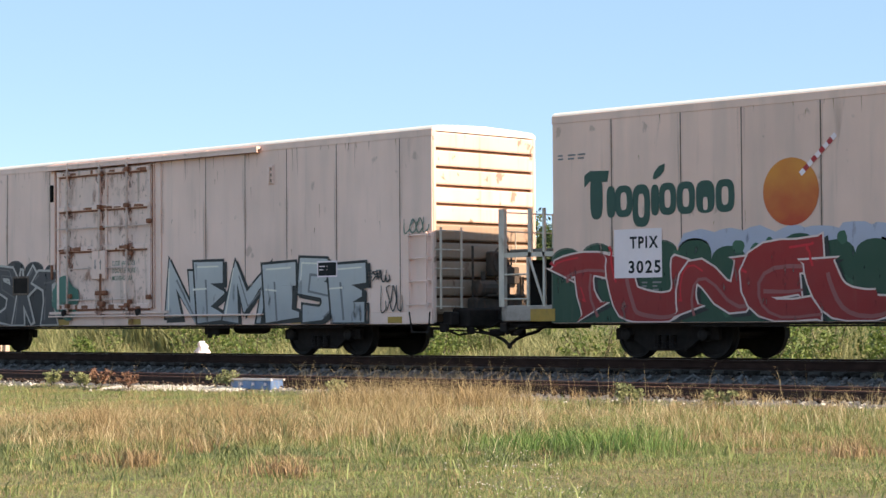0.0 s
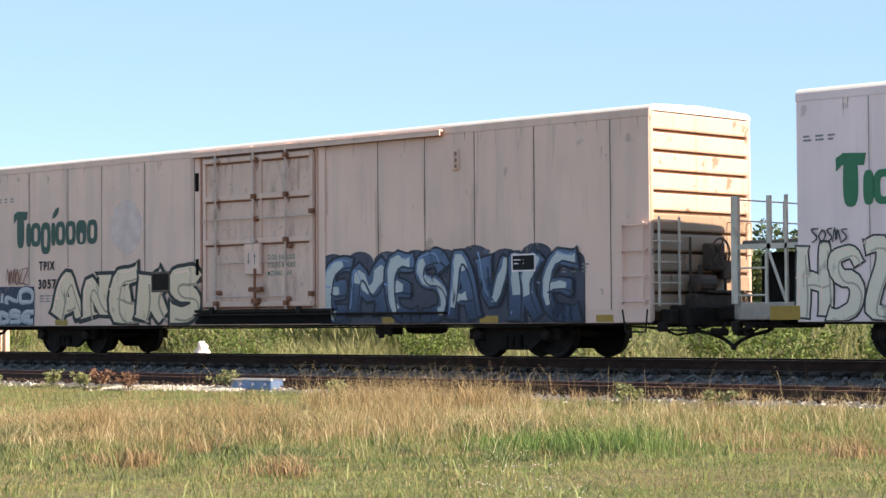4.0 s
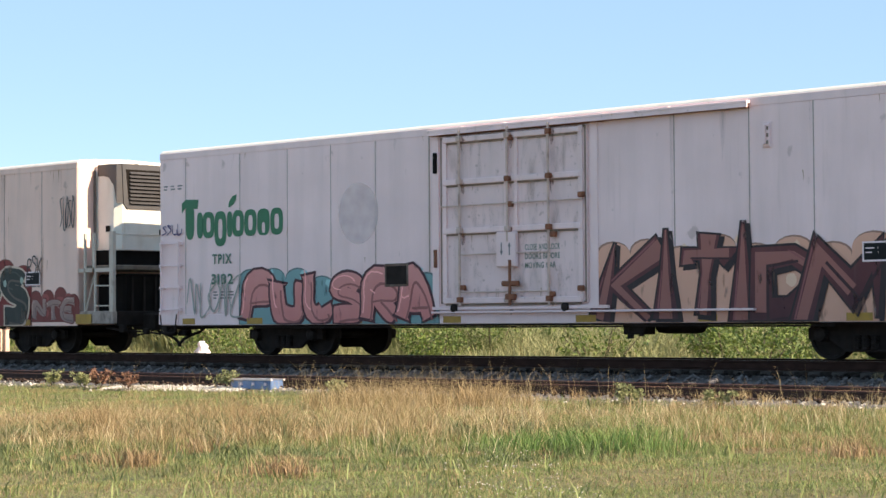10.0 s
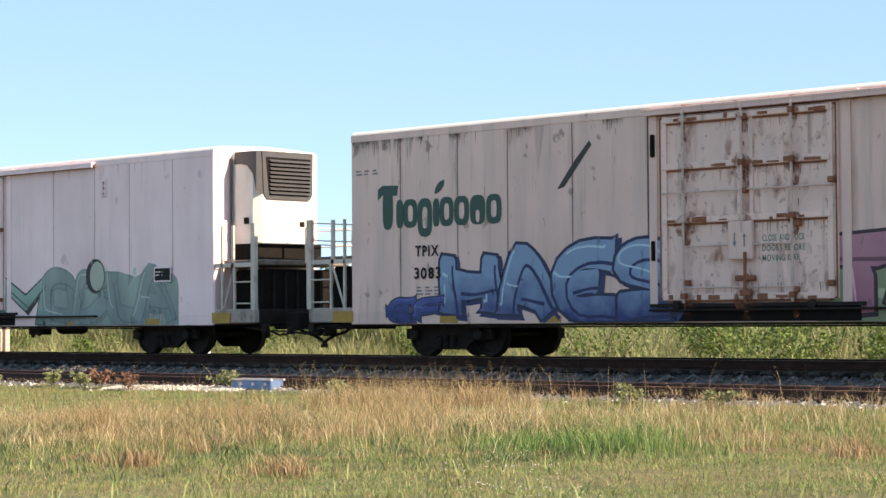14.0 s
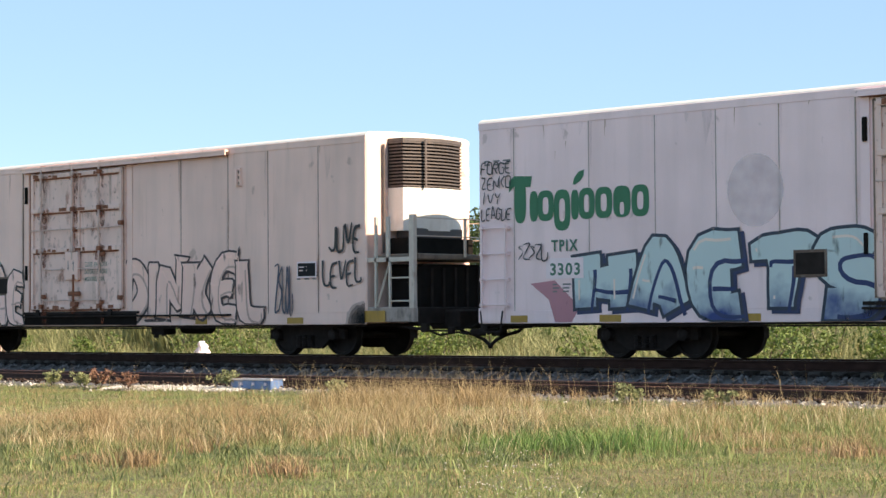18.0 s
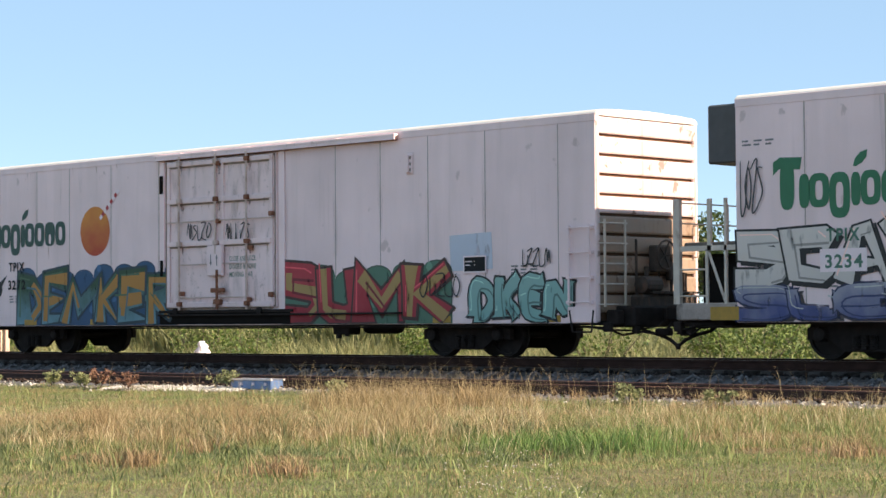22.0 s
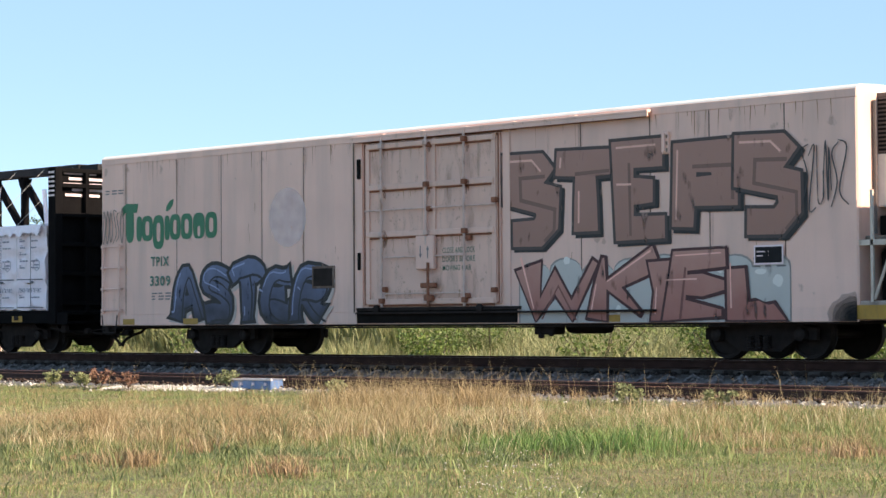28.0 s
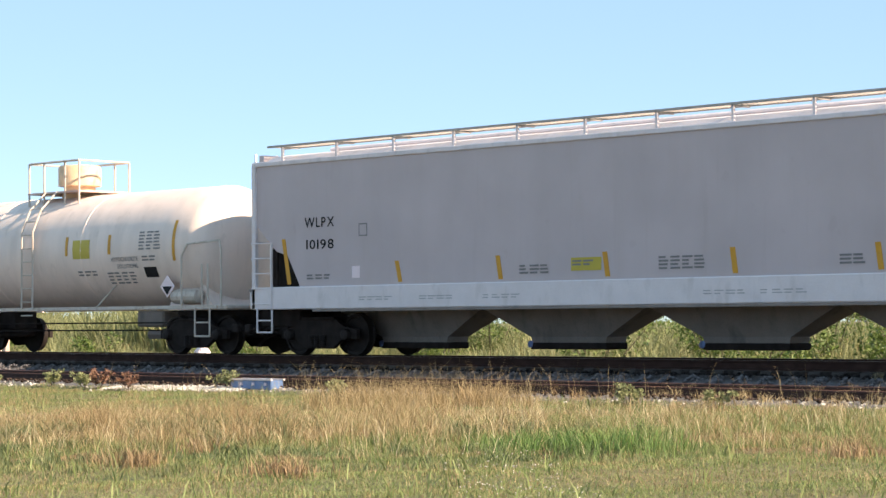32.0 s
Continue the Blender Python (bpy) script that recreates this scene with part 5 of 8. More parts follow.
    for z, a in ((2.03, "CLOSE AND LOCK"), (1.86, "DOORS BEFORE"), (1.69, "MOVING CAR")):
        lettering("stencil_letter", a, 10.09, 10.95 if len(a) > 11 else 10.85, z, z + 0.11, STENCIL_GREEN, door, "", y + 0.012, 0.01)
    part("edge_latch", Shape().box(7.72, 7.8, -0.07, 0.0, 3.58, 3.98, 0, 0.012), SHADE_BLACK, car)
    part("edge_latch", Shape().box(7.72, 7.79, -0.06, 0.0, 1.75, 2.1, 0, 0.012), SHADE_BLACK if dark_sill else RUSTY, car)
    track = part("upper_track", Shape().box(7.62, 15.22, -0.13, 0.0, 4.375, 4.43, 0, 0.01).box(7.62, 15.22, -0.13, -0.1, 4.31, 4.38), WORN[paint.name], car, "overhead door track")
    part("track_rust", Shape().box(7.7, 15.2, -0.128, -0.02, 4.3, 4.312).box(7.8, 12.0, -0.012, 0.0, 4.29, 4.372), RUSTY, track)
    for u in (8.5, 9.6, 10.76, 12.0, 13.5):
        part("track_bracket", Shape().box(u - 0.05, u + 0.05, -0.12, 0.0, 4.36, 4.445, 0, 0.01), RUSTY if u < 11 and rusty else paint, track)
    part("lower_track", Shape().box(7.7, 15.3, -0.11, 0.0, 0.86, 0.9, 0, 0.008).box(7.7, 12.1, -0.07, 0.0, 0.93, 0.99), paint if not dark_sill else STEEL_DARK, car, "lower door track")
    for u in (8.3, 11.1):
        part("door_roller", Shape().lathe([(0.03, -0.12), (0.08, -0.11), (0.08, -0.06), (0.03, -0.05)], 12, 0, "y", (u, 0, 0.96)), STEEL_DARK, car)
    if dark_sill:
        # Flat dark sheet painted for the recess's shade.
        part("sill_recess", Shape().box(7.66, 12.0, -0.016, 0.02, 0.68, 0.95), SHADE_BLACK, car, "dark sheet standing for the shaded recess under the door")
    if rusty:
        rnd = random.Random(int(move * 10) + 5)
        for z in (1.1, 2.44, 3.38, 4.2):
            for _ in range(9):
                u, w = rnd.uniform(8.1, 11.2), rnd.uniform(0.05, 0.25)
                part("rust_patch", Shape().box(u, u + w, y - 0.0475 - 0.0003 * _ , y - 0.03, z - rnd.uniform(0.03, 0.06), z + rnd.uniform(-0.01, 0.05)), RUSTY, door)
        for _ in range(44):
            u, z, h = rnd.choice((8.05, 8.5, 9.64, 9.74, 9.9, 10.76, 11.47)) + rnd.uniform(-0.07, 0.07), rnd.uniform(1.3, 4.15), rnd.uniform(0.05, 0.3)
            w = rnd.uniform(0.008, 0.022)
            part("rust_patch", flat([(u - w, z), (u + w, z), (u + w * 0.6, z - h * 0.7), (u, z - h), (u - w * 0.7, z - h * 0.5)], y + 0.0125), RUSTY, door)
    rr = random.Random(int(car.location.x))
    for u in (8.5, 9.74, 10.76):
        for z in (1.12, 2.44, 3.38, 4.2):
            w = rr.uniform(0.12, 0.26) if rusty else rr.uniform(0.05, 0.11)
            part("rust_bloom", blob(u + rr.uniform(-0.04, 0.04), z - w * 0.3, w, w * rr.uniform(0.5, 1.1), 14, 0.2, rr, y - 0.0465), RUST_SPOT, door)
            part("rust_bloom", blob(u, z - 0.1 - w * 0.5, w * 0.5, w * 1.2, 12, 0.2, rr, y + 0.0128), RUST_SPOT, door)
    part("door_rust", flat([(7.92, 1.05), (11.58, 1.05), (11.58, 4.27), (7.92, 4.27)], y + 0.0137), DOOR_BLOOM if rusty else DOOR_DIRT, door, "rust and dirt washed over the door")
    for ob in car.children:
        if ob.name.split(".")[0] in DOOR_PARTS:
            ob.location.x += move


DOOR_PARTS = ("door_frame", "plug_door", "edge_latch", "upper_track", "lower_track", "door_roller", "sill_recess")
PANELS = (0.0, 1.41, 2.97, 4.27, 5.87, 7.62, None, 11.88, 13.38, 14.69, 16.02, 17.54, 19.37, LEN)
MIRRORED = tuple(None if p is None else LEN - p for p in reversed(PANELS))


def refrigerator_car(left, tint, number, label, seed, unit_end="left", unit=None, logo_mat=None, fruit=False, dark_sill=False, plate=False, hatch=False, disc=False, mark=True, rusty_door=False):
    """A mechanical refrigerator box car. left: place of its left end along the train at the start."""
    car = thing("refrigerator_car", label, "rail car", "refrigerator cars of the train")
    car.location = (left, 0, 0)
    DIRT = {CREAM: 60, WHITE: 26, BUFF: 70, TAUPE: 70, STAINED: 90}
    rust_runs(car, seed * 7 + 1, DIRT[tint])
    MOVERS.append((car, left))
    paint = tint
    part("body", Shape().box(0.1, LEN - 0.1, 0.012, 3.03, 0.7, 4.45), paint, car, "long box body")
    left_porch = unit_end == "left"
    turned = 0.0 if left_porch else 0.83
    seams = PANELS if left_porch else MIRRORED
    for a, b in zip(seams, seams[1:]):
        if a is None or b is None:
            continue
        part("side_panel", Shape().box(max(a, 0.006) + 0.008, min(b, LEN - 0.006) - 0.008, 0.0, 0.02, 0.9, 4.33, 0, 0.006), paint, car)
        if 0.1 < b < LEN - 0.1:
            part("seam_strip", Shape().box(b - (0.013 if paint is WHITE else 0.021), b + (0.013 if paint is WHITE else 0.021), 0.002, 0.02, 0.9, 4.33), PALESEAM if paint is WHITE else DARKSEAM, car)
    part("side_sill", Shape().box(0.0, LEN, -0.004, 0.03, 0.66, 0.9, 0, 0.008), paint, car)
    part("eave_rail", Shape().box(0.0, LEN, -0.006, 0.03, 4.33, 4.475, 0, 0.008), paint, car)
    part("roof", roof_shape(0.0, LEN), ROOF, car, "sunlit white ribbed roof")
    seam_grime(car, seams, seed, GRIME_PALE if paint is WHITE else GRIME_DARK)
    plug_door(car, paint, dark_sill, turned, rusty_door)
    strips = ((2.48, 0.49), (5.09, 0.49), (7.95, 0.45), (10.64, 0.46), (13.49, 0.34), (16.14, 0.48), (19.02, 0.4))
    if not left_porch:
        strips = ((0.8, 0.42), (2.96, 0.5), (5.99, 0.5), (8.76, 0.47), (12.12, 0.48), (14.9, 0.4), (17.9, 0.5))
    for u, w in strips:
        part("reflective_strip", Shape().box(u, u + w, -0.009, -0.004, 0.68, 0.81), YELLOW, car)
    for end, way in ((0.0, -1), (LEN, 1)):
        if left_porch == (way < 0):
            porch(car, end, way, unit, paint)
            part("reflective_strip", Shape().box(end + way * 0.55, end - way * 0.05, -0.012, -0.006, 0.7, 0.93), YELLOW, car)
            coupler(car, end + way * 1.35, way)
            part("draft_gear", Shape().box(end + way * 0.9, end + way * 1.7, 0.9, 2.2, 0.56, 0.95, 0, 0.04), STEEL_DARK, car)
        else:
            ribbed_end(car, end, way, END_PAINT[paint.name])
            if way > 0:
                brake_stand(car, end, way)
                ladder(car, 19.68, 20.16, 0.98, 2.46, 4, paint)
            else:
                ladder(car, 0.14, 0.74, 0.95, 2.52, 4, paint)
            s = Shape().bar([(end - way * 0.62, -0.03, 0.9), (end - way * 0.55, -0.03, 0.5), (end - way * 0.1, -0.03, 0.5), (end - way * 0.05, -0.03, 0.9)], 0.018)
            part("sill_step", s, STEEL_DARK, car)
            part("sill_corner", Shape().box(end - way * 0.66, end, -0.03, 0.0, 0.68, 0.96), paint, car)
            coupler(car, end, way)
            part("draft_gear", Shape().box(end - way * 0.2, end + way * 0.42, 0.55, 2.5, 0.58, 0.97, 0, 0.04), STEEL_DARK, car)
            part("uncoupling_bracket", Shape().box(end, end + way * 0.25, 0.25, 0.5, 0.62, 0.9, 0, 0.03), STEEL_DARK, car)
    part("centre_sill", Shape().box(-1.3 if left_porch else -0.2, LEN + (0.2 if left_porch else 1.3), 1.2, 1.85, 0.62, 1.0), STEEL_DARK, car)
    part("floor_frame", Shape().box(0.1, LEN - 0.1, 0.1, 2.95, 0.62, 0.71), STEEL_DARK, car)
    pipe = Shape().rod((3.0, 0.12, 0.6), (17.6, 0.12, 0.6), 0.018)
    for k in range(9):
        pipe.rod((3.4 + k * 1.7, 0.12, 0.58), (3.4 + k * 1.7, 0.12, 0.72), 0.014)
    part("brake_rod", pipe, STEEL_DARK, car)
    part("air_reservoir", Shape().lathe([(0.05, 13.2), (0.12, 13.26), (0.14, 13.4), (0.14, 14.1), (0.12, 14.24), (0.05, 14.3)], 14, 0, "x", (0, 1.0, 0.6)), STEEL_DARK, car)
    part("brake_valve", Shape().box(13.0, 13.5, 0.25, 0.6, 0.45, 0.66, 0, 0.03).rod((13.15, 0.3, 0.38), (13.15, 0.3, 0.6), 0.06).rod((13.4, 0.3, 0.42), (13.4, 0.3, 0.6), 0.05), STEEL_DARK, car)
    for u in ((2.27, 16.6) if left_porch else (3.67, 18.0)):
        truck(car, u, left)
    # markings
    late = 1.0 if (logo_mat is GREEN_NEW and not left_porch) else 0.0
    if number == "3113":
        late = 0.6
    logo(car, logo_mat, fruit, late)
    if plate:
        part("number_patch", flat([(a + late * 1.08, b) for a, b in ([(1.47, 1.46), (2.55, 1.46), (2.55, 2.33), (1.47, 2.33)] if plate == "big" else [(1.7, 1.48), (2.6, 1.48), (2.6, 1.86), (1.7, 1.86)])], -0.0155), WHITE_PLATE, car, "fresh white patch behind the number")
    y = -0.0165
    txt = BLACK if (plate == "big" or logo_mat is GREEN_NEW) else STENCIL_GREEN
    if mark:
        lettering("number_letter", "TPIX", 1.83 + late * 1.08, 2.47 + late * 1.08, 1.99, 2.2, txt, car, "", y, 0.028)
        lettering("number_letter", number, 1.8 + late * 1.08, 2.52 + late * 1.08, 1.55, 1.77, txt, car, "", y, 0.028)
    rnd = random.Random(seed)
    for u0, z0 in ((0.15, 3.72), (18.2, 1.72), (1.85, 1.36)):
        rows = []
        for _ in range(3 if u0 > 1 else 2):
            rows.append([(a * 0.24, a * 0.24 + rnd.uniform(0.1, 0.2)) for a in range(3)])
        bars("stencil_line", rows, u0, z0, 0.03, 0.035, GREY_TEXT, car)
    if number != "3234":
        part("panel_frame", flat([(a + turned * 1.5, b) for a, b in ((16.99, 1.63), (17.59, 1.63), (17.59, 1.96), (16.99, 1.96))], -0.0332), WHITE_PLATE, car)
        panel = part("data_panel", flat([(a + turned * 1.5, b) for a, b in ((17.02, 1.66), (17.56, 1.66), (17.56, 1.93), (17.02, 1.93))], -0.034), BLACK, car, "black data panel with white lines")
        bars("panel_line", [[(0.26, 0.275), (0.03, 0.2)], [(0.26, 0.275), (0.03, 0.15)]], 17.02 + turned * 1.5, 1.84, 0.02, 0.05, WHITE_PLATE, panel, -0.036)
    part("hatch_bracket", Shape().box(15.47 + turned, 15.62 + turned, -0.05, 0.0, 3.62, 4.02, 0, 0.015).box(15.5 + turned, 15.56 + turned, -0.09, -0.04, 3.66, 3.98), paint, car)
    vent = part("vent_cover", Shape().box(15.44 + turned, 15.65 + turned, -0.012, 0.0, 3.6, 4.04, 0, 0.004), WORN[paint.name], car, "weathered vent")
    for z in (3.66, 3.78, 3.9):
        part("slot", Shape().box(15.565 + turned, 15.605 + turned, -0.055, -0.048, z, z + 0.06), RUSTSEAM, vent)
    if unit == "old" and not left_porch:
        big = 1.0 if number == "3238" else 0.42
        for k in range(6):
            q = big * (1.15 - 0.17 * k)
            part("soot_stain", clipped(blob(LEN - 0.05, 0.7, 1.1 * q, 0.9 * q, 28, 0.05, rnd, -0.0315 - 0.0003 * k), 0, LEN - 0.01, 0.668, 2.2), SOOT, car, "soot below the cooling unit")
    if hatch:
        part("access_box", Shape().box(6.13 + turned * 1.25, 6.8 + turned * 1.25, -0.03, 0.01, 1.4, 1.86, 0, 0.01), DARKSEAM, car, "dark access box with a worn frame")
        part("access_cover", Shape().box(6.18 + turned * 1.25, 6.75 + turned * 1.25, -0.036, 0.0, 1.45, 1.81, 0, 0.006), STEEL_DARK, car)
    if disc:
        part("faded_disc", blob(5.2 if left_porch and number != "3335" else 6.4, 2.9, 0.58, 0.62, 28, y=-0.0045), DISC, car, "pale disc where an emblem was removed")
    return car


def washed(name, col, lo, hi, most, stretch=0.12, scale=5.0):
    """A thin wash of dirt, mostly clear, gathered in vertical runs."""
    m, nt, bs = nodes_of(name)
    nt.links.new(mixer(nt, noise_of(nt, 3.0, detail=5, lo=0.3, hi=0.7), tuple(c * 0.7 for c in col), col), bs.inputs["Base Color"])
    bs.inputs["Roughness"].default_value = 0.85
    runs = noise_of(nt, scale, (1, 1, stretch), 7, lo, hi, to=(0, most))
    clear = nt.nodes.new("ShaderNodeBsdfTransparent")
    mx = nt.nodes.new("ShaderNodeMixShader")
    nt.links.new(runs, mx.inputs[0])
    nt.links.new(clear.outputs[0], mx.inputs[1])
    nt.links.new(bs.outputs[0], mx.inputs[2])
    nt.links.new(mx.outputs[0], nt.nodes["Material Output"].inputs["Surface"])
    return m


GRIME_PALE = washed("pale_seam_dirt", (0.3, 0.22, 0.18), 0.48, 0.85, 0.25)
GRIME_DARK = washed("rusty_seam_dirt", (0.32, 0.19, 0.13), 0.46, 0.82, 0.42)
DOOR_BLOOM = washed("door_rust_bloom", (0.4, 0.14, 0.07), 0.54, 0.78, 0.6, 0.6, 4.2)
RUST_SPOT = washed("rust_spot", (0.3, 0.085, 0.04), 0.4, 0.66, 0.7, 0.7, 9.0)
DOOR_DIRT = washed("door_dirt", (0.34, 0.2, 0.14), 0.52, 0.85, 0.4, 0.35, 5.0)
SOOT_WASH = washed("soot_wash", (0.06, 0.05, 0.046), 0.3, 0.6, 0.8, 0.4, 5.0)
SOOT = washed("thin_soot", (0.02, 0.018, 0.017), -0.6, 1.0, 0.45, 0.6, 3.0)
DISC = washed("ghost_of_an_emblem", (0.93, 0.84, 0.86), -2.5, 0.2, 0.42, 0.8, 2.0)
RUSTGAP = plain("rust_between_ribs", (0.1, 0.045, 0.02), 0.85, 0, 0.35, 3)
PORCH = plain("sooty_porch_paint", (0.4, 0.32, 0.28), 0.75, 0, 0.4, 2.5, (0.05, 0.045, 0.042), 0.85)
GRIMY = plain("grimy_deck_paint", (0.2, 0.16, 0.13), 0.8, 0, 0.4, 3, (0.06, 0.045, 0.04), 0.7)
RUSTSEAM = plain("rusty_seam", (0.24, 0.17, 0.13), 0.8, 0, 0.35, 3, (0.5, 0.45, 0.4), 0.6)
DARKSEAM = plain("dark_seam", (0.13, 0.085, 0.065), 0.85, 0, 0.4, 3, (0.36, 0.3, 0.26), 0.5)
PALESEAM = plain("pale_seam", (0.42, 0.34, 0.3), 0.8, 0, 0.3, 3, (0.24, 0.15, 0.11), 0.5)
ROOF = plain("white_roof", (0.74, 0.71, 0.66), 0.6, 0, 0.12, 1.5, (0.4, 0.35, 0.3), 0.3)
CREAM = car_paint("cream_car_paint", (0.95, 0.635, 0.545), 0.35, 0.3, 0.3)
WHITE = car_paint("white_car_paint", (0.99, 0.74, 0.745), 0.3, 0.2, 0.2)
BUFF = car_paint("buff_car_paint", (0.9, 0.575, 0.475), 0.35, 0.35, 0.35)
TAUPE = car_paint("dusty_taupe_car_paint", (0.53, 0.33, 0.295), 0.45, 0.75, 0.6, 0.03)
STAINED = car_paint("stained_car_paint", (0.86, 0.58, 0.505), 0.6, 0.45, 0.5, 0.03)
WORN, END_PAINT = {}, {}
RUSTED = car_paint("rusted_door_paint", (0.92, 0.64, 0.56), 0.45, 0.35, 0.8, 0.03, 4.0)
GEAR = plain("brake_gear_grime", (0.07, 0.05, 0.04), 0.85, 0, 0.4, 5, (0.14, 0.07, 0.045), 0.5)
END_RUST = car_paint("rusted_end_paint", (0.36, 0.24, 0.17), 0.8, 0.5, 0.8, 0.07, 1.2)
for base, col in ((CREAM, (0.91, 0.61, 0.52)), (WHITE, (0.96, 0.72, 0.72)), (BUFF, (0.84, 0.54, 0.44)), (TAUPE, (0.44, 0.28, 0.245)), (STAINED, (0.82, 0.545, 0.475))):
    rusty = base is not WHITE
    WORN[base.name] = car_paint("worn_" + base.name, col, 0.35, 0.3, 0.55 if rusty else 0.35, 0.01, 4.0)
    END_PAINT[base.name] = car_paint("end_" + base.name, tuple(c * 0.92 for c in col), 0.7, 0.4, 0.6, 0.03, 1.4)

# ----- the refrigerator cars, from the front of the train to the back -----
INK = (0.018, 0.018, 0.02)
GRAPHITE = (0.06, 0.06, 0.068)


def train_of_cars():
    G = graffiti
    c = refrigerator_car(-25.31, BUFF, "3025", "buff box car with a red graffiti piece and an orange emblem", 1, "left", None, GREEN_NEW, True, False, "big")
    G(c, "TUNEL", 0.1, 7.1, 0.67, 2.0, (0.36, 0.003, 0.012), (0.42, 0.004, 0.016), (0.6, 0.5, 0.5), (0.015, 0.085, 0.05), INK, 3, cloud_top=0.12, wild=1.1, weight=1.3, puff=0.05, gap=0.3)
    splat("graffiti", ([(blob(3.4 + k * 0.62, 2.0, 0.5, 0.28, 16, 0.12, random.Random(k), -0.0048 - 0.0002 * (k % 2)), 0) for k in range(8)]), solid((0.36, 0.38, 0.48)), c, "pale blue sprayed haze")
    G(c, "KAYO", 11.9, 17.5, 0.67, 1.9, (0.3, 0.33, 0.36), (0.45, 0.47, 0.5), INK, None, None, 5)
    c = refrigerator_car(-48.67, CREAM, "3164", "cream box car with silver and black graffiti pieces", 2, "left", None, GREEN_OLD, hatch=True, rusty_door=True)
    rust_runs(c, 110, 110, (0.30, 0.17, 0.11), 1.6)
    G(c, "FEKSKT", 2.84, 8.0, 0.67, 2.15, (0.07, 0.065, 0.075), (0.1, 0.09, 0.1), (0.4, 0.38, 0.38), (0.035, 0.03, 0.035), None, 7, cloud_top=0.1, gap=0.1, wild=1.3, weight=1.15)
    part("graffiti", blob(8.3, 1.3, 0.5, 0.5, 18, 0.15, random.Random(2), -0.068), solid((0.07, 0.2, 0.17)), c, "teal sprayed smudge")
    part("graffiti", blob(2.3, 1.0, 0.5, 0.3, 18, 0.2, random.Random(4), -0.0075), solid((0.2, 0.33, 0.37)), c, "teal sprayed smudge")
    G(c, "NEMESE", 12.08, 18.46, 0.67, 1.98, (0.36, 0.38, 0.42), (0.45, 0.47, 0.5), INK, None, INK, 8, gap=0.1, wild=1.22)
    for k, q in enumerate(((18.6, 19.1, 1.52, 1.74), (18.84, 19.43, 0.92, 1.43))):
        tag(c, *q, INK, 4, k)
    tag(c, 19.5, 20.2, 2.45, 2.75, (0.12, 0.2, 0.17), 4, 8)
    c = refrigerator_car(-72.02, WHITE, "", "white box car covered with pale throw-up graffiti", 3, "left", None, GREEN_OLD, hatch=True, mark=False, rusty_door=True)
    lettering("number_letter", "TPIX", 1.83, 2.47, 1.99, 2.2, STENCIL_GREEN, c, "", -0.0175, 0.016)
    G(c, "HSZ", 0.0, 1.88, 0.67, 2.0, (0.72, 0.66, 0.6), (0.76, 0.7, 0.64), GRAPHITE, None, None, 9)
    G(c, "THSZK", 2.89, 6.8, 0.67, 1.85, (0.72, 0.66, 0.6), (0.76, 0.7, 0.64), (0.15, 0.14, 0.15), None, None, 10)
    G(c, "MREL", 11.7, 15.0, 0.67, 2.02, (0.3, 0.28, 0.36), (0.46, 0.43, 0.5), INK, None, INK, 11, gap=0.16, weight=1.15)
    G(c, "GUMSO", 15.35, 18.2, 0.67, 1.6, (0.5, 0.42, 0.4), (0.58, 0.5, 0.47), (0.36, 0.3, 0.29), None, None, 12, fade=0.35)
    for k, q in enumerate(((15.62, 16.9, 1.63, 2.08), (17.64, 18.4, 1.93, 2.36), (18.3, 19.4, 0.86, 2.0), (5.2, 6.3, 1.92, 2.4), (6.82, 7.6, 0.72, 1.95), (0.3, 1.0, 1.95, 2.2))):
        tag(c, *q, INK if k < 2 else GRAPHITE, 5, 20 + k, 0.06 if k < 2 else 0.035)
    c = refrigerator_car(-95.39, BUFF, "3057", "buff box car with white and blue graffiti letters", 4, "left", None, GREEN_NEW, dark_sill=True, hatch=True, disc=True)
    G(c, "ANEKS", 2.5, 7.85, 0.67, 2.05, (0.7, 0.57, 0.46), (0.74, 0.62, 0.52), INK, None, None, 13, gap=0.16, puff=0.95, weight=1.1, wild=1.15)
    part("graffiti", flat([(0.1, 0.67), (1.63, 0.67), (1.63, 1.6), (0.12, 1.62)], -0.0075), solid((0.025, 0.04, 0.11)), c, "dark blue painted block")
    G(c, "INO", 0.15, 1.6, 1.15, 1.58, (0.45, 0.47, 0.52), (0.5, 0.5, 0.55), (0.03, 0.05, 0.13), None, None, 14)
    G(c, "DSE", 0.15, 1.6, 0.69, 1.12, (0.45, 0.47, 0.52), (0.5, 0.5, 0.55), (0.03, 0.05, 0.13), None, None, 15)
    G(c, "EMESAVKE", 11.8, 18.6, 0.67, 2.1, (0.05, 0.08, 0.17), (0.16, 0.24, 0.4), (0.015, 0.02, 0.05), (0.09, 0.1, 0.16), None, 16, (0.5, 0.54, 0.58), cloud_top=0.05, gap=0.2, fade=0.2)
    tag(c, 0.5, 1.4, 1.65, 2.05, (0.25, 0.08, 0.06), 5, 30)
    tag(c, 8.75, 9.4, 1.44, 2.0, (0.16, 0.2, 0.19), 4, 31)
    c = refrigerator_car(-120.05, CREAM, "3238", "cream box car with red and pink graffiti", 5, "right", "old", GREEN_OLD, hatch=True, disc=True, rusty_door=True)
    rust_runs(c, 110, 110, (0.36, 0.20, 0.12), 1.6)
    G(c, "BASER", 2.6, 7.9, 0.75, 2.1, (0.82, 0.62, 0.54), (0.86, 0.66, 0.58), (0.66, 0.05, 0.02), None, None, 40, None, wild=1.5, fade=0.22, weight=0.75, puff=0.35)
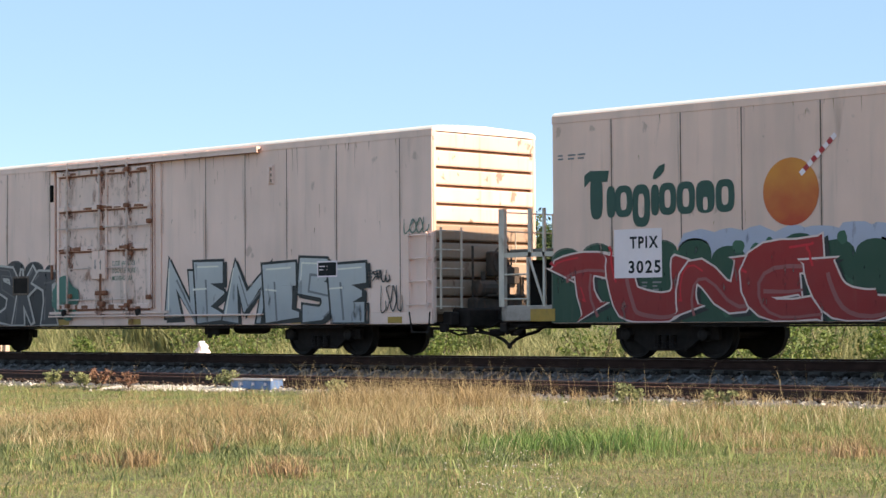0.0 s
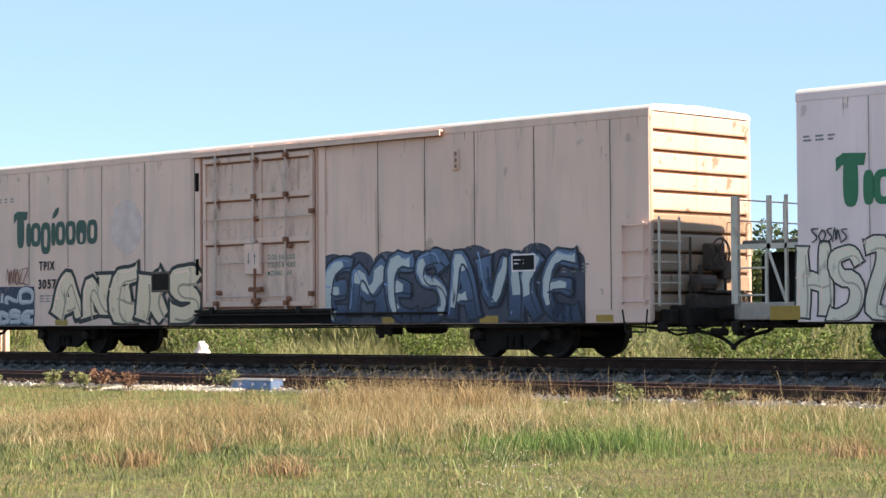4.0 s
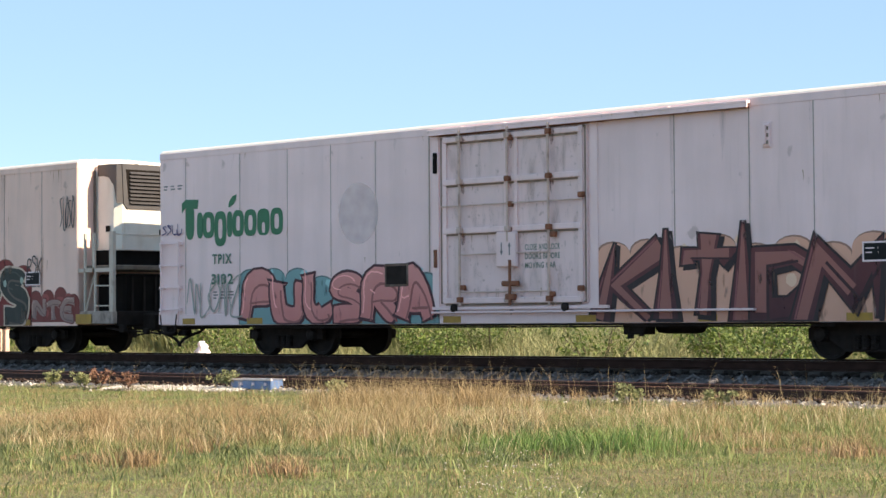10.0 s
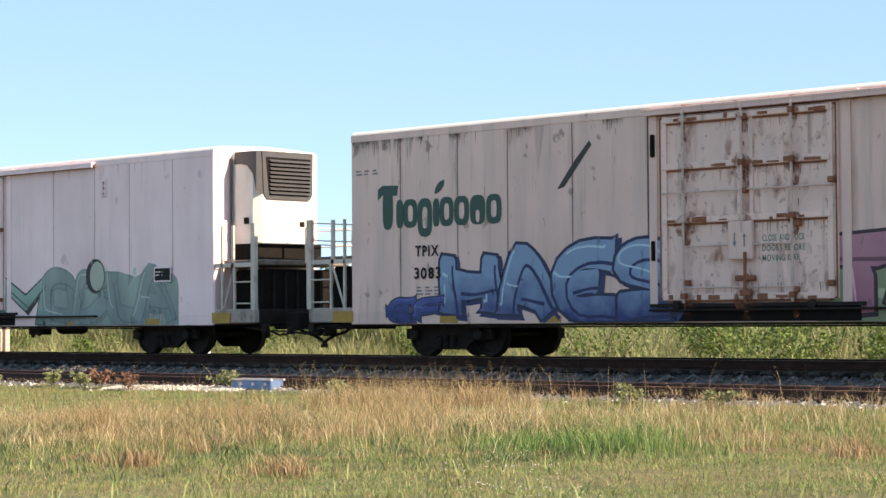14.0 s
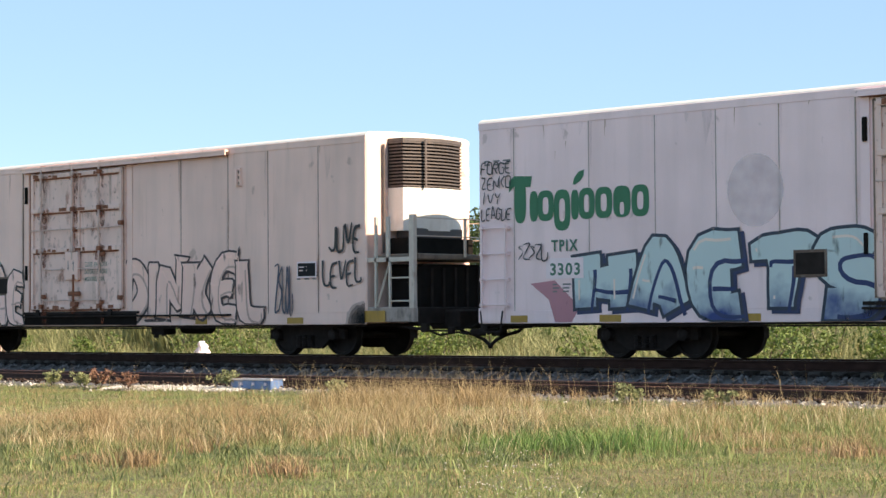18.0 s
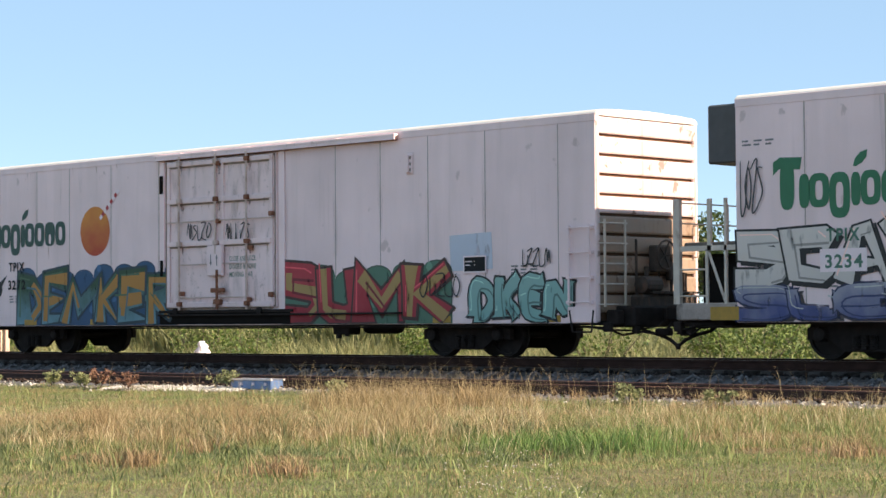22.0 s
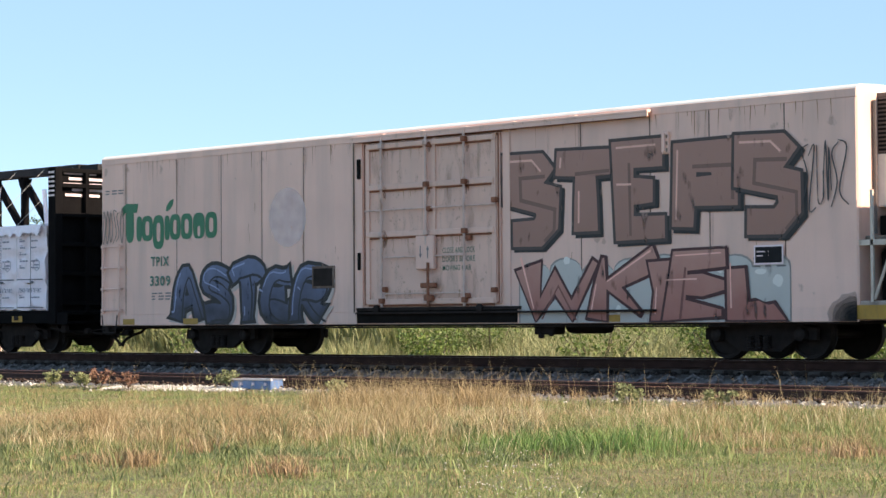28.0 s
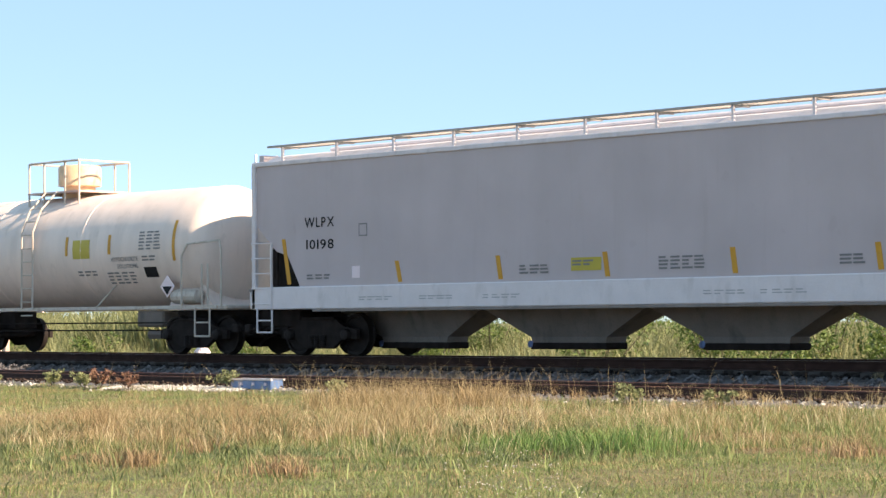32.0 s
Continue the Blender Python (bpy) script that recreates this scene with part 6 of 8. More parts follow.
    part("paint_patch", flat([(16.0, 2.15), (18.91, 2.1), (18.9, 4.33), (16.0, 4.33)], -0.0045), WHITE_PLATE, c, "repainted bright white panel")
    G(c, "UITOAIN", 12.57, 18.9, 1.4, 2.14, (0.62, 0.4, 0.34), (0.66, 0.44, 0.38), INK, (0.42, 0.38, 0.3), INK, 17, cloud_top=0.02, gap=0.06, wild=0.6, weight=1.2, puff=0.4)
    low = part("graffiti", flat([(12.48, 0.68), (19.4, 0.68), (19.7, 1.1), (19.3, 1.42), (12.6, 1.42)], -0.0255), solid((0.5, 0.19, 0.19)), c, "red sprayed band with dark spots")
    rnd = random.Random(6)
    spots = Shape()
    for k in range(190):
        b = blob(12.62 + (k % 38) * 0.178 + rnd.uniform(-0.05, 0.05), 0.76 + (k // 38) * 0.145 + rnd.uniform(-0.04, 0.04), rnd.uniform(0.03, 0.055), rnd.uniform(0.03, 0.06), 9, 0.12, rnd, -0.027 - 0.00001 * k)
        spots.add(b.v, b.f)
    part("paint_splatter", spots, solid((0.3, 0.06, 0.07)), low)
    G(c, "MA", 16.32, 18.2, 3.72, 4.33, (0.1, 0.095, 0.1), (0.13, 0.12, 0.13), (0.1, 0.09, 0.09), None, None, 18, wild=0.5)
    for k, q in enumerate(((17.67, 18.77, 2.4, 3.2), (19.3, 19.7, 1.46, 2.0), (0.12, 0.74, 2.51, 3.2), (19.76, 20.2, 0.97, 1.31), (0.5, 1.7, 0.75, 1.45))):
        tag(c, *q, GRAPHITE, 5, 50 + k)
    c = refrigerator_car(-143.38, TAUPE, "3106", "dusty taupe box car with teal and lavender graffiti", 6, "right", "new", GREEN_NEW, True, True, "small")
    G(c, "GTU", 1.25, 2.7, 0.75, 1.6, (0.2, 0.03, 0.03), (0.2, 0.03, 0.03), (0.22, 0.035, 0.035), None, None, 19)
    rnd = random.Random(9)
    sp = Shape()
    for k in range(60):
        b = blob(rnd.gauss(3.0, 1.6), rnd.uniform(0.8, 2.25), rnd.uniform(0.03, 0.12), rnd.uniform(0.03, 0.12), 9, 0.2, rnd, -0.005 - k * 0.00001)
        sp.add(b.v, b.f)
    part("paint_splatter", sp, solid((0.26, 0.06, 0.06)), c, "splattered red paint")
    G(c, "BLERE", 3.65, 8.6, 0.67, 2.05, (0.05, 0.16, 0.15), (0.1, 0.24, 0.22), (0.035, 0.05, 0.05), (0.24, 0.07, 0.07), None, 20, (0.33, 0.4, 0.37), cloud_top=0.0, wild=1.3, weight=1.1)
    G(c, "TOERJ", 12.78, 18.6, 0.67, 1.98, (0.2, 0.2, 0.36), (0.26, 0.31, 0.44), INK, (0.2, 0.27, 0.22), None, 21, (0.28, 0.2, 0.34), cloud_top=-0.05, gap=0.24, weight=1.2)
    G(c, "GTU", 18.89, 20.2, 0.68, 1.2, (0.33, 0.33, 0.28), (0.36, 0.36, 0.3), (0.03, 0.07, 0.05), None, None, 22)
    scrawl(c, "JUREL", 19.25, 20.0, 1.7, 1.98, INK, 0.04, 60)
    c = refrigerator_car(-166.72, WHITE, "3182", "white box car with pink and maroon graffiti", 7, "right", "new", GREEN_OLD, hatch=True, disc=True)
    G(c, "PULSRA", 2.82, 8.5, 0.67, 1.78, (0.6, 0.26, 0.26), (0.63, 0.32, 0.32), (0.1, 0.025, 0.04), (0.2, 0.36, 0.4), None, 23, cloud_top=0.0, gap=0.16, weight=1.15)
    G(c, "KITICM", 12.74, 18.65, 0.67, 2.15, (0.09, 0.02, 0.035), (0.2, 0.06, 0.07), (0.03, 0.012, 0.018), (0.6, 0.38, 0.32), (0.03, 0.012, 0.02), 24, (0.36, 0.17, 0.16), cloud_top=-0.05, wild=1.6, weight=0.8, puff=0.3)
    tag(c, 0.1, 0.8, 2.66, 2.89, (0.06, 0.05, 0.2), 4, 61)
    tag(c, 1.02, 2.8, 0.85, 1.7, (0.33, 0.35, 0.34), 5, 62, 0.05)
    c = refrigerator_car(-190.07, CREAM, "3130", "cream box car with dark green block graffiti", 8, "right", "new", GREEN_NEW, True, True, "big")
    rust_runs(c, 150, 150, (0.41, 0.26, 0.18), 1.6)
    G(c, "GANAS", 2.3, 9.1, 0.67, 2.2, (0.015, 0.032, 0.028), (0.022, 0.045, 0.04), (0.5, 0.43, 0.38), (0.28, 0.035, 0.03), None, 25, cloud_top=-0.05, gap=0.1, wild=0.6, weight=1.12, puff=0.3)
    G(c, "CHEPS", 12.62, 18.3, 0.67, 2.15, (0.012, 0.022, 0.02), (0.02, 0.035, 0.03), (0.5, 0.42, 0.37), (0.26, 0.03, 0.028), None, 26, cloud_top=0.1, gap=0.1, wild=0.7, weight=1.12, puff=0.3, dots=(0.3, 0.4, 0.38))
    G(c, "NTE", 18.5, 20.2, 0.75, 1.4, (0.3, 0.22, 0.22), (0.4, 0.28, 0.26), (0.24, 0.05, 0.045), (0.26, 0.06, 0.055), None, 27, cloud_top=0.1)
    scrawl(c, "PSK", 18.3, 18.9, 1.9, 2.28, INK, 0.035, 63)
    scrawl(c, "MGD", 12.72, 13.3, 2.2, 2.4, INK, 0.035, 64)
    scrawl(c, "NANA", 8.55, 9.1, 2.05, 2.22, INK, 0.03, 65, -0.1)
    scrawl(c, "SOBE", 11.9, 12.3, 1.85, 2.02, INK, 0.03, 66, -0.06)
    tag(c, 19.62, 20.2, 2.96, 3.7, GRAPHITE, 5, 64)
    splat("graffiti", ([(blob(1.3, 0.9, 0.35, 0.25, 14, y=-0.006), 0), (blob(1.4, 1.25, 0.24, 0.26, 14, y=-0.0064), 0), (blob(1.5, 1.65, 0.2, 0.26, 14, y=-0.0068), 0), (blob(1.85, 1.2, 0.25, 0.2, 14, y=-0.0072), 1), (blob(1.0, 1.1, 0.25, 0.22, 14, y=-0.0072), 1)]), [solid((0.33, 0.38, 0.25)), solid((0.3, 0.12, 0.09))], c, "pale green and brown painted blobs")
    c = refrigerator_car(-212.17, STAINED, "3083", "stained box car with blue and pink graffiti", 9, "left", None, GREEN_NEW, dark_sill=True, rusty_door=True)
    rust_runs(c, 120, 120, (0.30, 0.21, 0.17), 1.6)
    G(c, "HAES", 2.6, 8.3, 0.67, 2.2, (0.035, 0.06, 0.25), (0.24, 0.35, 0.52), (0.02, 0.03, 0.1), None, (0.035, 0.05, 0.19), 28, gap=0.16, weight=1.18, turn=0.6, wild=0.9)
    G(c, "EF", 1.08, 2.6, 0.67, 1.3, (0.035, 0.06, 0.25), (0.1, 0.15, 0.4), (0.02, 0.03, 0.1), None, None, 29)
    G(c, "TOKEN", 11.3, 18.6, 0.67, 2.2, (0.36, 0.17, 0.24), (0.47, 0.27, 0.34), (0.06, 0.025, 0.05), (0.24, 0.3, 0.2), None, 30, cloud_top=-0.12, gap=0.24, wild=1.25, weight=1.15)
    splat("graffiti", ([(blob(19.58, 3.25, 0.46, 0.78, 22, 0.08, random.Random(3), -0.006), 0)] + [(flat([(19.3 + 0.09 * k, 3.75 - 0.3 * k), (19.75 + 0.05 * k, 3.85 - 0.3 * k), (19.8, 3.78 - 0.3 * k), (19.4 + 0.08 * k, 3.66 - 0.3 * k)], -0.0072), 1) for k in range(4)]), [solid(INK), solid((0.4, 0.37, 0.36))], c, "black sprayed shape with pale slashes")
    splat("graffiti", ([(blob(18.8, 1.35, 0.36, 0.38, 18, 0.06, random.Random(3), -0.006), 0), (blob(18.8, 1.35, 0.24, 0.26, 18, 0.06, random.Random(3), -0.0066), 1)]), [solid((0.12, 0.2, 0.13)), solid((0.3, 0.38, 0.27))], c, "green sprayed ring")
    scrawl(c, "DEBUT", 18.58, 19.9, 2.08, 2.34, INK, 0.035, 65)
    rnd = random.Random(71)
    for k, (u, w, n) in enumerate(((0.06, 0.75, 7), (0.85, 0.3, 3), (1.25, 0.55, 5), (1.85, 0.2, 2), (2.75, 0.5, 4), (4.35, 0.6, 5), (6.6, 0.5, 4))):
        runs, m = Shape(), n * 7
        for i in range(m):
            a, b = u + w * (i + rnd.uniform(-0.4, 0.4)) / m, w / m * rnd.uniform(0.25, 0.6)
            h = rnd.uniform(0.04, 0.6) * rnd.random() * (1.0 if k < 3 else 0.55) + 0.05
            runs.add([(a - b, -0.0052, 4.33), (a + b, -0.0052, 4.33), (a + b * 0.5, -0.0052, 4.33 - h * 0.7), (a, -0.0052, 4.33 - h)], [(0, 1, 2, 3)])
        part("soot_stain", runs, SOOT_WASH, c, "dark runny stain below the roof")
    part("scrape_mark", flat([(5.5, 3.12), (5.68, 3.16), (6.34, 3.9), (6.28, 3.98), (5.9, 3.6)], -0.0052), solid((0.05, 0.045, 0.045)), c)
    c = refrigerator_car(-236.77, WHITE, "3113", "clean white box car with pale blue and teal graffiti", 10, "right", "new", GREEN_NEW, True, True)
    G(c, "NATEV", 3.4, 9.2, 0.67, 1.88, (0.2, 0.33, 0.52), (0.36, 0.44, 0.5), (0.06, 0.09, 0.14), None, INK, 31, (0.5, 0.55, 0.58), gap=0.16, weight=1.1, dots=(0.05, 0.08, 0.2))
    G(c, "ODLA", 14.0, 18.9, 0.67, 1.95, (0.3, 0.4, 0.42), (0.36, 0.44, 0.44), (0.27, 0.35, 0.36), (0.34, 0.44, 0.43), None, 32, cloud_top=-0.1, wild=1.0, fade=0.45)
    splat("graffiti", ([(blob(16.05, 1.8, 0.36, 0.4, 20, y=-0.02), 0), (blob(16.12, 1.8, 0.27, 0.34, 20, y=-0.021), 1)]), [solid(INK), solid((0.36, 0.42, 0.38))], c, "black sprayed ring")
    G(c, "M", 12.35, 14.1, 0.75, 2.0, (0.16, 0.3, 0.28), (0.36, 0.5, 0.47), INK, None, INK, 67, wild=1.2, weight=0.8)
    splat("graffiti", ([(blob(2.3, 1.35, 0.3, 0.33, 16, 0.1, random.Random(3), -0.006), 0), (blob(2.3, 0.85, 0.25, 0.2, 16, 0.1, random.Random(4), -0.0064), 0), (flat([(1.5, 1.4), (1.7, 1.72), (2.05, 1.75), (2.2, 1.5)], -0.0068), 1)]), [solid((0.42, 0.3, 0.27)), solid((0.3, 0.36, 0.45))], c, "plain painted shapes")
    tag(c, 10.91, 11.5, 1.46, 1.75, INK, 3, 68, 0.04)
    c = refrigerator_car(-260.18, WHITE, "3303", "white box car with cyan block graffiti and rust runs", 11, "right", "old", GREEN_OLD, dark_sill=True, plate="small", hatch=True, disc=True, rusty_door=True)
    G(c, "HAETS", 2.42, 8.9, 0.67, 2.2, (0.04, 0.08, 0.3), (0.5, 0.62, 0.66), (0.04, 0.06, 0.1), None, (0.04, 0.06, 0.16), 33, None, gap=0.12, wild=0.7, weight=1.3, turn=0.4)
    G(c, "WLIWLKE", 12.62, 19.0, 0.7, 1.95, (0.14, 0.1, 0.12), (0.34, 0.33, 0.36), INK, (0.2, 0.24, 0.28), None, 34, cloud_top=-0.1, wild=1.5, fade=0.3)
    part("graffiti", flat([(1.3, 1.4), (1.9, 1.45), (2.5, 0.95), (2.3, 0.68), (1.9, 0.68), (1.75, 1.1)], -0.0052), solid((0.48, 0.26, 0.31)), c, "pink sprayed smear")
    for k, word in enumerate(("LEAGUE", "IVY", "ZENKO", "FORGE")):
        scrawl(c, word, 0.08, 0.86 if k != 1 else 0.6, 2.62 + k * 0.29, 2.84 + k * 0.29, GRAPHITE, 0.026, 70 + k)
    tag(c, 1.01, 1.74, 1.84, 2.14, GRAPHITE, 5, 75)
    c = refrigerator_car(-283.56, CREAM, "3349", "cream box car with white outlined bubble graffiti", 12, "right", "old", GREEN_OLD, dark_sill=True, hatch=True, disc=True, rusty_door=True)
    G(c, "RECKDLAE", 3.09, 8.5, 0.67, 2.05, (0.86, 0.65, 0.62), (0.88, 0.67, 0.63), INK, None, None, 35, gap=0.2, puff=0.45, weight=1.2, wild=1.1)
    splat("graffiti", ([(blob(u, z, a, b, 16, 0.1, random.Random(k), -0.0046 - 0.0002 * (k % 2)), 0) for k, (u, z, a, b) in enumerate(((4.9, 2.0, 0.3, 0.2), (7.3, 2.0, 0.25, 0.28), (6.0, 1.6, 0.2, 0.3), (2.75, 1.1, 0.3, 0.35)))]), solid((0.3, 0.4, 0.38), 0.4), c, "faded teal sprayed puffs")
    G(c, "DINKEL", 12.31, 17.15, 0.67, 2.25, (0.85, 0.64, 0.6), (0.86, 0.65, 0.61), (0.085, 0.06, 0.068), None, None, 36, gap=0.2, fade=0.12, weight=1.2, puff=0.3, wild=0.85)
    for k, q in enumerate(((17.55, 18.1, 0.9, 1.88), (1.2, 2.6, 0.9, 1.4))):
        tag(c, *q, GRAPHITE if k else (0.08, 0.09, 0.14), 5, 80 + k, 0.05 if k < 3 else 0.03)
    scrawl(c, "JUVE", 19.2, 20.15, 2.14, 2.66, INK, 0.06, 81)
    scrawl(c, "LEVEL", 19.0, 20.2, 1.46, 1.95, GRAPHITE, 0.05, 82)
    c = refrigerator_car(-305.66, WHITE, "3234", "white box car with black, purple and green graffiti", 13, "left", "box", GREEN_OLD, dark_sill=True, plate="small", hatch=True)
    G(c, "SCAVAE", 0.05, 6.1, 1.28, 2.3, (0.55, 0.53, 0.53), (0.62, 0.6, 0.6), INK, None, INK, 37, gap=0.12, weight=0.9, wild=1.3)
    G(c, "SLEEKOS", 0.02, 7.4, 0.67, 1.4, (0.12, 0.15, 0.36), (0.4, 0.42, 0.5), (0.04, 0.05, 0.14), None, INK, 38, gap=0.14, fade=0.3)
    G(c, "DBYMEN", 12.1, 18.6, 0.67, 1.95, (0.006, 0.012, 0.008), (0.02, 0.04, 0.34), (0.1, 0.26, 0.03), (0.07, 0.035, 0.17), INK, 39, cloud_top=0.3, gap=0.14, wild=1.1, weight=0.95, puff=0.35, turn=0.7)
    G(c, "FEE", 18.48, 19.5, 0.73, 1.5, (0.4, 0.5, 0.42), (0.45, 0.55, 0.5), (0.06, 0.16, 0.2), (0.08, 0.22, 0.27), None, 40, cloud_top=0.0)
    scrawl(c, "GTU GTU", 9.14, 10.5, 0.7, 0.84, INK, 0.028, 41)
    tag(c, 18.57, 19.6, 2.22, 3.26, INK, 5, 85, 0.05)
    tag(c, 6.27, 7.4, 1.82, 2.09, GRAPHITE, 6, 86)
    tag(c, 0.1, 0.6, 2.5, 3.4, GRAPHITE, 4, 87)
    splat("graffiti", ([(blob(13.3, 3.02, 0.62, 0.28, 18, 0.12, random.Random(5), -0.0045), 1), (flat([(13.0, 2.66), (13.62, 2.66), (13.6, 2.95), (13.78, 3.48), (13.5, 3.2), (13.32, 3.68), (13.14, 3.2), (12.86, 3.48), (13.04, 2.95)], -0.006), 0)]), [solid((0.07, 0.09, 0.09)), solid((0.5, 0.3, 0.3))], c, "dark crown shape on a pink haze")
    part("paint_patch", flat([(5.95, 0.95), (7.5, 0.95), (7.5, 4.3), (5.95, 4.3)], -0.0042), solid((0.78, 0.6, 0.61), 0.5), c, "greyish repainted panel")
    c = refrigerator_car(-329.03, WHITE, "3272", "white box car with teal, red and mint graffiti", 14, "left", None, GREEN_NEW, True, True)
    splat("graffiti", ([(blob(0.75, 1.55, 0.8, 0.36, 20, y=-0.006), 0), (flat([(0.0, 0.68), (0.2, 1.35), (0.8, 1.2), (1.4, 1.5), (1.1, 0.68)], -0.0066), 1), (flat([(0.5, 1.2), (1.75, 1.9), (1.2, 1.2)], -0.0072), 0)]), [solid(INK), solid((0.55, 0.54, 0.55))], c, "black and white painted shapes")
    G(c, "DEMKER", 2.3, 8.1, 0.67, 1.95, (0.16, 0.32, 0.4), (0.02, 0.1, 0.045), (0.02, 0.06, 0.09), (0.03, 0.11, 0.24), None, 42, (0.45, 0.24, 0.09), cloud_top=0.1, gap=0.16, wild=1.3, weight=1.0, turn=0.8)
    G(c, "SUMK", 11.84, 16.5, 0.67, 1.92, (0.4, 0.03, 0.06), (0.5, 0.08, 0.1), (0.08, 0.04, 0.035), (0.1, 0.22, 0.17), None, 43, (0.4, 0.28, 0.14), cloud_top=-0.05, wild=1.2, weight=1.05, turn=0.8)
    G(c, "DKEN", 17.18, 19.7, 0.67, 1.66, (0.22, 0.42, 0.42), (0.27, 0.45, 0.45), INK, None, None, 44, gap=0.16, weight=1.1)
    part("paint_patch", flat([(16.63, 1.67), (17.73, 1.7), (17.7, 2.4), (16.6, 2.36)], -0.0045), solid((0.45, 0.5, 0.6)), c, "pale blue patch")
    for k, q in enumerate(((18.49, 19.2, 1.74, 2.05), (15.82, 16.9, 1.19, 1.63), (0.06, 0.55, 2.68, 3.6), (0.05, 0.96, 1.98, 2.67), (8.7, 9.5, 2.51, 2.88), (10.0, 10.79, 2.46, 2.84))):
        t = tag(c, *q, INK if k != 2 else (0.2, 0.02, 0.03), 5, 90 + k)
        if 8 < q[0] < 11:
            t.location.y = -0.03
    c = refrigerator_car(-352.39, BUFF, "3335", "buff box car with purple letters and faded maroon graffiti", 15, "left", None, GREEN_OLD, plate="small", disc=True, rusty_door=True)
    G(c, "GTU", 0.15, 2.05, 0.78, 1.62, (0.045, 0.05, 0.07), (0.06, 0.065, 0.09), (0.3, 0.3, 0.3), (0.19, 0.3, 0.11), INK, 45, cloud_top=0.2, wild=0.7, weight=1.0, gap=-0.05, puff=0.05)
    G(c, "DISEK", 2.95, 7.75, 0.67, 2.1, (0.3, 0.22, 0.34), (0.3, 0.18, 0.28), (0.022, 0.014, 0.03), (0.17, 0.28, 0.1), INK, 46, (0.4, 0.06, 0.16), cloud_top=-0.1, gap=0.1, wild=1.15, weight=1.0, puff=0.6, dots=(0.42, 0.05, 0.14))
    G(c, "LOMBI", 11.8, 14.7, 0.85, 2.05, (0.5, 0.46, 0.42), (0.52, 0.48, 0.44), (0.4, 0.41, 0.44), None, None, 47, fade=0.6)
    G(c, "AAMMK", 14.84, 20.1, 0.67, 2.0, (0.36, 0.2, 0.17), (0.24, 0.07, 0.06), (0.5, 0.38, 0.33), (0.48, 0.4, 0.35), None, 48, cloud_top=-0.15, fade=0.3, weight=1.2)
    scrawl(c, "GOBLA", 4.54, 5.7, 2.32, 2.6, GRAPHITE, 0.025, 97)
    t = tag(c, 8.73, 9.36, 1.49, 1.9, (0.35, 0.06, 0.05), 5, 98, 0.03)
    t.location.y = -0.03
    tag(c, 0.15, 1.4, 1.75, 2.15, GRAPHITE, 5, 99, 0.03)
    c = refrigerator_car(-377.19, CREAM, "3012", "cream box car with yellow-green and charcoal graffiti", 16, "right", "new", GREEN_NEW, dark_sill=True, hatch=True)
    rust_runs(c, 110, 110, (0.30, 0.20, 0.15), 1.6)
    G(c, "BUECK", 0.96, 7.3, 0.67, 2.0, (0.045, 0.06, 0.07), (0.05, 0.085, 0.09), (0.16, 0.26, 0.27), (0.45, 0.26, 0.24), (0.03, 0.04, 0.05), 49, cloud_top=-0.05, wild=1.35, weight=0.9)
    splat("graffiti", ([(blob(13.0 + k * 0.5, 1.72 + 0.12 * math.sin(k * 1.7), 0.3, 0.18, 16, 0.06, random.Random(k), -0.0045 - 0.0002 * (k % 2)), 0) for k in range(10)]), solid((0.15, 0.24, 0.42)), c, "blue sprayed puffs")
    G(c, "UNES", 12.54, 19.3, 0.67, 1.85, (0.42, 0.38, 0.12), (0.26, 0.34, 0.05), (0.12, 0.02, 0.045), None, (0.14, 0.02, 0.045), 50, gap=0.16, wild=1.1, weight=1.25, puff=0.35)
    part("paint_patch", flat([(12.3, 0.68), (16.2, 0.68), (16.3, 0.86), (15.6, 0.95), (12.4, 0.92)], -0.0053), solid((0.07, 0.2, 0.09), 0.2), c, "green sprayed band along the sill")
    tag(c, 19.4, 20.2, 2.37, 3.19, (0.33, 0.05, 0.07), 6, 101, 0.03)
    splat("graffiti", ([(blob(19.75, 1.2, 0.45, 0.4, 16, 0.25, random.Random(1), -0.0048), 0)]), solid((0.16, 0.26, 0.45)), c, "blue sprayed smear")
    part("paint_patch", flat([(4.1, 4.2), (4.75, 4.2), (4.75, 4.33), (4.1, 4.33)], -0.0075), solid((0.03, 0.03, 0.03)), c)
    part("scuffed_disc", blob(6.25, 2.85, 0.5, 0.62, 20, 0.06, random.Random(1), -0.0045), DISC, c, "scuffed grey disc")
    c = refrigerator_car(-400.47, BUFF, "3309", "buff box car with blue graffiti and large pink letters", 17, "right", "old", GREEN_OLD, dark_sill=True, hatch=True, disc=True)
    rust_runs(c, 90, 90, (0.36, 0.22, 0.15), 1.6)
    G(c, "ASTER", 2.6, 7.6, 0.67, 2.0, (0.02, 0.025, 0.05), (0.17, 0.22, 0.36), INK, None, (0.45, 0.42, 0.42), 51, gap=0.18, weight=1.0, puff=1.0, wild=1.1)
    G(c, "STEPS", 12.5, 19.2, 2.12, 3.85, (0.38, 0.24, 0.21), (0.42, 0.27, 0.24), (0.085, 0.07, 0.07), None, INK, 52, gap=0.05, wild=0.6)
    G(c, "WKIEL", 13.0, 18.8, 0.67, 1.95, (0.42, 0.2, 0.18), (0.5, 0.31, 0.28), (0.09, 0.03, 0.035), (0.45, 0.47, 0.48), None, 53, cloud_top=-0.15, wild=1.4)
    tag(c, 19.19, 20.1, 2.55, 3.65, GRAPHITE, 6, 103, 0.03)
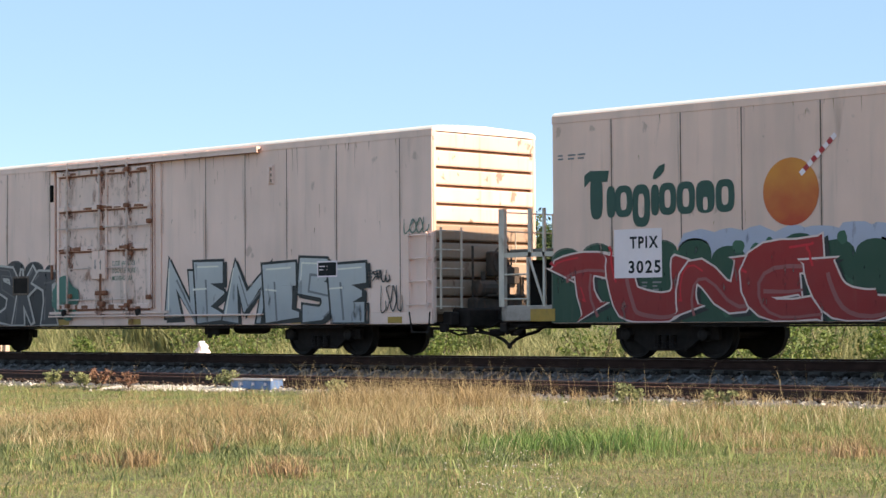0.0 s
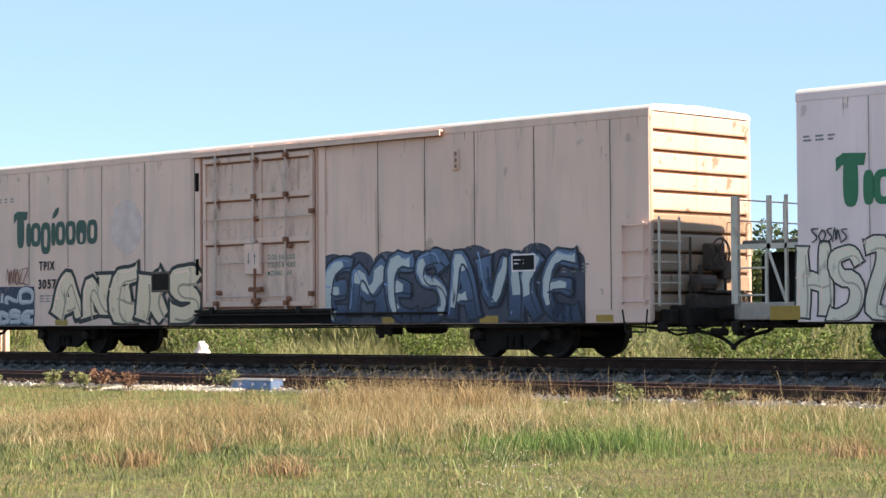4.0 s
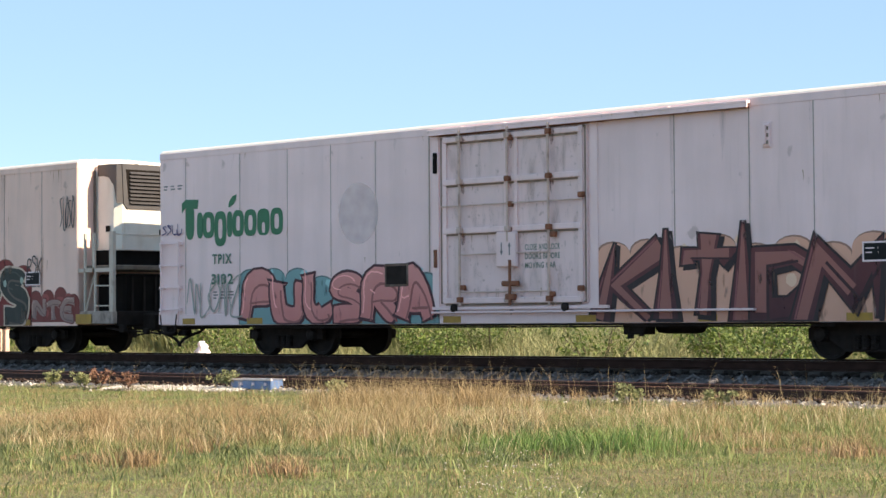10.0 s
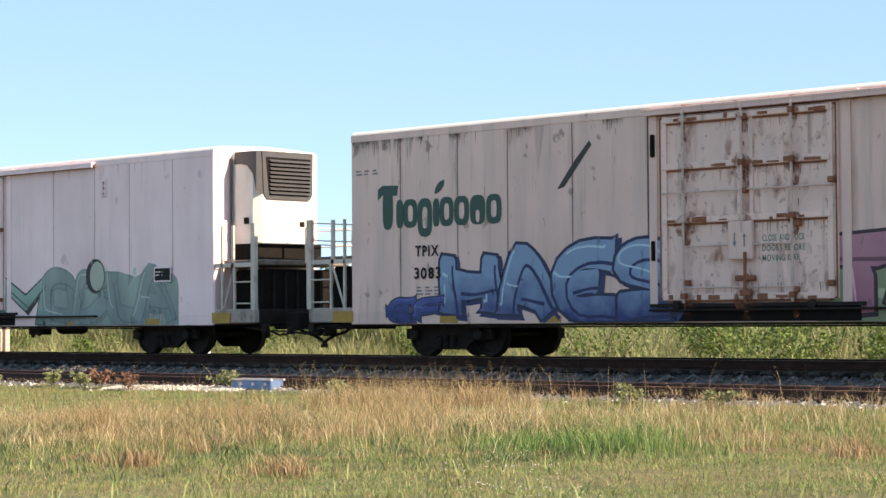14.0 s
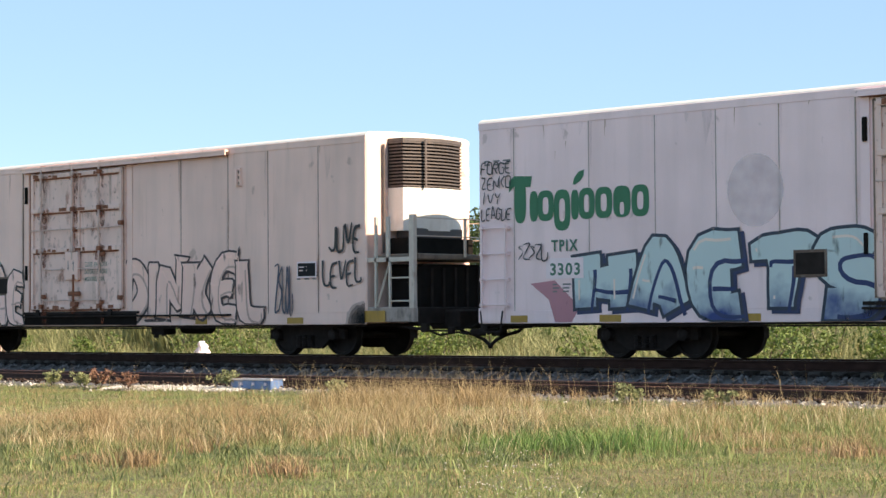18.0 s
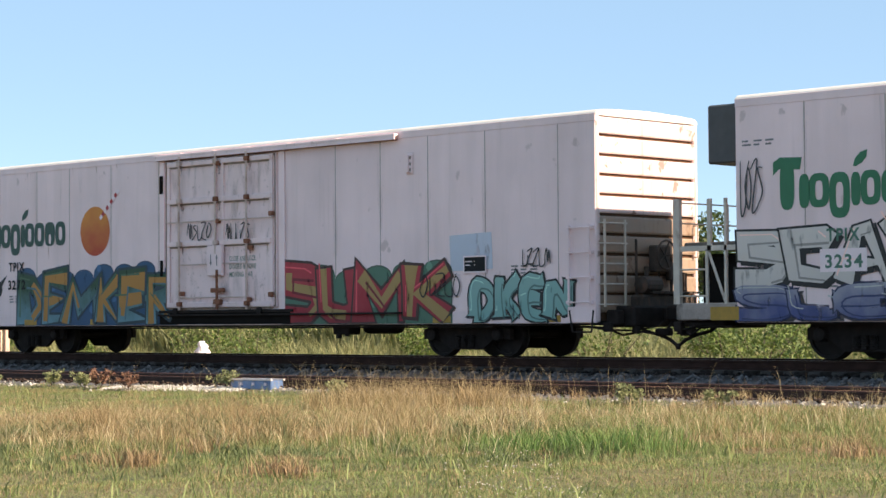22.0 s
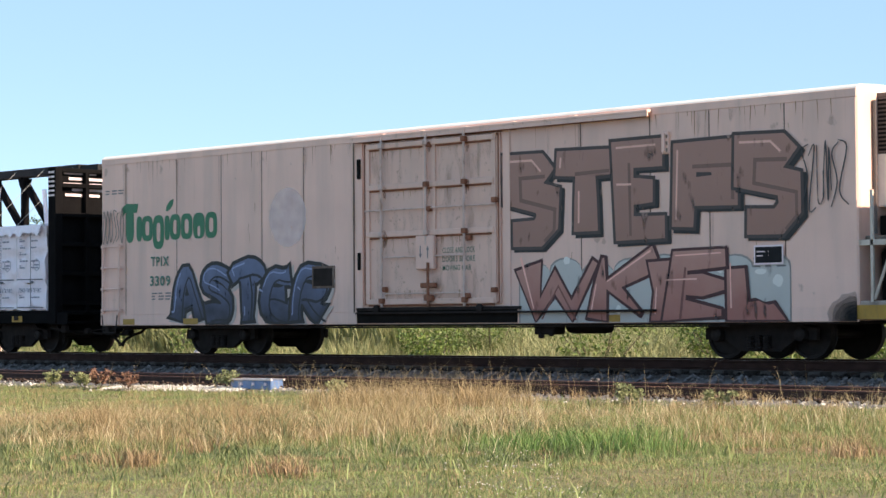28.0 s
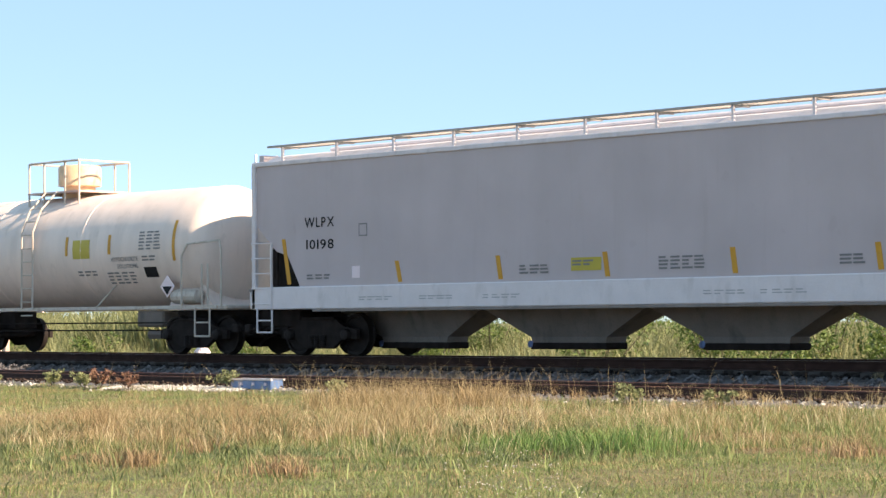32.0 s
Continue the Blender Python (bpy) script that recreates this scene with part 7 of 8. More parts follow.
    tag(c, 0.06, 0.86, 2.53, 3.32, (0.2, 0.17, 0.16), 6, 104, 0.03)


train_of_cars()


# ----- lumber car -----
BLACK_STEEL = plain("black_car_paint", (0.0075, 0.007, 0.0076), 0.8, 0.0, 0.4, 3, (0.012, 0.01, 0.0095), 0.5)
BLACK_STEEL.node_tree.nodes["Principled BSDF"].inputs["Specular IOR Level"].default_value = 0.03
# Dark grey, paler than the rest of the car's black.
CHORD_STEEL = plain("greyer_black_paint", (0.03, 0.028, 0.03), 0.6, 0.0, 0.4, 3, (0.05, 0.04, 0.036), 0.5)
WRAP = plain("white_plastic_wrap", (0.98, 0.885, 0.96), 0.28, 0, 0.05, 2.5)


def wrinkle(m):
    """Plastic film: drawn wrinkles, a little light coming through."""
    nt = m.node_tree
    bs = nt.nodes["Principled BSDF"]
    bump(nt, bs, noise_of(nt, 2.6, (1.0, 1.0, 0.28), 6, 0.25, 0.75), 0.9, 0.09)
    tr = nt.nodes.new("ShaderNodeBsdfTranslucent")
    tr.inputs["Color"].default_value = (0.9, 0.88, 0.88, 1)
    mx = nt.nodes.new("ShaderNodeMixShader")
    mx.inputs[0].default_value = 0.1
    nt.links.new(bs.outputs[0], mx.inputs[1])
    nt.links.new(tr.outputs[0], mx.inputs[2])
    nt.links.new(mx.outputs[0], nt.nodes["Material Output"].inputs["Surface"])


wrinkle(WRAP)
PRINT = plain("wrap_print", (0.26, 0.26, 0.33), 0.5, 0, 0.2, 5)
STRAP = plain("black_strap", (0.1, 0.1, 0.12), 0.5, 0, 0.2, 5)
CABLE = plain("steel_cable", (0.4, 0.39, 0.38), 0.5, 0.2, 0.2, 8)


def lumber_car(left):
    car = thing("centerbeam_car", "black centre-beam flat car carrying wrapped lumber", "rail car")
    car.location = (left, 0, 0)
    MOVERS.append((car, left))
    n = 22.5
    part("deck", Shape().box(0.0, n, 0.08, 2.97, 0.92, 1.02, 0, 0.02), BLACK_STEEL, car)
    part("side_sill", Shape().box(0.0, n, 0.04, 0.12, 0.72, 0.95, 0, 0.01).box(0.0, n, 2.93, 3.01, 0.72, 0.95, 0, 0.01), BLACK_STEEL, car)
    part("centre_sill", Shape().box(-0.2, n + 0.2, 1.2, 1.85, 0.5, 0.92), BLACK_STEEL, car)
    belly = Shape().prism([(4.2, 0.75), (7.0, 0.5), (15.5, 0.5), (18.3, 0.75)], 0.9, 1.2, "y")
    part("belly_girder", belly, BLACK_STEEL, car)
    for u in (0.0, n - 0.3):
        way = -1 if u < 1 else 1
        bulk = part("bulkhead", Shape().box(u, u + 0.3, 0.02, 0.22, 0.7, 4.42, 0, 0.01).box(u, u + 0.3, 2.83, 3.03, 0.7, 4.42, 0, 0.01).box(u + 0.1, u + 0.16, 0.2, 2.85, 0.95, 4.4), BLACK_STEEL, car, "black steel end bulkhead")
        e = u + 0.16 if way > 0 else u + 0.1
        for z in (1.2, 1.9, 2.6, 3.3, 4.0, 4.36):
            part("bulkhead_rib", Shape().box(e, e + way * 0.13, 0.22, 2.83, z - 0.05, z + 0.05, 0, 0.01), BLACK_STEEL, bulk)
        for y in (0.95, 2.05):
            part("bulkhead_post", Shape().box(e, e + way * 0.14, y - 0.05, y + 0.05, 0.95, 4.4), BLACK_STEEL, bulk)
        for k, (y0, y1) in enumerate(((0.35, 1.3), (0.5, 1.9), (0.35, 1.6), (0.6, 2.2), (0.4, 1.4))):
            part("stencil_block", Shape().box(u + 0.162, u + 0.166, y0, y1, 4.27 - k * 0.13, 4.33 - k * 0.13), WHITE_PLATE, bulk)
        for k in range(6):
            bars("stencil_line", [[(0.03, 0.1), (0.12, 0.26)]], u, 4.28 - k * 0.11, 0.045, 0.03, WHITE_PLATE, bulk, 0.015)
    y0, y1 = 1.4, 1.65
    part("top_chord", Shape().box(1.3, n - 0.9, y0 - 0.06, y1 + 0.06, 4.4, 4.6, 0, 0.02).box(0.2, n - 0.2, y0, y1, 4.4, 4.57), CHORD_STEEL, car, "dark grey top chord")
    for u, v in ((0.3, 1.5),):
        part("web_plate", Shape().prism([(u, 4.4), (v + 0.2, 4.4), (v, 3.9), (v, 1.0), (u, 1.0)], y0 + 0.04, y1 - 0.04, "y"), BLACK_STEEL, car, "solid black web plate at the beam's end")
    m = 17
    us = [1.0 + (n - 2.0) * k / m for k in range(m + 1)]
    for k, u in enumerate(us):
        part("beam_post", Shape().box(u - 0.055, u + 0.055, y0 + 0.03, y1 - 0.03, 1.0, 4.41, 0, 0.01), BLACK_STEEL, car)
        if k in (3, 5, 8, 10, 12, 15):
            part("gusset", Shape().prism([(u - 0.16, 4.38), (u + 0.16, 4.38), (u + 0.07, 4.15), (u - 0.07, 4.15)], y0 + 0.02, y1 - 0.02, "y"), BLACK_STEEL, car)
    for k, way in ((3, -1), (5, 1), (7, -1), (8, 1), (8, -1), (10, 1), (12, 1), (14, 1), (15, 1), (16, 1)):
        a, b = us[k], us[min(k + 1, m)]
        p, q = ((a, 4.3), (b, 3.0)) if way > 0 else ((b, 4.3), (a, 3.0))
        part("diagonal_brace", Shape().prism([(p[0] - 0.09, p[1]), (p[0] + 0.09, p[1]), (q[0] + 0.09, q[1]), (q[0] - 0.09, q[1])], y0 + 0.05, y1 - 0.05, "y"), BLACK_STEEL, car)
    for k in range(m):
        u = us[k] + 0.6
        top = 3.82 if u < 7.7 else 3.08
        part("tie_cable", Shape().bar([(u + 0.5, 1.4, 4.6), (u, 0.04, top + 0.01), (u, 0.04, 1.05)], 0.0055, 5), CABLE, car, "steel tie-down cable")
        part("winch", Shape().box(u - 0.08, u + 0.08, 0.0, 0.05, 0.8, 0.9, 0, 0.01), STEEL_DARK, car)
    rnd = random.Random(4)
    for u in (14.2, 15.6, 17.4, 18.1, 20.4):
        z, a = rnd.uniform(3.5, 4.2), rnd.uniform(-0.25, 0.35)
        part("edge_board", Shape().prism([(u, 3.06), (u + 0.16, 3.06), (u + 0.16 + a, z), (u + a, z)], 1.2, 1.22, "y"), WRAP, car, "loose white edge board")
    lettering("number_letter", "CSXT", 7.55, 8.3, 0.79, 0.91, WHITE_PLATE, car, "", 0.034, 0.012)
    lettering("number_letter", "60083", 8.85, 9.75, 0.79, 0.91, WHITE_PLATE, car, "", 0.034, 0.012)
    for k, u in enumerate((2.6, 5.1, 11.3, 12.4, 13.6, 15.3, 16.4, 17.6, 19.2)):
        if k in (3, 4):
            t = tag(car, u, u + 0.85, 0.76, 0.92, (0.55, 0.53, 0.52), 5, 120 + k, 0.035)
            t.location.y = 0.048
        else:
            bars("stencil_line", [[(0, 0.18), (0.22, 0.4)], [(0, 0.16), (0.22, 0.36)]], u, 0.87, 0.03, 0.03, WHITE_PLATE, car, 0.034)
    for u in (1.3, 4.0, 9.9, 13.2, 17.0, 20.7):
        part("reflective_strip", Shape().box(u, u + 0.42, 0.03, 0.038, 0.76, 0.9), YELLOW, car)
    for line in (((3.9, 0.5, 0.17), (5.6, 0.5, 0.2), (9.7, 0.5, 0.48), (10.4, 0.5, 0.6)), ((13.5, 0.5, 0.6), (14.9, 0.5, 0.5), (18.75, 0.5, 0.25), (19.3, 0.5, 0.23))):
        part("brake_rod", Shape().bar(list(line), 0.014, 5), STEEL_DARK, car)
    for u, z in ((7.85, 0.32), (14.85, 0.48), (16.4, 0.38), (18.7, 0.23)):
        part("rod_hanger", Shape().bar([(u, 0.5, 0.75), (u, 0.5, z), (u + 0.12, 0.5, z), (u + 0.12, 0.5, 0.75)], 0.02, 5), STEEL_DARK, car)
    part("air_reservoir", Shape().lathe([(0.04, 12.0), (0.18, 12.1), (0.18, 13.1), (0.04, 13.2)], 12, 0, "x", (0, 0.7, 0.62)), STEEL_DARK, car)
    for u in (2.22, 20.42):
        truck(car, u, left)
    coupler(car, 0.0, -1)
    coupler(car, n, 1)
    part("end_stairs", Shape().box(n, n + 0.4, 0.05, 0.09, 0.7, 0.98).box(n + 0.1, n + 0.3, 0.06, 2.98, 0.72, 0.78), BLACK_STEEL, car)
    # wrapped packs, two or more layers on both sides of the beam
    packs = []
    for k in range(3):
        a = 0.38 + k * 2.44
        packs += [(a, 0.06, 1.03, 1.36), (a, 0.06, 2.4, 1.38), (a, 1.75, 1.03, 1.36), (a, 1.75, 2.4, 1.38)]
    for k in range(6):
        a = 7.7 + k * 2.4
        packs += [(a, 0.06, 1.03, 0.66), (a, 0.06, 1.7, 1.34), (a, 1.75, 1.03, 0.66), (a, 1.75, 1.7, 1.34)]
    packs.append((7.75, 1.75, 3.05, 0.66))
    for k, (a, y, z, h) in enumerate(packs):
        lumber_pack(left + a, y, z, 2.42 if a < 7 else 2.36, 1.23, h, k)


SLOGAN = []


def slogan():
    """The line of print along the head of each pack, as one shared mesh."""
    if not SLOGAN:
        s, x = Shape(), 0.0
        for ch in "STRENGTH RUNS IN THE FAMILY":
            if ch == " ":
                x += 0.025
                continue
            v, f = glyph(ch, 0.045)
            lo = v[:, 0].min()
            k = 0.066
            s.add([(x + (q[0] - lo) * k * 0.72, 0.0, q[1] / 0.73 * k * 1.5) for q in v], f)
            x += (float(np.ptp(v[:, 0])) + 0.16) * k * 0.72
        SLOGAN.append(s.mesh("print_slogan", [PRINT]))
    return SLOGAN[0]


def lumber_pack(x, y, z, w, d, h, seed):
    rnd = random.Random(seed)
    p = thing("lumber_pack", "lumber pack in printed white plastic wrap with dark straps", "lumber pack", "lumber packs on the flat car")
    p.location = (x, y, z)
    MOVERS.append((p, x, y, z))
    bm = bmesh.new()
    bmesh.ops.create_cube(bm, size=1)
    bmesh.ops.subdivide_edges(bm, edges=list(bm.edges), cuts=17, use_grid_fill=True)
    off = Vector((rnd.uniform(0, 50), rnd.uniform(0, 50), rnd.uniform(0, 50)))
    for v in bm.verts:
        q = Vector(((v.co.x + 0.5) * w, (v.co.y + 0.5) * d, (v.co.z + 0.5) * h))
        e = 0.085
        k = noise.noise_vector(q * 2.6 + off) * e + noise.noise_vector(q * 7 + off) * 0.034
        q += k
        q.y = max(q.y, -0.03 + 0.03 * noise.noise(q * 3 + off))
        q.z = max(0.0, q.z) if q.z < 0.05 else q.z
        v.co = q
    sh = Shape().add([tuple(v.co) for v in bm.verts], [tuple(v.index for v in f.verts) for f in bm.faces])
    bm.free()
    part("wrapping", sh, WRAP, p, "", True)
    if y > 1:
        return
    # a loose flap of film over the head of the pack
    if rnd.random() < (0.85 if z + h > 3 else 0.3):
        nu, nz = 16, 5
        lo, drop = rnd.uniform(0.0, w * 0.35), rnd.uniform(0.12, 0.5) if z + h > 3 else 0.1
        wd = rnd.uniform(w * 0.35, w - lo)
        vs = []
        for i in range(nu + 1):
            hem = drop * (0.55 + 0.45 * noise.noise(Vector((i * 0.45, seed * 3.1, 0))))
            for j in range(nz + 1):
                q = Vector((lo + wd * i / nu, 0, j / nz))
                out = 0.085 + 0.055 * q.z * (1 + noise.noise(Vector((i * 0.8, j * 0.5, seed * 1.7))))
                vs.append((q.x + 0.03 * noise.noise(Vector((i, j * 0.7, seed))), -out, h + 0.035 - hem * q.z))
            vs.append((lo + wd * i / nu, 0.35, h + 0.05 + 0.05 * noise.noise(Vector((i * 0.9, 5.0, seed)))))
        step = nz + 2
        fs = [(i * step + j, (i + 1) * step + j, (i + 1) * step + j + 1, i * step + j + 1) for i in range(nu) for j in range(nz)]
        fs += [(i * step, i * step + nz + 1, (i + 1) * step + nz + 1, (i + 1) * step) for i in range(nu)]
        part("loose_flap", Shape().add(vs, fs), WRAP, p, "loose torn flap of white film", True)
    y0 = -0.062
    for c in (0.03, 1.23):
        rows = []
        part("print_slogan", slogan(), PRINT, p, loc=(c + 0.1, y0, h - 0.22))
        for k in range(int((h - 0.45) / 0.16)):
            rows.append((0.12 + rnd.uniform(0, 0.03), 0.12 + rnd.uniform(0.22, 0.4), h - 0.36 - k * 0.16, 0.04))
            rows.append((0.13, 0.13 + rnd.uniform(0.08, 0.14), h - 0.3 - k * 0.16, 0.02))
            if k % 3 != 2:
                rows.append((0.62, 0.62 + rnd.uniform(0.2, 0.36), h - 0.36 - k * 0.16, 0.035))
        for a, b, zz, t in rows:
            s = Shape()
            a0 = a
            while a0 < b:
                a1 = min(b, a0 + rnd.uniform(0.06, 0.16))
                s.add([(c + a0, y0, zz), (c + a1, y0, zz), (c + a1, y0, zz + t), (c + a0, y0, zz + t)], [(0, 1, 2, 3)])
                a0 = a1 + 0.02
            part("print_line", s, PRINT, p)
        if h > 1:
            ring = Shape()
            for k in range(6):
                a, b = math.pi / 3 * k + 0.52, math.pi / 3 * (k + 1) + 0.52
                o = [(c + 0.83 + r * math.cos(t), y0, 0.42 + r * math.sin(t)) for t, r in ((a, 0.15), (b, 0.15), (b, 0.13), (a, 0.13))]
                ring.add(o, [(0, 1, 2, 3)])
            ring.add([(c + 0.74, y0, 0.4), (c + 0.92, y0, 0.4), (c + 0.92, y0, 0.44), (c + 0.74, y0, 0.44)], [(0, 1, 2, 3)])
            part("print_emblem", ring, PRINT, p)
        part("print_base_line", Shape().add([(c + 0.04, y0, 0.07), (c + 1.1, y0, 0.06), (c + 1.1, y0, 0.085), (c + 0.04, y0, 0.095)], [(0, 1, 2, 3)]), STRAP, p)
    for c in (0.58, 1.82):
        part("strap", Shape().box(c, c + 0.02, -0.07, -0.064, 0.0, h + 0.02).box(c - 0.02, c + 0.05, -0.074, 0.1, h, h + 0.05), STRAP, p)


# ----- covered hopper -----
HOPPER = car_paint("grey_hopper_paint", (0.59, 0.49, 0.5), 0.06, 0.12, 0.1)
HOPPER_WHITE = plain("hopper_white_trim", (0.75, 0.675, 0.68), 0.5, 0, 0.1, 2, (0.35, 0.3, 0.27), 0.3)
GRATING = plain("weathered_grating", (0.44, 0.4, 0.37), 0.7, 0.1, 0.25, 6, (0.2, 0.12, 0.08), 0.4)
# Shade of the underside put into a darker, stained hopper grey.
HOPPER_SHADED = plain("shaded_hopper_paint", (0.24, 0.2, 0.18), 0.7, 0, 0.25, 2, (0.07, 0.06, 0.05), 0.5)


def hopper_car(left):
    car = thing("covered_hopper_car", "light grey covered hopper car with orange reflector stripes", "rail car")
    car.location = (left, 0, 0)
    MOVERS.append((car, left))
    a, b = 0.3, 19.92
    side = [(a + 0.12, 4.03), (a + 0.12, 2.75), (a + 0.75, 2.2), (a + 1.1, 2.1), (a + 1.45, 1.5), (a + 1.5, 1.42), (b - 1.5, 1.42), (b - 1.45, 1.5), (b - 1.15, 2.02), (b - 0.75, 2.12), (b - 0.1, 2.72), (b - 0.1, 4.03)]
    for y0, y1 in ((0.05, 0.09), (2.96, 3.0)):
        part("side_sheet", Shape().prism(side, y0, y1, "y"), HOPPER, car, "smooth light grey side sheet")
        part("top_chord", Shape().box(a, b, y0 - 0.035, y1 + 0.02, 4.0, 4.1, 0, 0.015), HOPPER_WHITE, car)
        part("side_sill", Shape().box(a, b, y0 - 0.05, y1 + 0.02, 0.98, 1.45, 0, 0.02), HOPPER_WHITE, car, "broad white side sill")
        part("sill_lip", Shape().box(2.2, 18.0, y0 - 0.04, y1 + 0.04, 0.93, 0.98), HOPPER_SHADED, car)
    sec = [(0.06, 4.06), (0.3, 4.2), (0.9, 4.3), (1.525, 4.33), (2.15, 4.3), (2.75, 4.2), (2.99, 4.06)]
    part("roof", Shape().prism(sec, a + 0.1, b - 0.08, "x"), HOPPER_WHITE, car, "curved white roof")
    for k in range(12):
        u = a + 0.85 + k * 1.66
        for y in (0.12, 2.87):
            post = part("walkway_bracket", Shape().box(u - 0.025, u + 0.025, y, y + 0.05, 4.08, 4.4), HOPPER_WHITE, car)
            part("brace", Shape().rod((u + 0.02, y + 0.03, 4.39), (u + 0.42, y + 0.2, 4.37), 0.016, 5), GRATING, post)
            part("bearer", Shape().box(u - 0.02, u + 0.02, y, y + 0.5 if y < 1 else y - 0.45, 4.375, 4.4), GRATING, post)
    for y in (0.1, 2.43):
        deck = part("walkway", Shape().box(a + 0.4, b + 0.05, y, y + 0.03, 4.395, 4.44).box(a + 0.4, b + 0.05, y + 0.49, y + 0.52, 4.395, 4.44), GRATING, car, "steel grating walkway")
        mesh_ = Shape()
        for k in range(196):
            u = a + 0.45 + k * 0.1
            mesh_.box(u, u + 0.035, y + 0.03, y + 0.49, 4.41, 4.435)
        part("grating", mesh_, GRATING, deck)
    part("end_walkway", Shape().box(b - 0.1, b + 0.05, 0.62, 2.43, 4.42, 4.445).box(b + 0.02, b + 0.05, 1.1, 2.0, 4.2, 4.42), GALV, car)
    part("hatch_cover", Shape().box(a + 1.2, b - 1.2, 1.15, 1.9, 4.33, 4.42, 0, 0.03), HOPPER_WHITE, car)
    for e, way in ((a, 1), (b, -1)):
        part("end_slope", Shape().prism([(e + way * 0.15, 4.25), (e + way * 0.15, 3.0), (e + way * 2.3, 1.2), (e + way * 2.5, 1.25), (e + way * 0.3, 3.1), (e + way * 0.3, 4.25)], 0.1, 2.95, "y"), HOPPER, car, "sloping end sheet")
        for y in (0.9, 2.1):
            part("end_brace", Shape().prism([(e + way * 0.1, 2.9), (e + way * 0.25, 2.9), (e + way * 1.9, 1.4), (e + way * 1.65, 1.4)], y, y + 0.08, "y"), HOPPER_SHADED, car)
        part("end_platform", Shape().box(e - way * 0.25, e + way * 1.6, 0.15, 2.9, 1.36, 1.42), HOPPER_SHADED, car)
        part("end_sill", Shape().box(e - way * 0.3, e - way * 0.1, 0.2, 2.85, 1.0, 1.4, 0, 0.02), HOPPER_WHITE, car)
        for y in (0.0, 2.96):
            part("corner_post", Shape().box(e, e + way * 0.12, y, y + 0.1, 0.98, 4.06, 0, 0.015), HOPPER_WHITE, car)
        lad = part("side_ladder", Shape().box(e + way * 0.62, e + way * 0.66, -0.02, 0.02, 1.0, 2.35), HOPPER_WHITE, car)
        for k in range(5):
            z = 1.1 + k * 0.32
            part("rung", Shape().rod((e, 0.0, z), (e + way * 0.66, 0.0, z), 0.016), HOPPER_WHITE, lad)
        el = part("end_ladder", Shape().box(e - way * 0.06, e - way * 0.03, 0.75, 0.79, 1.0, 4.3).box(e - way * 0.06, e - way * 0.03, 0.15, 0.19, 1.0, 4.3), HOPPER_WHITE, car)
        for k in range(10):
            part("rung", Shape().rod((e - way * 0.045, 0.15, 1.1 + k * 0.33), (e - way * 0.045, 0.79, 1.1 + k * 0.33), 0.014), HOPPER_WHITE, el)
        st = part("sill_step", Shape().bar([(e + way * 0.15, 0.03, 1.0), (e + way * 0.15, 0.03, 0.5), (e + way * 0.62, 0.03, 0.5), (e + way * 0.62, 0.03, 1.0)], 0.022), HOPPER_WHITE, car)
        part("rung", Shape().rod((e + way * 0.15, 0.03, 0.75), (e + way * 0.62, 0.03, 0.75), 0.02), HOPPER_WHITE, st)
        coupler(car, e - way * 0.3, -way)
        part("draft_gear", Shape().box(e - way * 0.28, e + way * 1.0, 0.5, 2.5, 0.6, 1.0, 0, 0.04), STEEL_DARK, car)
        if way > 0:
            # Added dark box that stands for shade in the left end opening.
            part("brake_cabinet", Shape().box(e + 0.2, e + 1.3, 0.4, 2.7, 1.42, 2.3, 0, 0.03).rod((e + 0.5, 0.3, 1.5), (e + 0.5, 0.3, 2.4), 0.03), STEEL_DARK, car, "grimy brake gear on the end platform")
        part("centre_sill", Shape().box(e - way * 0.4, e + way * 2.3, 1.2, 1.85, 0.6, 1.0), STEEL_DARK, car)
    part("end_placard", Shape().box(b + 0.055, b + 0.06, 1.0, 1.6, 2.95, 3.2), YELLOW, car, "yellow placard on the end")
    for k in range(4):
        c = 3.95 + k * 4.13
        ring = [(c + i * l, 1.525 + k * w, h) for h, l, w in ((1.02, 2.06, 0.5), (0.93, 2.0, 0.48), (0.4, 0.95, 0.3), (0.26, 0.9, 0.3)) for i, k in ((-1, -1), (1, -1), (1, 1), (-1, 1))]
        sh = Shape().add(ring, [(4 * q + e, 4 * q + (e + 1) % 4, 4 * q + 4 + (e + 1) % 4, 4 * q + 4 + e) for q in range(3) for e in range(4)] + [(12, 13, 14, 15), (0, 1, 2, 3)])
        bay = part("hopper_bay", sh, HOPPER_SHADED, car, "sloping discharge bay with shade in its grey")
        part("outlet_gate", Shape().box(c - 0.95, c + 0.95, 1.2, 1.85, 0.16, 0.29, 0, 0.02), STEEL_DARK, bay)
        part("gate_cap", Shape().lathe([(0.02, 0.86), (0.07, 0.88), (0.07, 1.0)], 10, 0, "y", (c - 0.95, 0.32, 0.26)), PATCH_BLUE, bay, "blue gate cap")
    for k, (u, z, h, s) in enumerate(((1.4, 1.5, 0.95, 0.18), (4.68, 1.5, 0.42, 0.1), (7.37, 1.5, 0.45, 0.08), (9.98, 1.5, 0.45, 0.07), (12.8, 1.5, 0.45, 0.06), (15.68, 1.5, 0.45, 0.06), (18.5, 1.5, 1.0, 0.1))):
        part("reflector_stripe", Shape().prism([(u, z), (u + 0.11, z), (u + 0.11 - s, z + h), (u - s, z + h)], 0.042, 0.05, "y"), ORANGE_STRIPE, car, "orange reflector stripe")
    lettering("number_letter", "WLPX", 1.93, 2.83, 2.67, 2.88, BLACK, car, "", 0.044, 0.012)
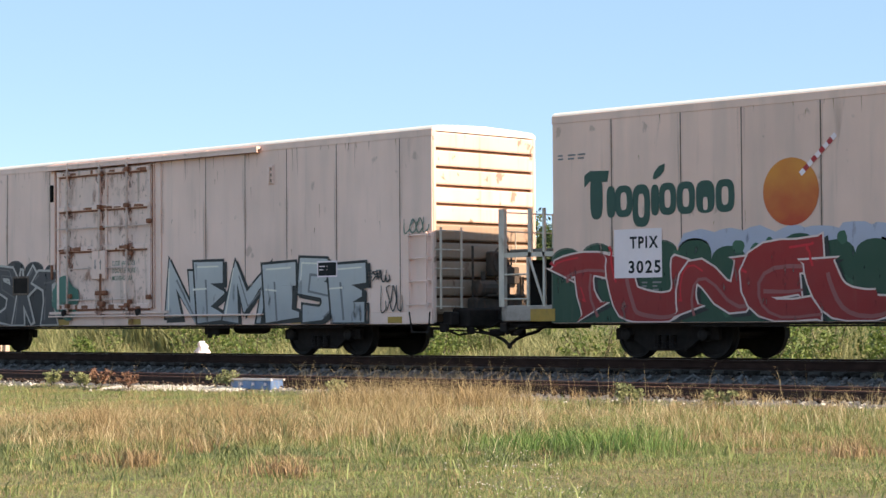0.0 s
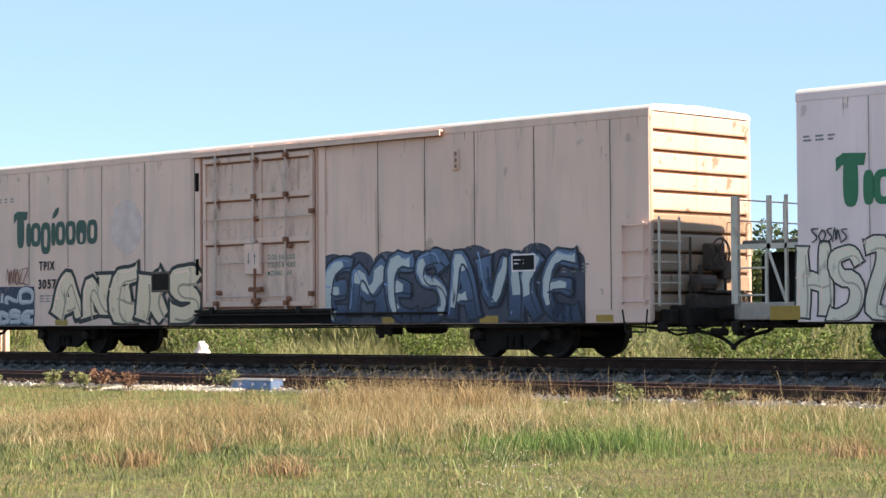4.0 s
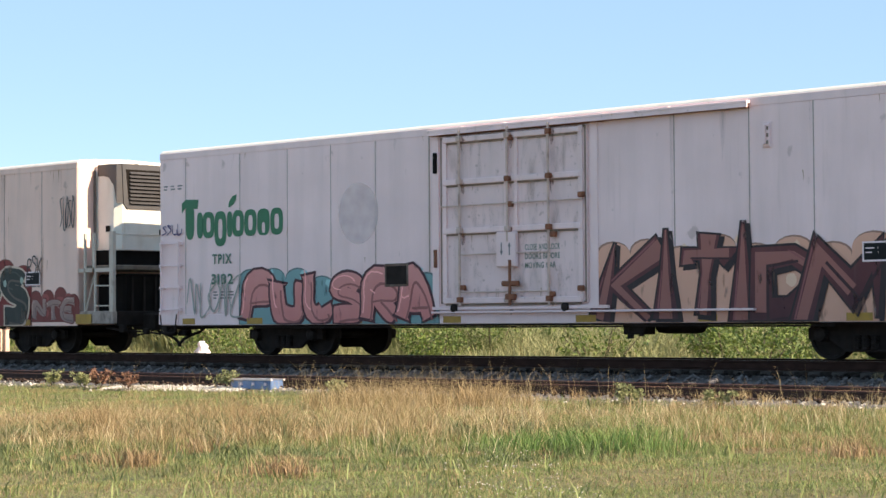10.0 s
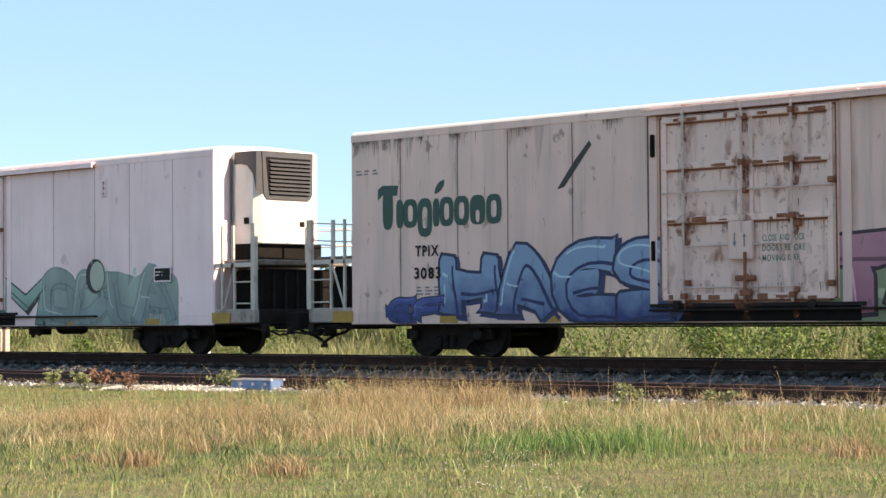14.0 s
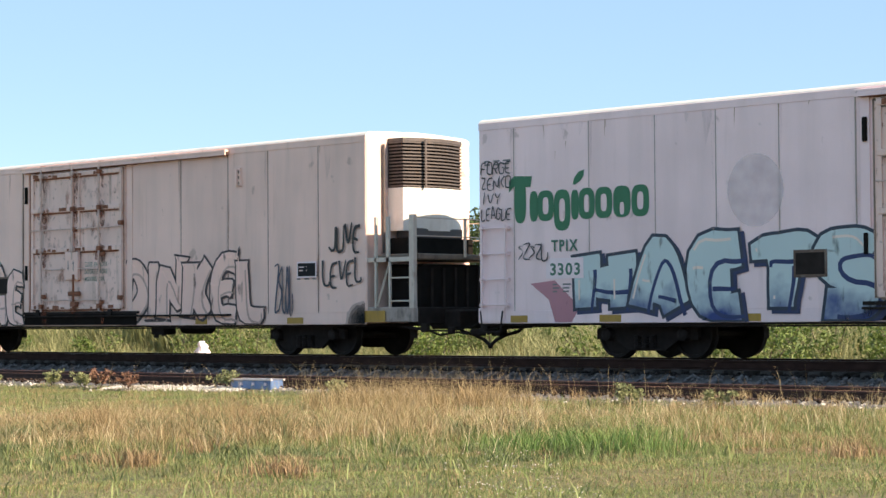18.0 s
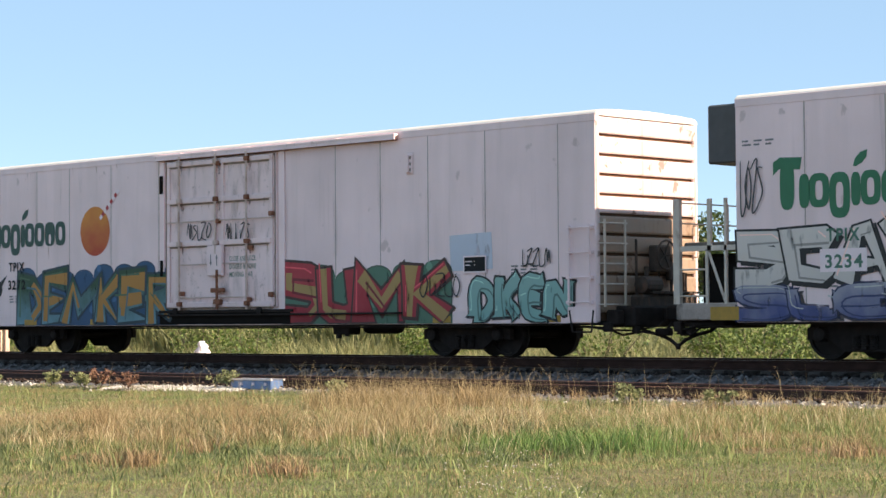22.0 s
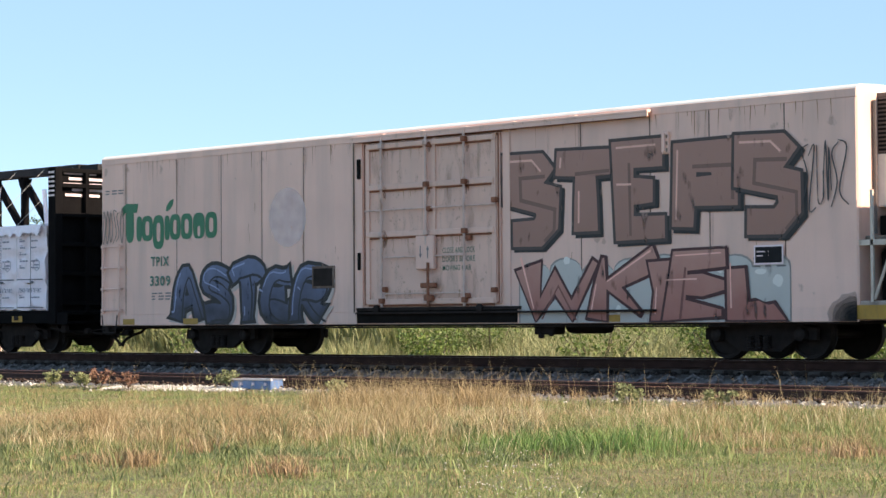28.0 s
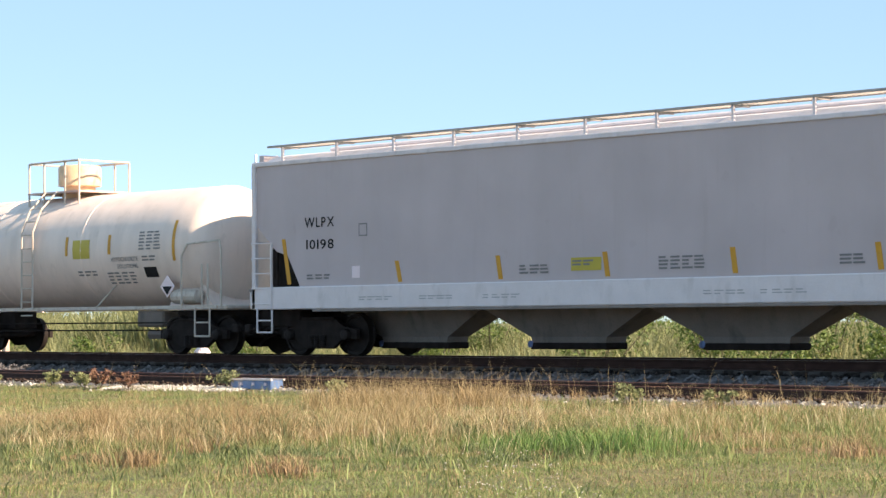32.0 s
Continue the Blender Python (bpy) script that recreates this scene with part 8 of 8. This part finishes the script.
    lettering("number_letter", "10198", 1.98, 2.81, 2.22, 2.42, BLACK, car, "", 0.044, 0.012)
    part("notice", flat([(9.17, 1.62), (9.89, 1.62), (9.89, 1.86), (9.17, 1.86)], 0.044), YELLOW_GREEN, car, "yellow notice with small print")
    rnd = random.Random(3)
    for u, z, rows, m in ((2.0, 1.66, 2, 3), (7.9, 1.72, 3, 3), (11.2, 1.8, 4, 4), (14.95, 1.74, 3, 2), (15.95, 1.74, 3, 3), (17.6, 1.74, 2, 3), (9.2, 1.78, 2, 2)):
        bars("stencil_line", [[(q * 0.26, q * 0.26 + rnd.uniform(0.14, 0.24)) for q in range(m)] for _ in range(rows)], u, z, 0.035, 0.03, GREY_TEXT, car, 0.04)
    for u in (5.3, 7.0, 12.2, 3.6, 13.4):
        bars("stencil_line", [[(q * 0.24, q * 0.24 + rnd.uniform(0.12, 0.22)) for q in range(4)] for _ in range(2)], u, 1.2, 0.02, 0.03, FAINT_TEXT, car, -0.006)
    part("data_square", Shape().add([(3.55, 0.044, 2.44), (3.8, 0.044, 2.44), (3.8, 0.044, 2.7), (3.55, 0.044, 2.7), (3.575, 0.044, 2.465), (3.775, 0.044, 2.465), (3.775, 0.044, 2.675), (3.575, 0.044, 2.675)], [(0, 1, 5, 4), (1, 2, 6, 5), (2, 3, 7, 6), (3, 0, 4, 7)]), GREY_TEXT, car)
    part("routing_slip", flat([(3.35, 1.6), (3.58, 1.6), (3.58, 1.84), (3.35, 1.84)], 0.044), WHITE_PLATE, car)
    t = tag(car, 17.65, 18.4, 1.1, 1.34, (0.03, 0.03, 0.035), 4, 140, 0.05)
    t.location.y = -0.0
    for u in (1.9, 18.53):
        truck(car, u, left)


PATCH_BLUE = plain("blue_cap", (0.12, 0.2, 0.4), 0.5, 0, 0.15, 5)
YELLOW_GREEN = plain("yellow_notice", (0.52, 0.4, 0.045), 0.5, 0, 0.1, 5)

# ----- tank car -----
TANK = car_paint("dusty_white_tank_paint", (0.95, 0.77, 0.68), 0.1, 0.3, 0.25)
OCHRE = plain("ochre_manway_paint", (0.72, 0.52, 0.34), 0.6, 0, 0.2, 4, (0.35, 0.2, 0.1), 0.5)


def tank_car(left):
    car = thing("tank_car", "dusty white tank car with a domed top platform", "rail car")
    car.location = (left, 0, 0)
    MOVERS.append((car, left))
    zc, r, a, b = 2.42, 1.39, 7.0, 18.25
    yc = 1.525
    prof = [(r * math.sin(t), a + 0.75 - 0.75 * math.cos(t)) for t in (0.12, 0.35, 0.65, 0.95, 1.25, 1.5708)]
    prof += [(r, x) for x in (a + 1.6, 9.6, 11.1, 12.6, 14.1, 15.6, b - 1.6)]
    prof += [(r * math.sin(t), b - 0.75 + 0.75 * math.cos(t)) for t in (1.5708, 1.25, 0.95, 0.65, 0.35, 0.12)]
    part("tank", Shape().lathe(prof, 48, 0, "x", (0, yc, zc)), TANK, car, "long cylindrical tank", True)

    def skin(z, off=0.008):
        return yc - math.sqrt(max(0.0, r * r - (z - zc) ** 2)) - off
    for x in (9.9, 13.6):
        s = Shape().lathe([(r + 0.004, x - 0.03), (r + 0.012, x), (r + 0.004, x + 0.03)], 40, 0, "x", (0, yc, zc))
        part("weld_band", s, TANK, car)
    dome = part("manway", Shape().lathe([(0.42, zc + r - 0.06), (0.42, zc + r + 0.12), (0.38, zc + r + 0.14), (0.38, zc + r + 0.24), (0.52, zc + r + 0.26), (0.52, zc + r + 0.7), (0.48, zc + r + 0.76), (0.1, zc + r + 0.78)], 20, 0, "z", (11.68, yc, 0)), OCHRE, car, "round manway housing", True)
    plat = part("top_platform", Shape().box(10.6, 12.7, 0.75, 2.3, zc + r + 0.06, zc + r + 0.1), GALV, car, "grating platform round the manway")
    top = zc + r + 0.1
    for y in (0.78, 2.27):
        for x in (10.63, 11.25, 12.1, 12.67):
            part("rail_post", Shape().rod((x, y, top - 0.35 if y < 1 else top), (x, y, top + 0.72), 0.028), STEEL_WHITE, plat)
        part("handrail", Shape().rod((10.63, y, top + 0.72), (12.67, y, top + 0.72), 0.028), STEEL_WHITE, plat)
    for x in (10.63, 12.67):
        part("handrail", Shape().rod((x, 0.78, top + 0.72), (x, 2.27, top + 0.72), 0.024), STEEL_WHITE, plat)
    pts = [(0.78, top), (0.3, 3.45), (0.06, 2.9), (0.05, 1.05)]
    rails = Shape()
    for x in (11.35, 11.8):
        rails.bar([(x, y, z) for y, z in pts], 0.024)
    lad = part("tank_ladder", rails, STEEL_WHITE, car, "white ladder up the tank side")
    for k in range(10):
        t = k / 9 * 2.9
        z = top - 0.1 - t
        y = np.interp(-z, [-p[1] for p in pts], [p[0] for p in pts])
        part("rung", Shape().rod((11.35, float(y), z), (11.8, float(y), z), 0.016), STEEL_WHITE, lad)
    for x, z0, z1 in ((13.0, 2.3, 2.75), (14.65, 2.3, 2.75), (17.0, 2.1, 3.0)):
        n = 8
        zz = [z0 + (z1 - z0) * i / n for i in range(n + 1)]
        s = Shape().add([(x, skin(z), z) for z in zz] + [(x + 0.1, skin(z), z) for z in zz], [(i, i + 1, n + 2 + i, n + 1 + i) for i in range(n)])
        part("reflector_stripe", s, ORANGE_STRIPE, car, "orange reflector stripe")
    s = Shape()
    zz = [2.22 + 0.44 * i / 5 for i in range(6)]
    s.add([(13.3, skin(z), z) for z in zz] + [(13.95, skin(z), z) for z in zz], [(i, i + 1, 7 + i, 6 + i) for i in range(5)])
    part("notice", s, YELLOW_GREEN, car, "yellow-green notice")
    lettering("stencil_letter", "HYPOCHLORITE", 14.75, 15.75, 2.13, 2.23, GREY_TEXT, car, "", 0, 0.012, skin)
    lettering("stencil_letter", "SOLUTIONS", 14.95, 15.7, 1.97, 2.07, GREY_TEXT, car, "", 0, 0.012, skin)
    rnd = random.Random(8)
    for u, z, rows, m in ((13.4, 1.9, 2, 3), (14.5, 1.85, 4, 4), (15.8, 2.75, 6, 3), (15.9, 2.2, 2, 2)):
        sh = Shape()
        for k in range(rows):
            for q in range(m):
                h = z - k * 0.075
                x0, x1 = u + q * 0.27, u + q * 0.27 + rnd.uniform(0.15, 0.24)
                sh.add([(x0, skin(h), h), (x1, skin(h), h), (x1, skin(h + 0.035), h + 0.035), (x0, skin(h + 0.035), h + 0.035)], [(0, 1, 2, 3)])
        part("stencil_line", sh, GREY_TEXT, car)
    sh = Shape().add([(15.9, skin(1.75), 1.75), (16.35, skin(1.75), 1.75), (16.35, skin(1.98), 1.98), (15.9, skin(1.98), 1.98)], [(0, 1, 2, 3)])
    part("data_panel", sh, BLACK, car)
    part("hazard_placard", Shape().prism([(16.75, 1.78), (17.0, 1.53), (16.75, 1.28), (16.5, 1.53)], 0.2, 0.21, "y", 0), WHITE_PLATE, car, "white diamond placard")
    part("hazard_mark", Shape().prism([(16.58, 1.53), (16.92, 1.53), (16.75, 1.34)], 0.192, 0.2, "y", 0), BLACK, car)
    part("side_sill", Shape().box(6.6, 18.6, 0.08, 0.14, 1.02, 1.1).box(6.6, 18.6, 2.9, 2.96, 1.02, 1.1), STEEL_WHITE, car)
    for x in (16.4, 7.2):
        part("saddle", Shape().prism([(x, 1.0), (x + 1.6, 1.0), (x + 1.25, 1.6), (x + 0.35, 1.6)], 0.5, 2.5, "y"), TANK, car)
    part("tank_brace", Shape().rod((14.2, 0.12, 1.05), (14.7, 0.35, 1.6), 0.022), STEEL_WHITE, car)
    for x0, x1 in ((6.3, 9.4), (15.9, 19.0)):
        part("stub_sill", Shape().box(x0, x1, 1.2, 1.85, 0.6, 1.02), STEEL_DARK, car)
    part("air_cylinder", Shape().lathe([(0.03, 16.8), (0.16, 16.86), (0.16, 17.7), (0.03, 17.76)], 12, 0, "x", (0, 0.35, 1.3)), STEEL_WHITE, car)
    part("end_platform", Shape().box(18.1, 18.9, 0.1, 2.95, 1.0, 1.1, 0, 0.02), STEEL_WHITE, car)
    part("end_handrail", Shape().bar([(17.4, 0.08, 1.05), (17.4, 0.08, 2.2), (17.6, 0.08, 2.45), (18.7, 0.08, 2.5), (18.75, 0.08, 2.3), (18.75, 0.08, 1.05)], 0.024).rod((18.1, 0.08, 1.05), (18.1, 0.08, 2.0), 0.024).rod((18.3, 0.08, 1.05), (18.3, 0.08, 2.0), 0.024), STEEL_WHITE, car)
    st = part("sill_step", Shape().bar([(17.9, 0.05, 1.05), (17.9, 0.05, 0.42), (18.4, 0.05, 0.42), (18.4, 0.05, 1.05)], 0.022), STEEL_WHITE, car)
    part("rung", Shape().rod((17.9, 0.05, 0.72), (18.4, 0.05, 0.72), 0.018), STEEL_WHITE, st)
    for z in (0.72, 0.55):
        part("brake_rod", Shape().rod((9.0, 0.7, z), (16.4, 0.7, z), 0.02), STEEL_DARK, car)
    part("outlet_valve", Shape().box(14.6, 15.6, 1.0, 2.0, 0.62, 1.0, 0, 0.05).rod((14.9, 1.2, 0.45), (15.4, 1.2, 0.45), 0.12), HOPPER_SHADED, car)
    for u in (7.9, 17.35):
        truck(car, u, left)
    coupler(car, 19.0, 1)


lumber_car(-424.8)
hopper_car(-446.45)
tank_car(-466.0)

# ---------- small things on the ground ----------
BLUE_METAL = plain("blue_painted_steel", (0.13, 0.22, 0.4), 0.4, 0.2, 0.25, 4, (0.4, 0.42, 0.45), 0.4)
box = thing("metal_crate", "blue painted steel crate lying beside the siding rail", "crate")
box.location = (-29.3, -4.38, -0.5)
part("body", Shape().box(0, 1.12, 0, 0.3, 0.0, 0.17, 0, 0.012), BLUE_METAL, box)
part("rim", Shape().box(-0.02, 1.14, -0.02, 0.02, 0.17, 0.2).box(-0.02, 1.14, 0.28, 0.32, 0.17, 0.2), PATCH_GREY, box, "pale worn rim")
for u in (0.3, 0.62, 0.95):
    part("clasp", Shape().box(u, u + 0.05, -0.02, 0.0, 0.08, 0.13), WHITE_PLATE, box)

litter = thing("plastic_sheet", "crumpled white plastic sheet caught in the weeds", "litter")
litter.location = (-44.9, 7.8, -0.82)
bm = bmesh.new()
bmesh.ops.create_icosphere(bm, subdivisions=4, radius=0.5)
for v in bm.verts:
    q = Vector((v.co.x * 0.5, v.co.y * 0.3, v.co.z * 1.05))
    v.co = q + noise.noise_vector(q * 6) * 0.09 + noise.noise_vector(q * 15) * 0.04 + Vector((0, 0, 0.52))
    v.co.z = max(0.0, v.co.z)
crumple = Shape().add([tuple(v.co) for v in bm.verts], [tuple(v.index for v in f.verts) for f in bm.faces])
bm.free()
part("sheet", crumple, WRAP, litter)
for x in (-55.0, -54.6):
    post = thing("fence_post", "grey weathered fence post beyond the track", "fence post", "fence posts")
    post.location = (x, 8.0, -0.82)
    part("shaft", Shape().box(-0.08, 0.08, -0.08, 0.08, 0, 1.5, 0, 0.02), GALV, post)
SAND = plain("bare_sand", (0.5, 0.42, 0.33), 0.95, 0, 0.2, 5)
patch = Shape()
ring = [(-25.0 + 1.5 * math.cos(t) * (1 + 0.15 * math.sin(3 * t)) * 0.72 - 0.9 * math.sin(t) * 0.3, -11.9 + 1.5 * math.cos(t) * 0.66 + 0.5 * math.sin(t)) for t in (6.28319 * k / 24 for k in range(24))]
patch.add([(x, y, float(ground_z(np.array(x), np.array(y))) + 0.012) for x, y in ring], [tuple(range(24))])
sand = new("sand_patch", patch.mesh("sand_patch", [SAND]))
tagged(sand, "bare pale sandy patch in the grass", "sand", kind="structure")


# ---------- motion ----------
def motions():
    """The whole train rolls by at about thirteen metres a second, every wheelset turning with it."""
    for car, left, *up in MOVERS:
        y, z = up if up else (0, 0)
        walk(car, [(t, pose(left + run(t), y, z)) for t in range(0, 33, 2)])
    for w, a, where in WHEELS:
        rows, last = [], None
        for k in range(0, 961):
            t = k / 30.0
            x = where + run(t)
            if -62.0 < x < 8.0 or k in (0, 960):
                inside = min(max(x, -62.0), 8.0)
                rows.append((t, pose(a, 0, 0.45) @ Matrix.Rotation((inside + 62.0) / 0.45, 4, "Y")))
        if len(rows) > 2:
            # the wheel waits at its first and last turned place outside the stretch that is passed
            rows[0] = (rows[0][0], rows[1][1]) if rows[0][0] == 0.0 and where < -62.0 else rows[0]
            if rows[-1][0] > 31.99 and where + run(32.0) > 8.0:
                rows[-1] = (rows[-1][0], rows[-2][1])
        else:
            rows = [(0.0, pose(a, 0, 0.45)), (32.0, pose(a, 0, 0.45))]
        walk(w, rows)


motions()
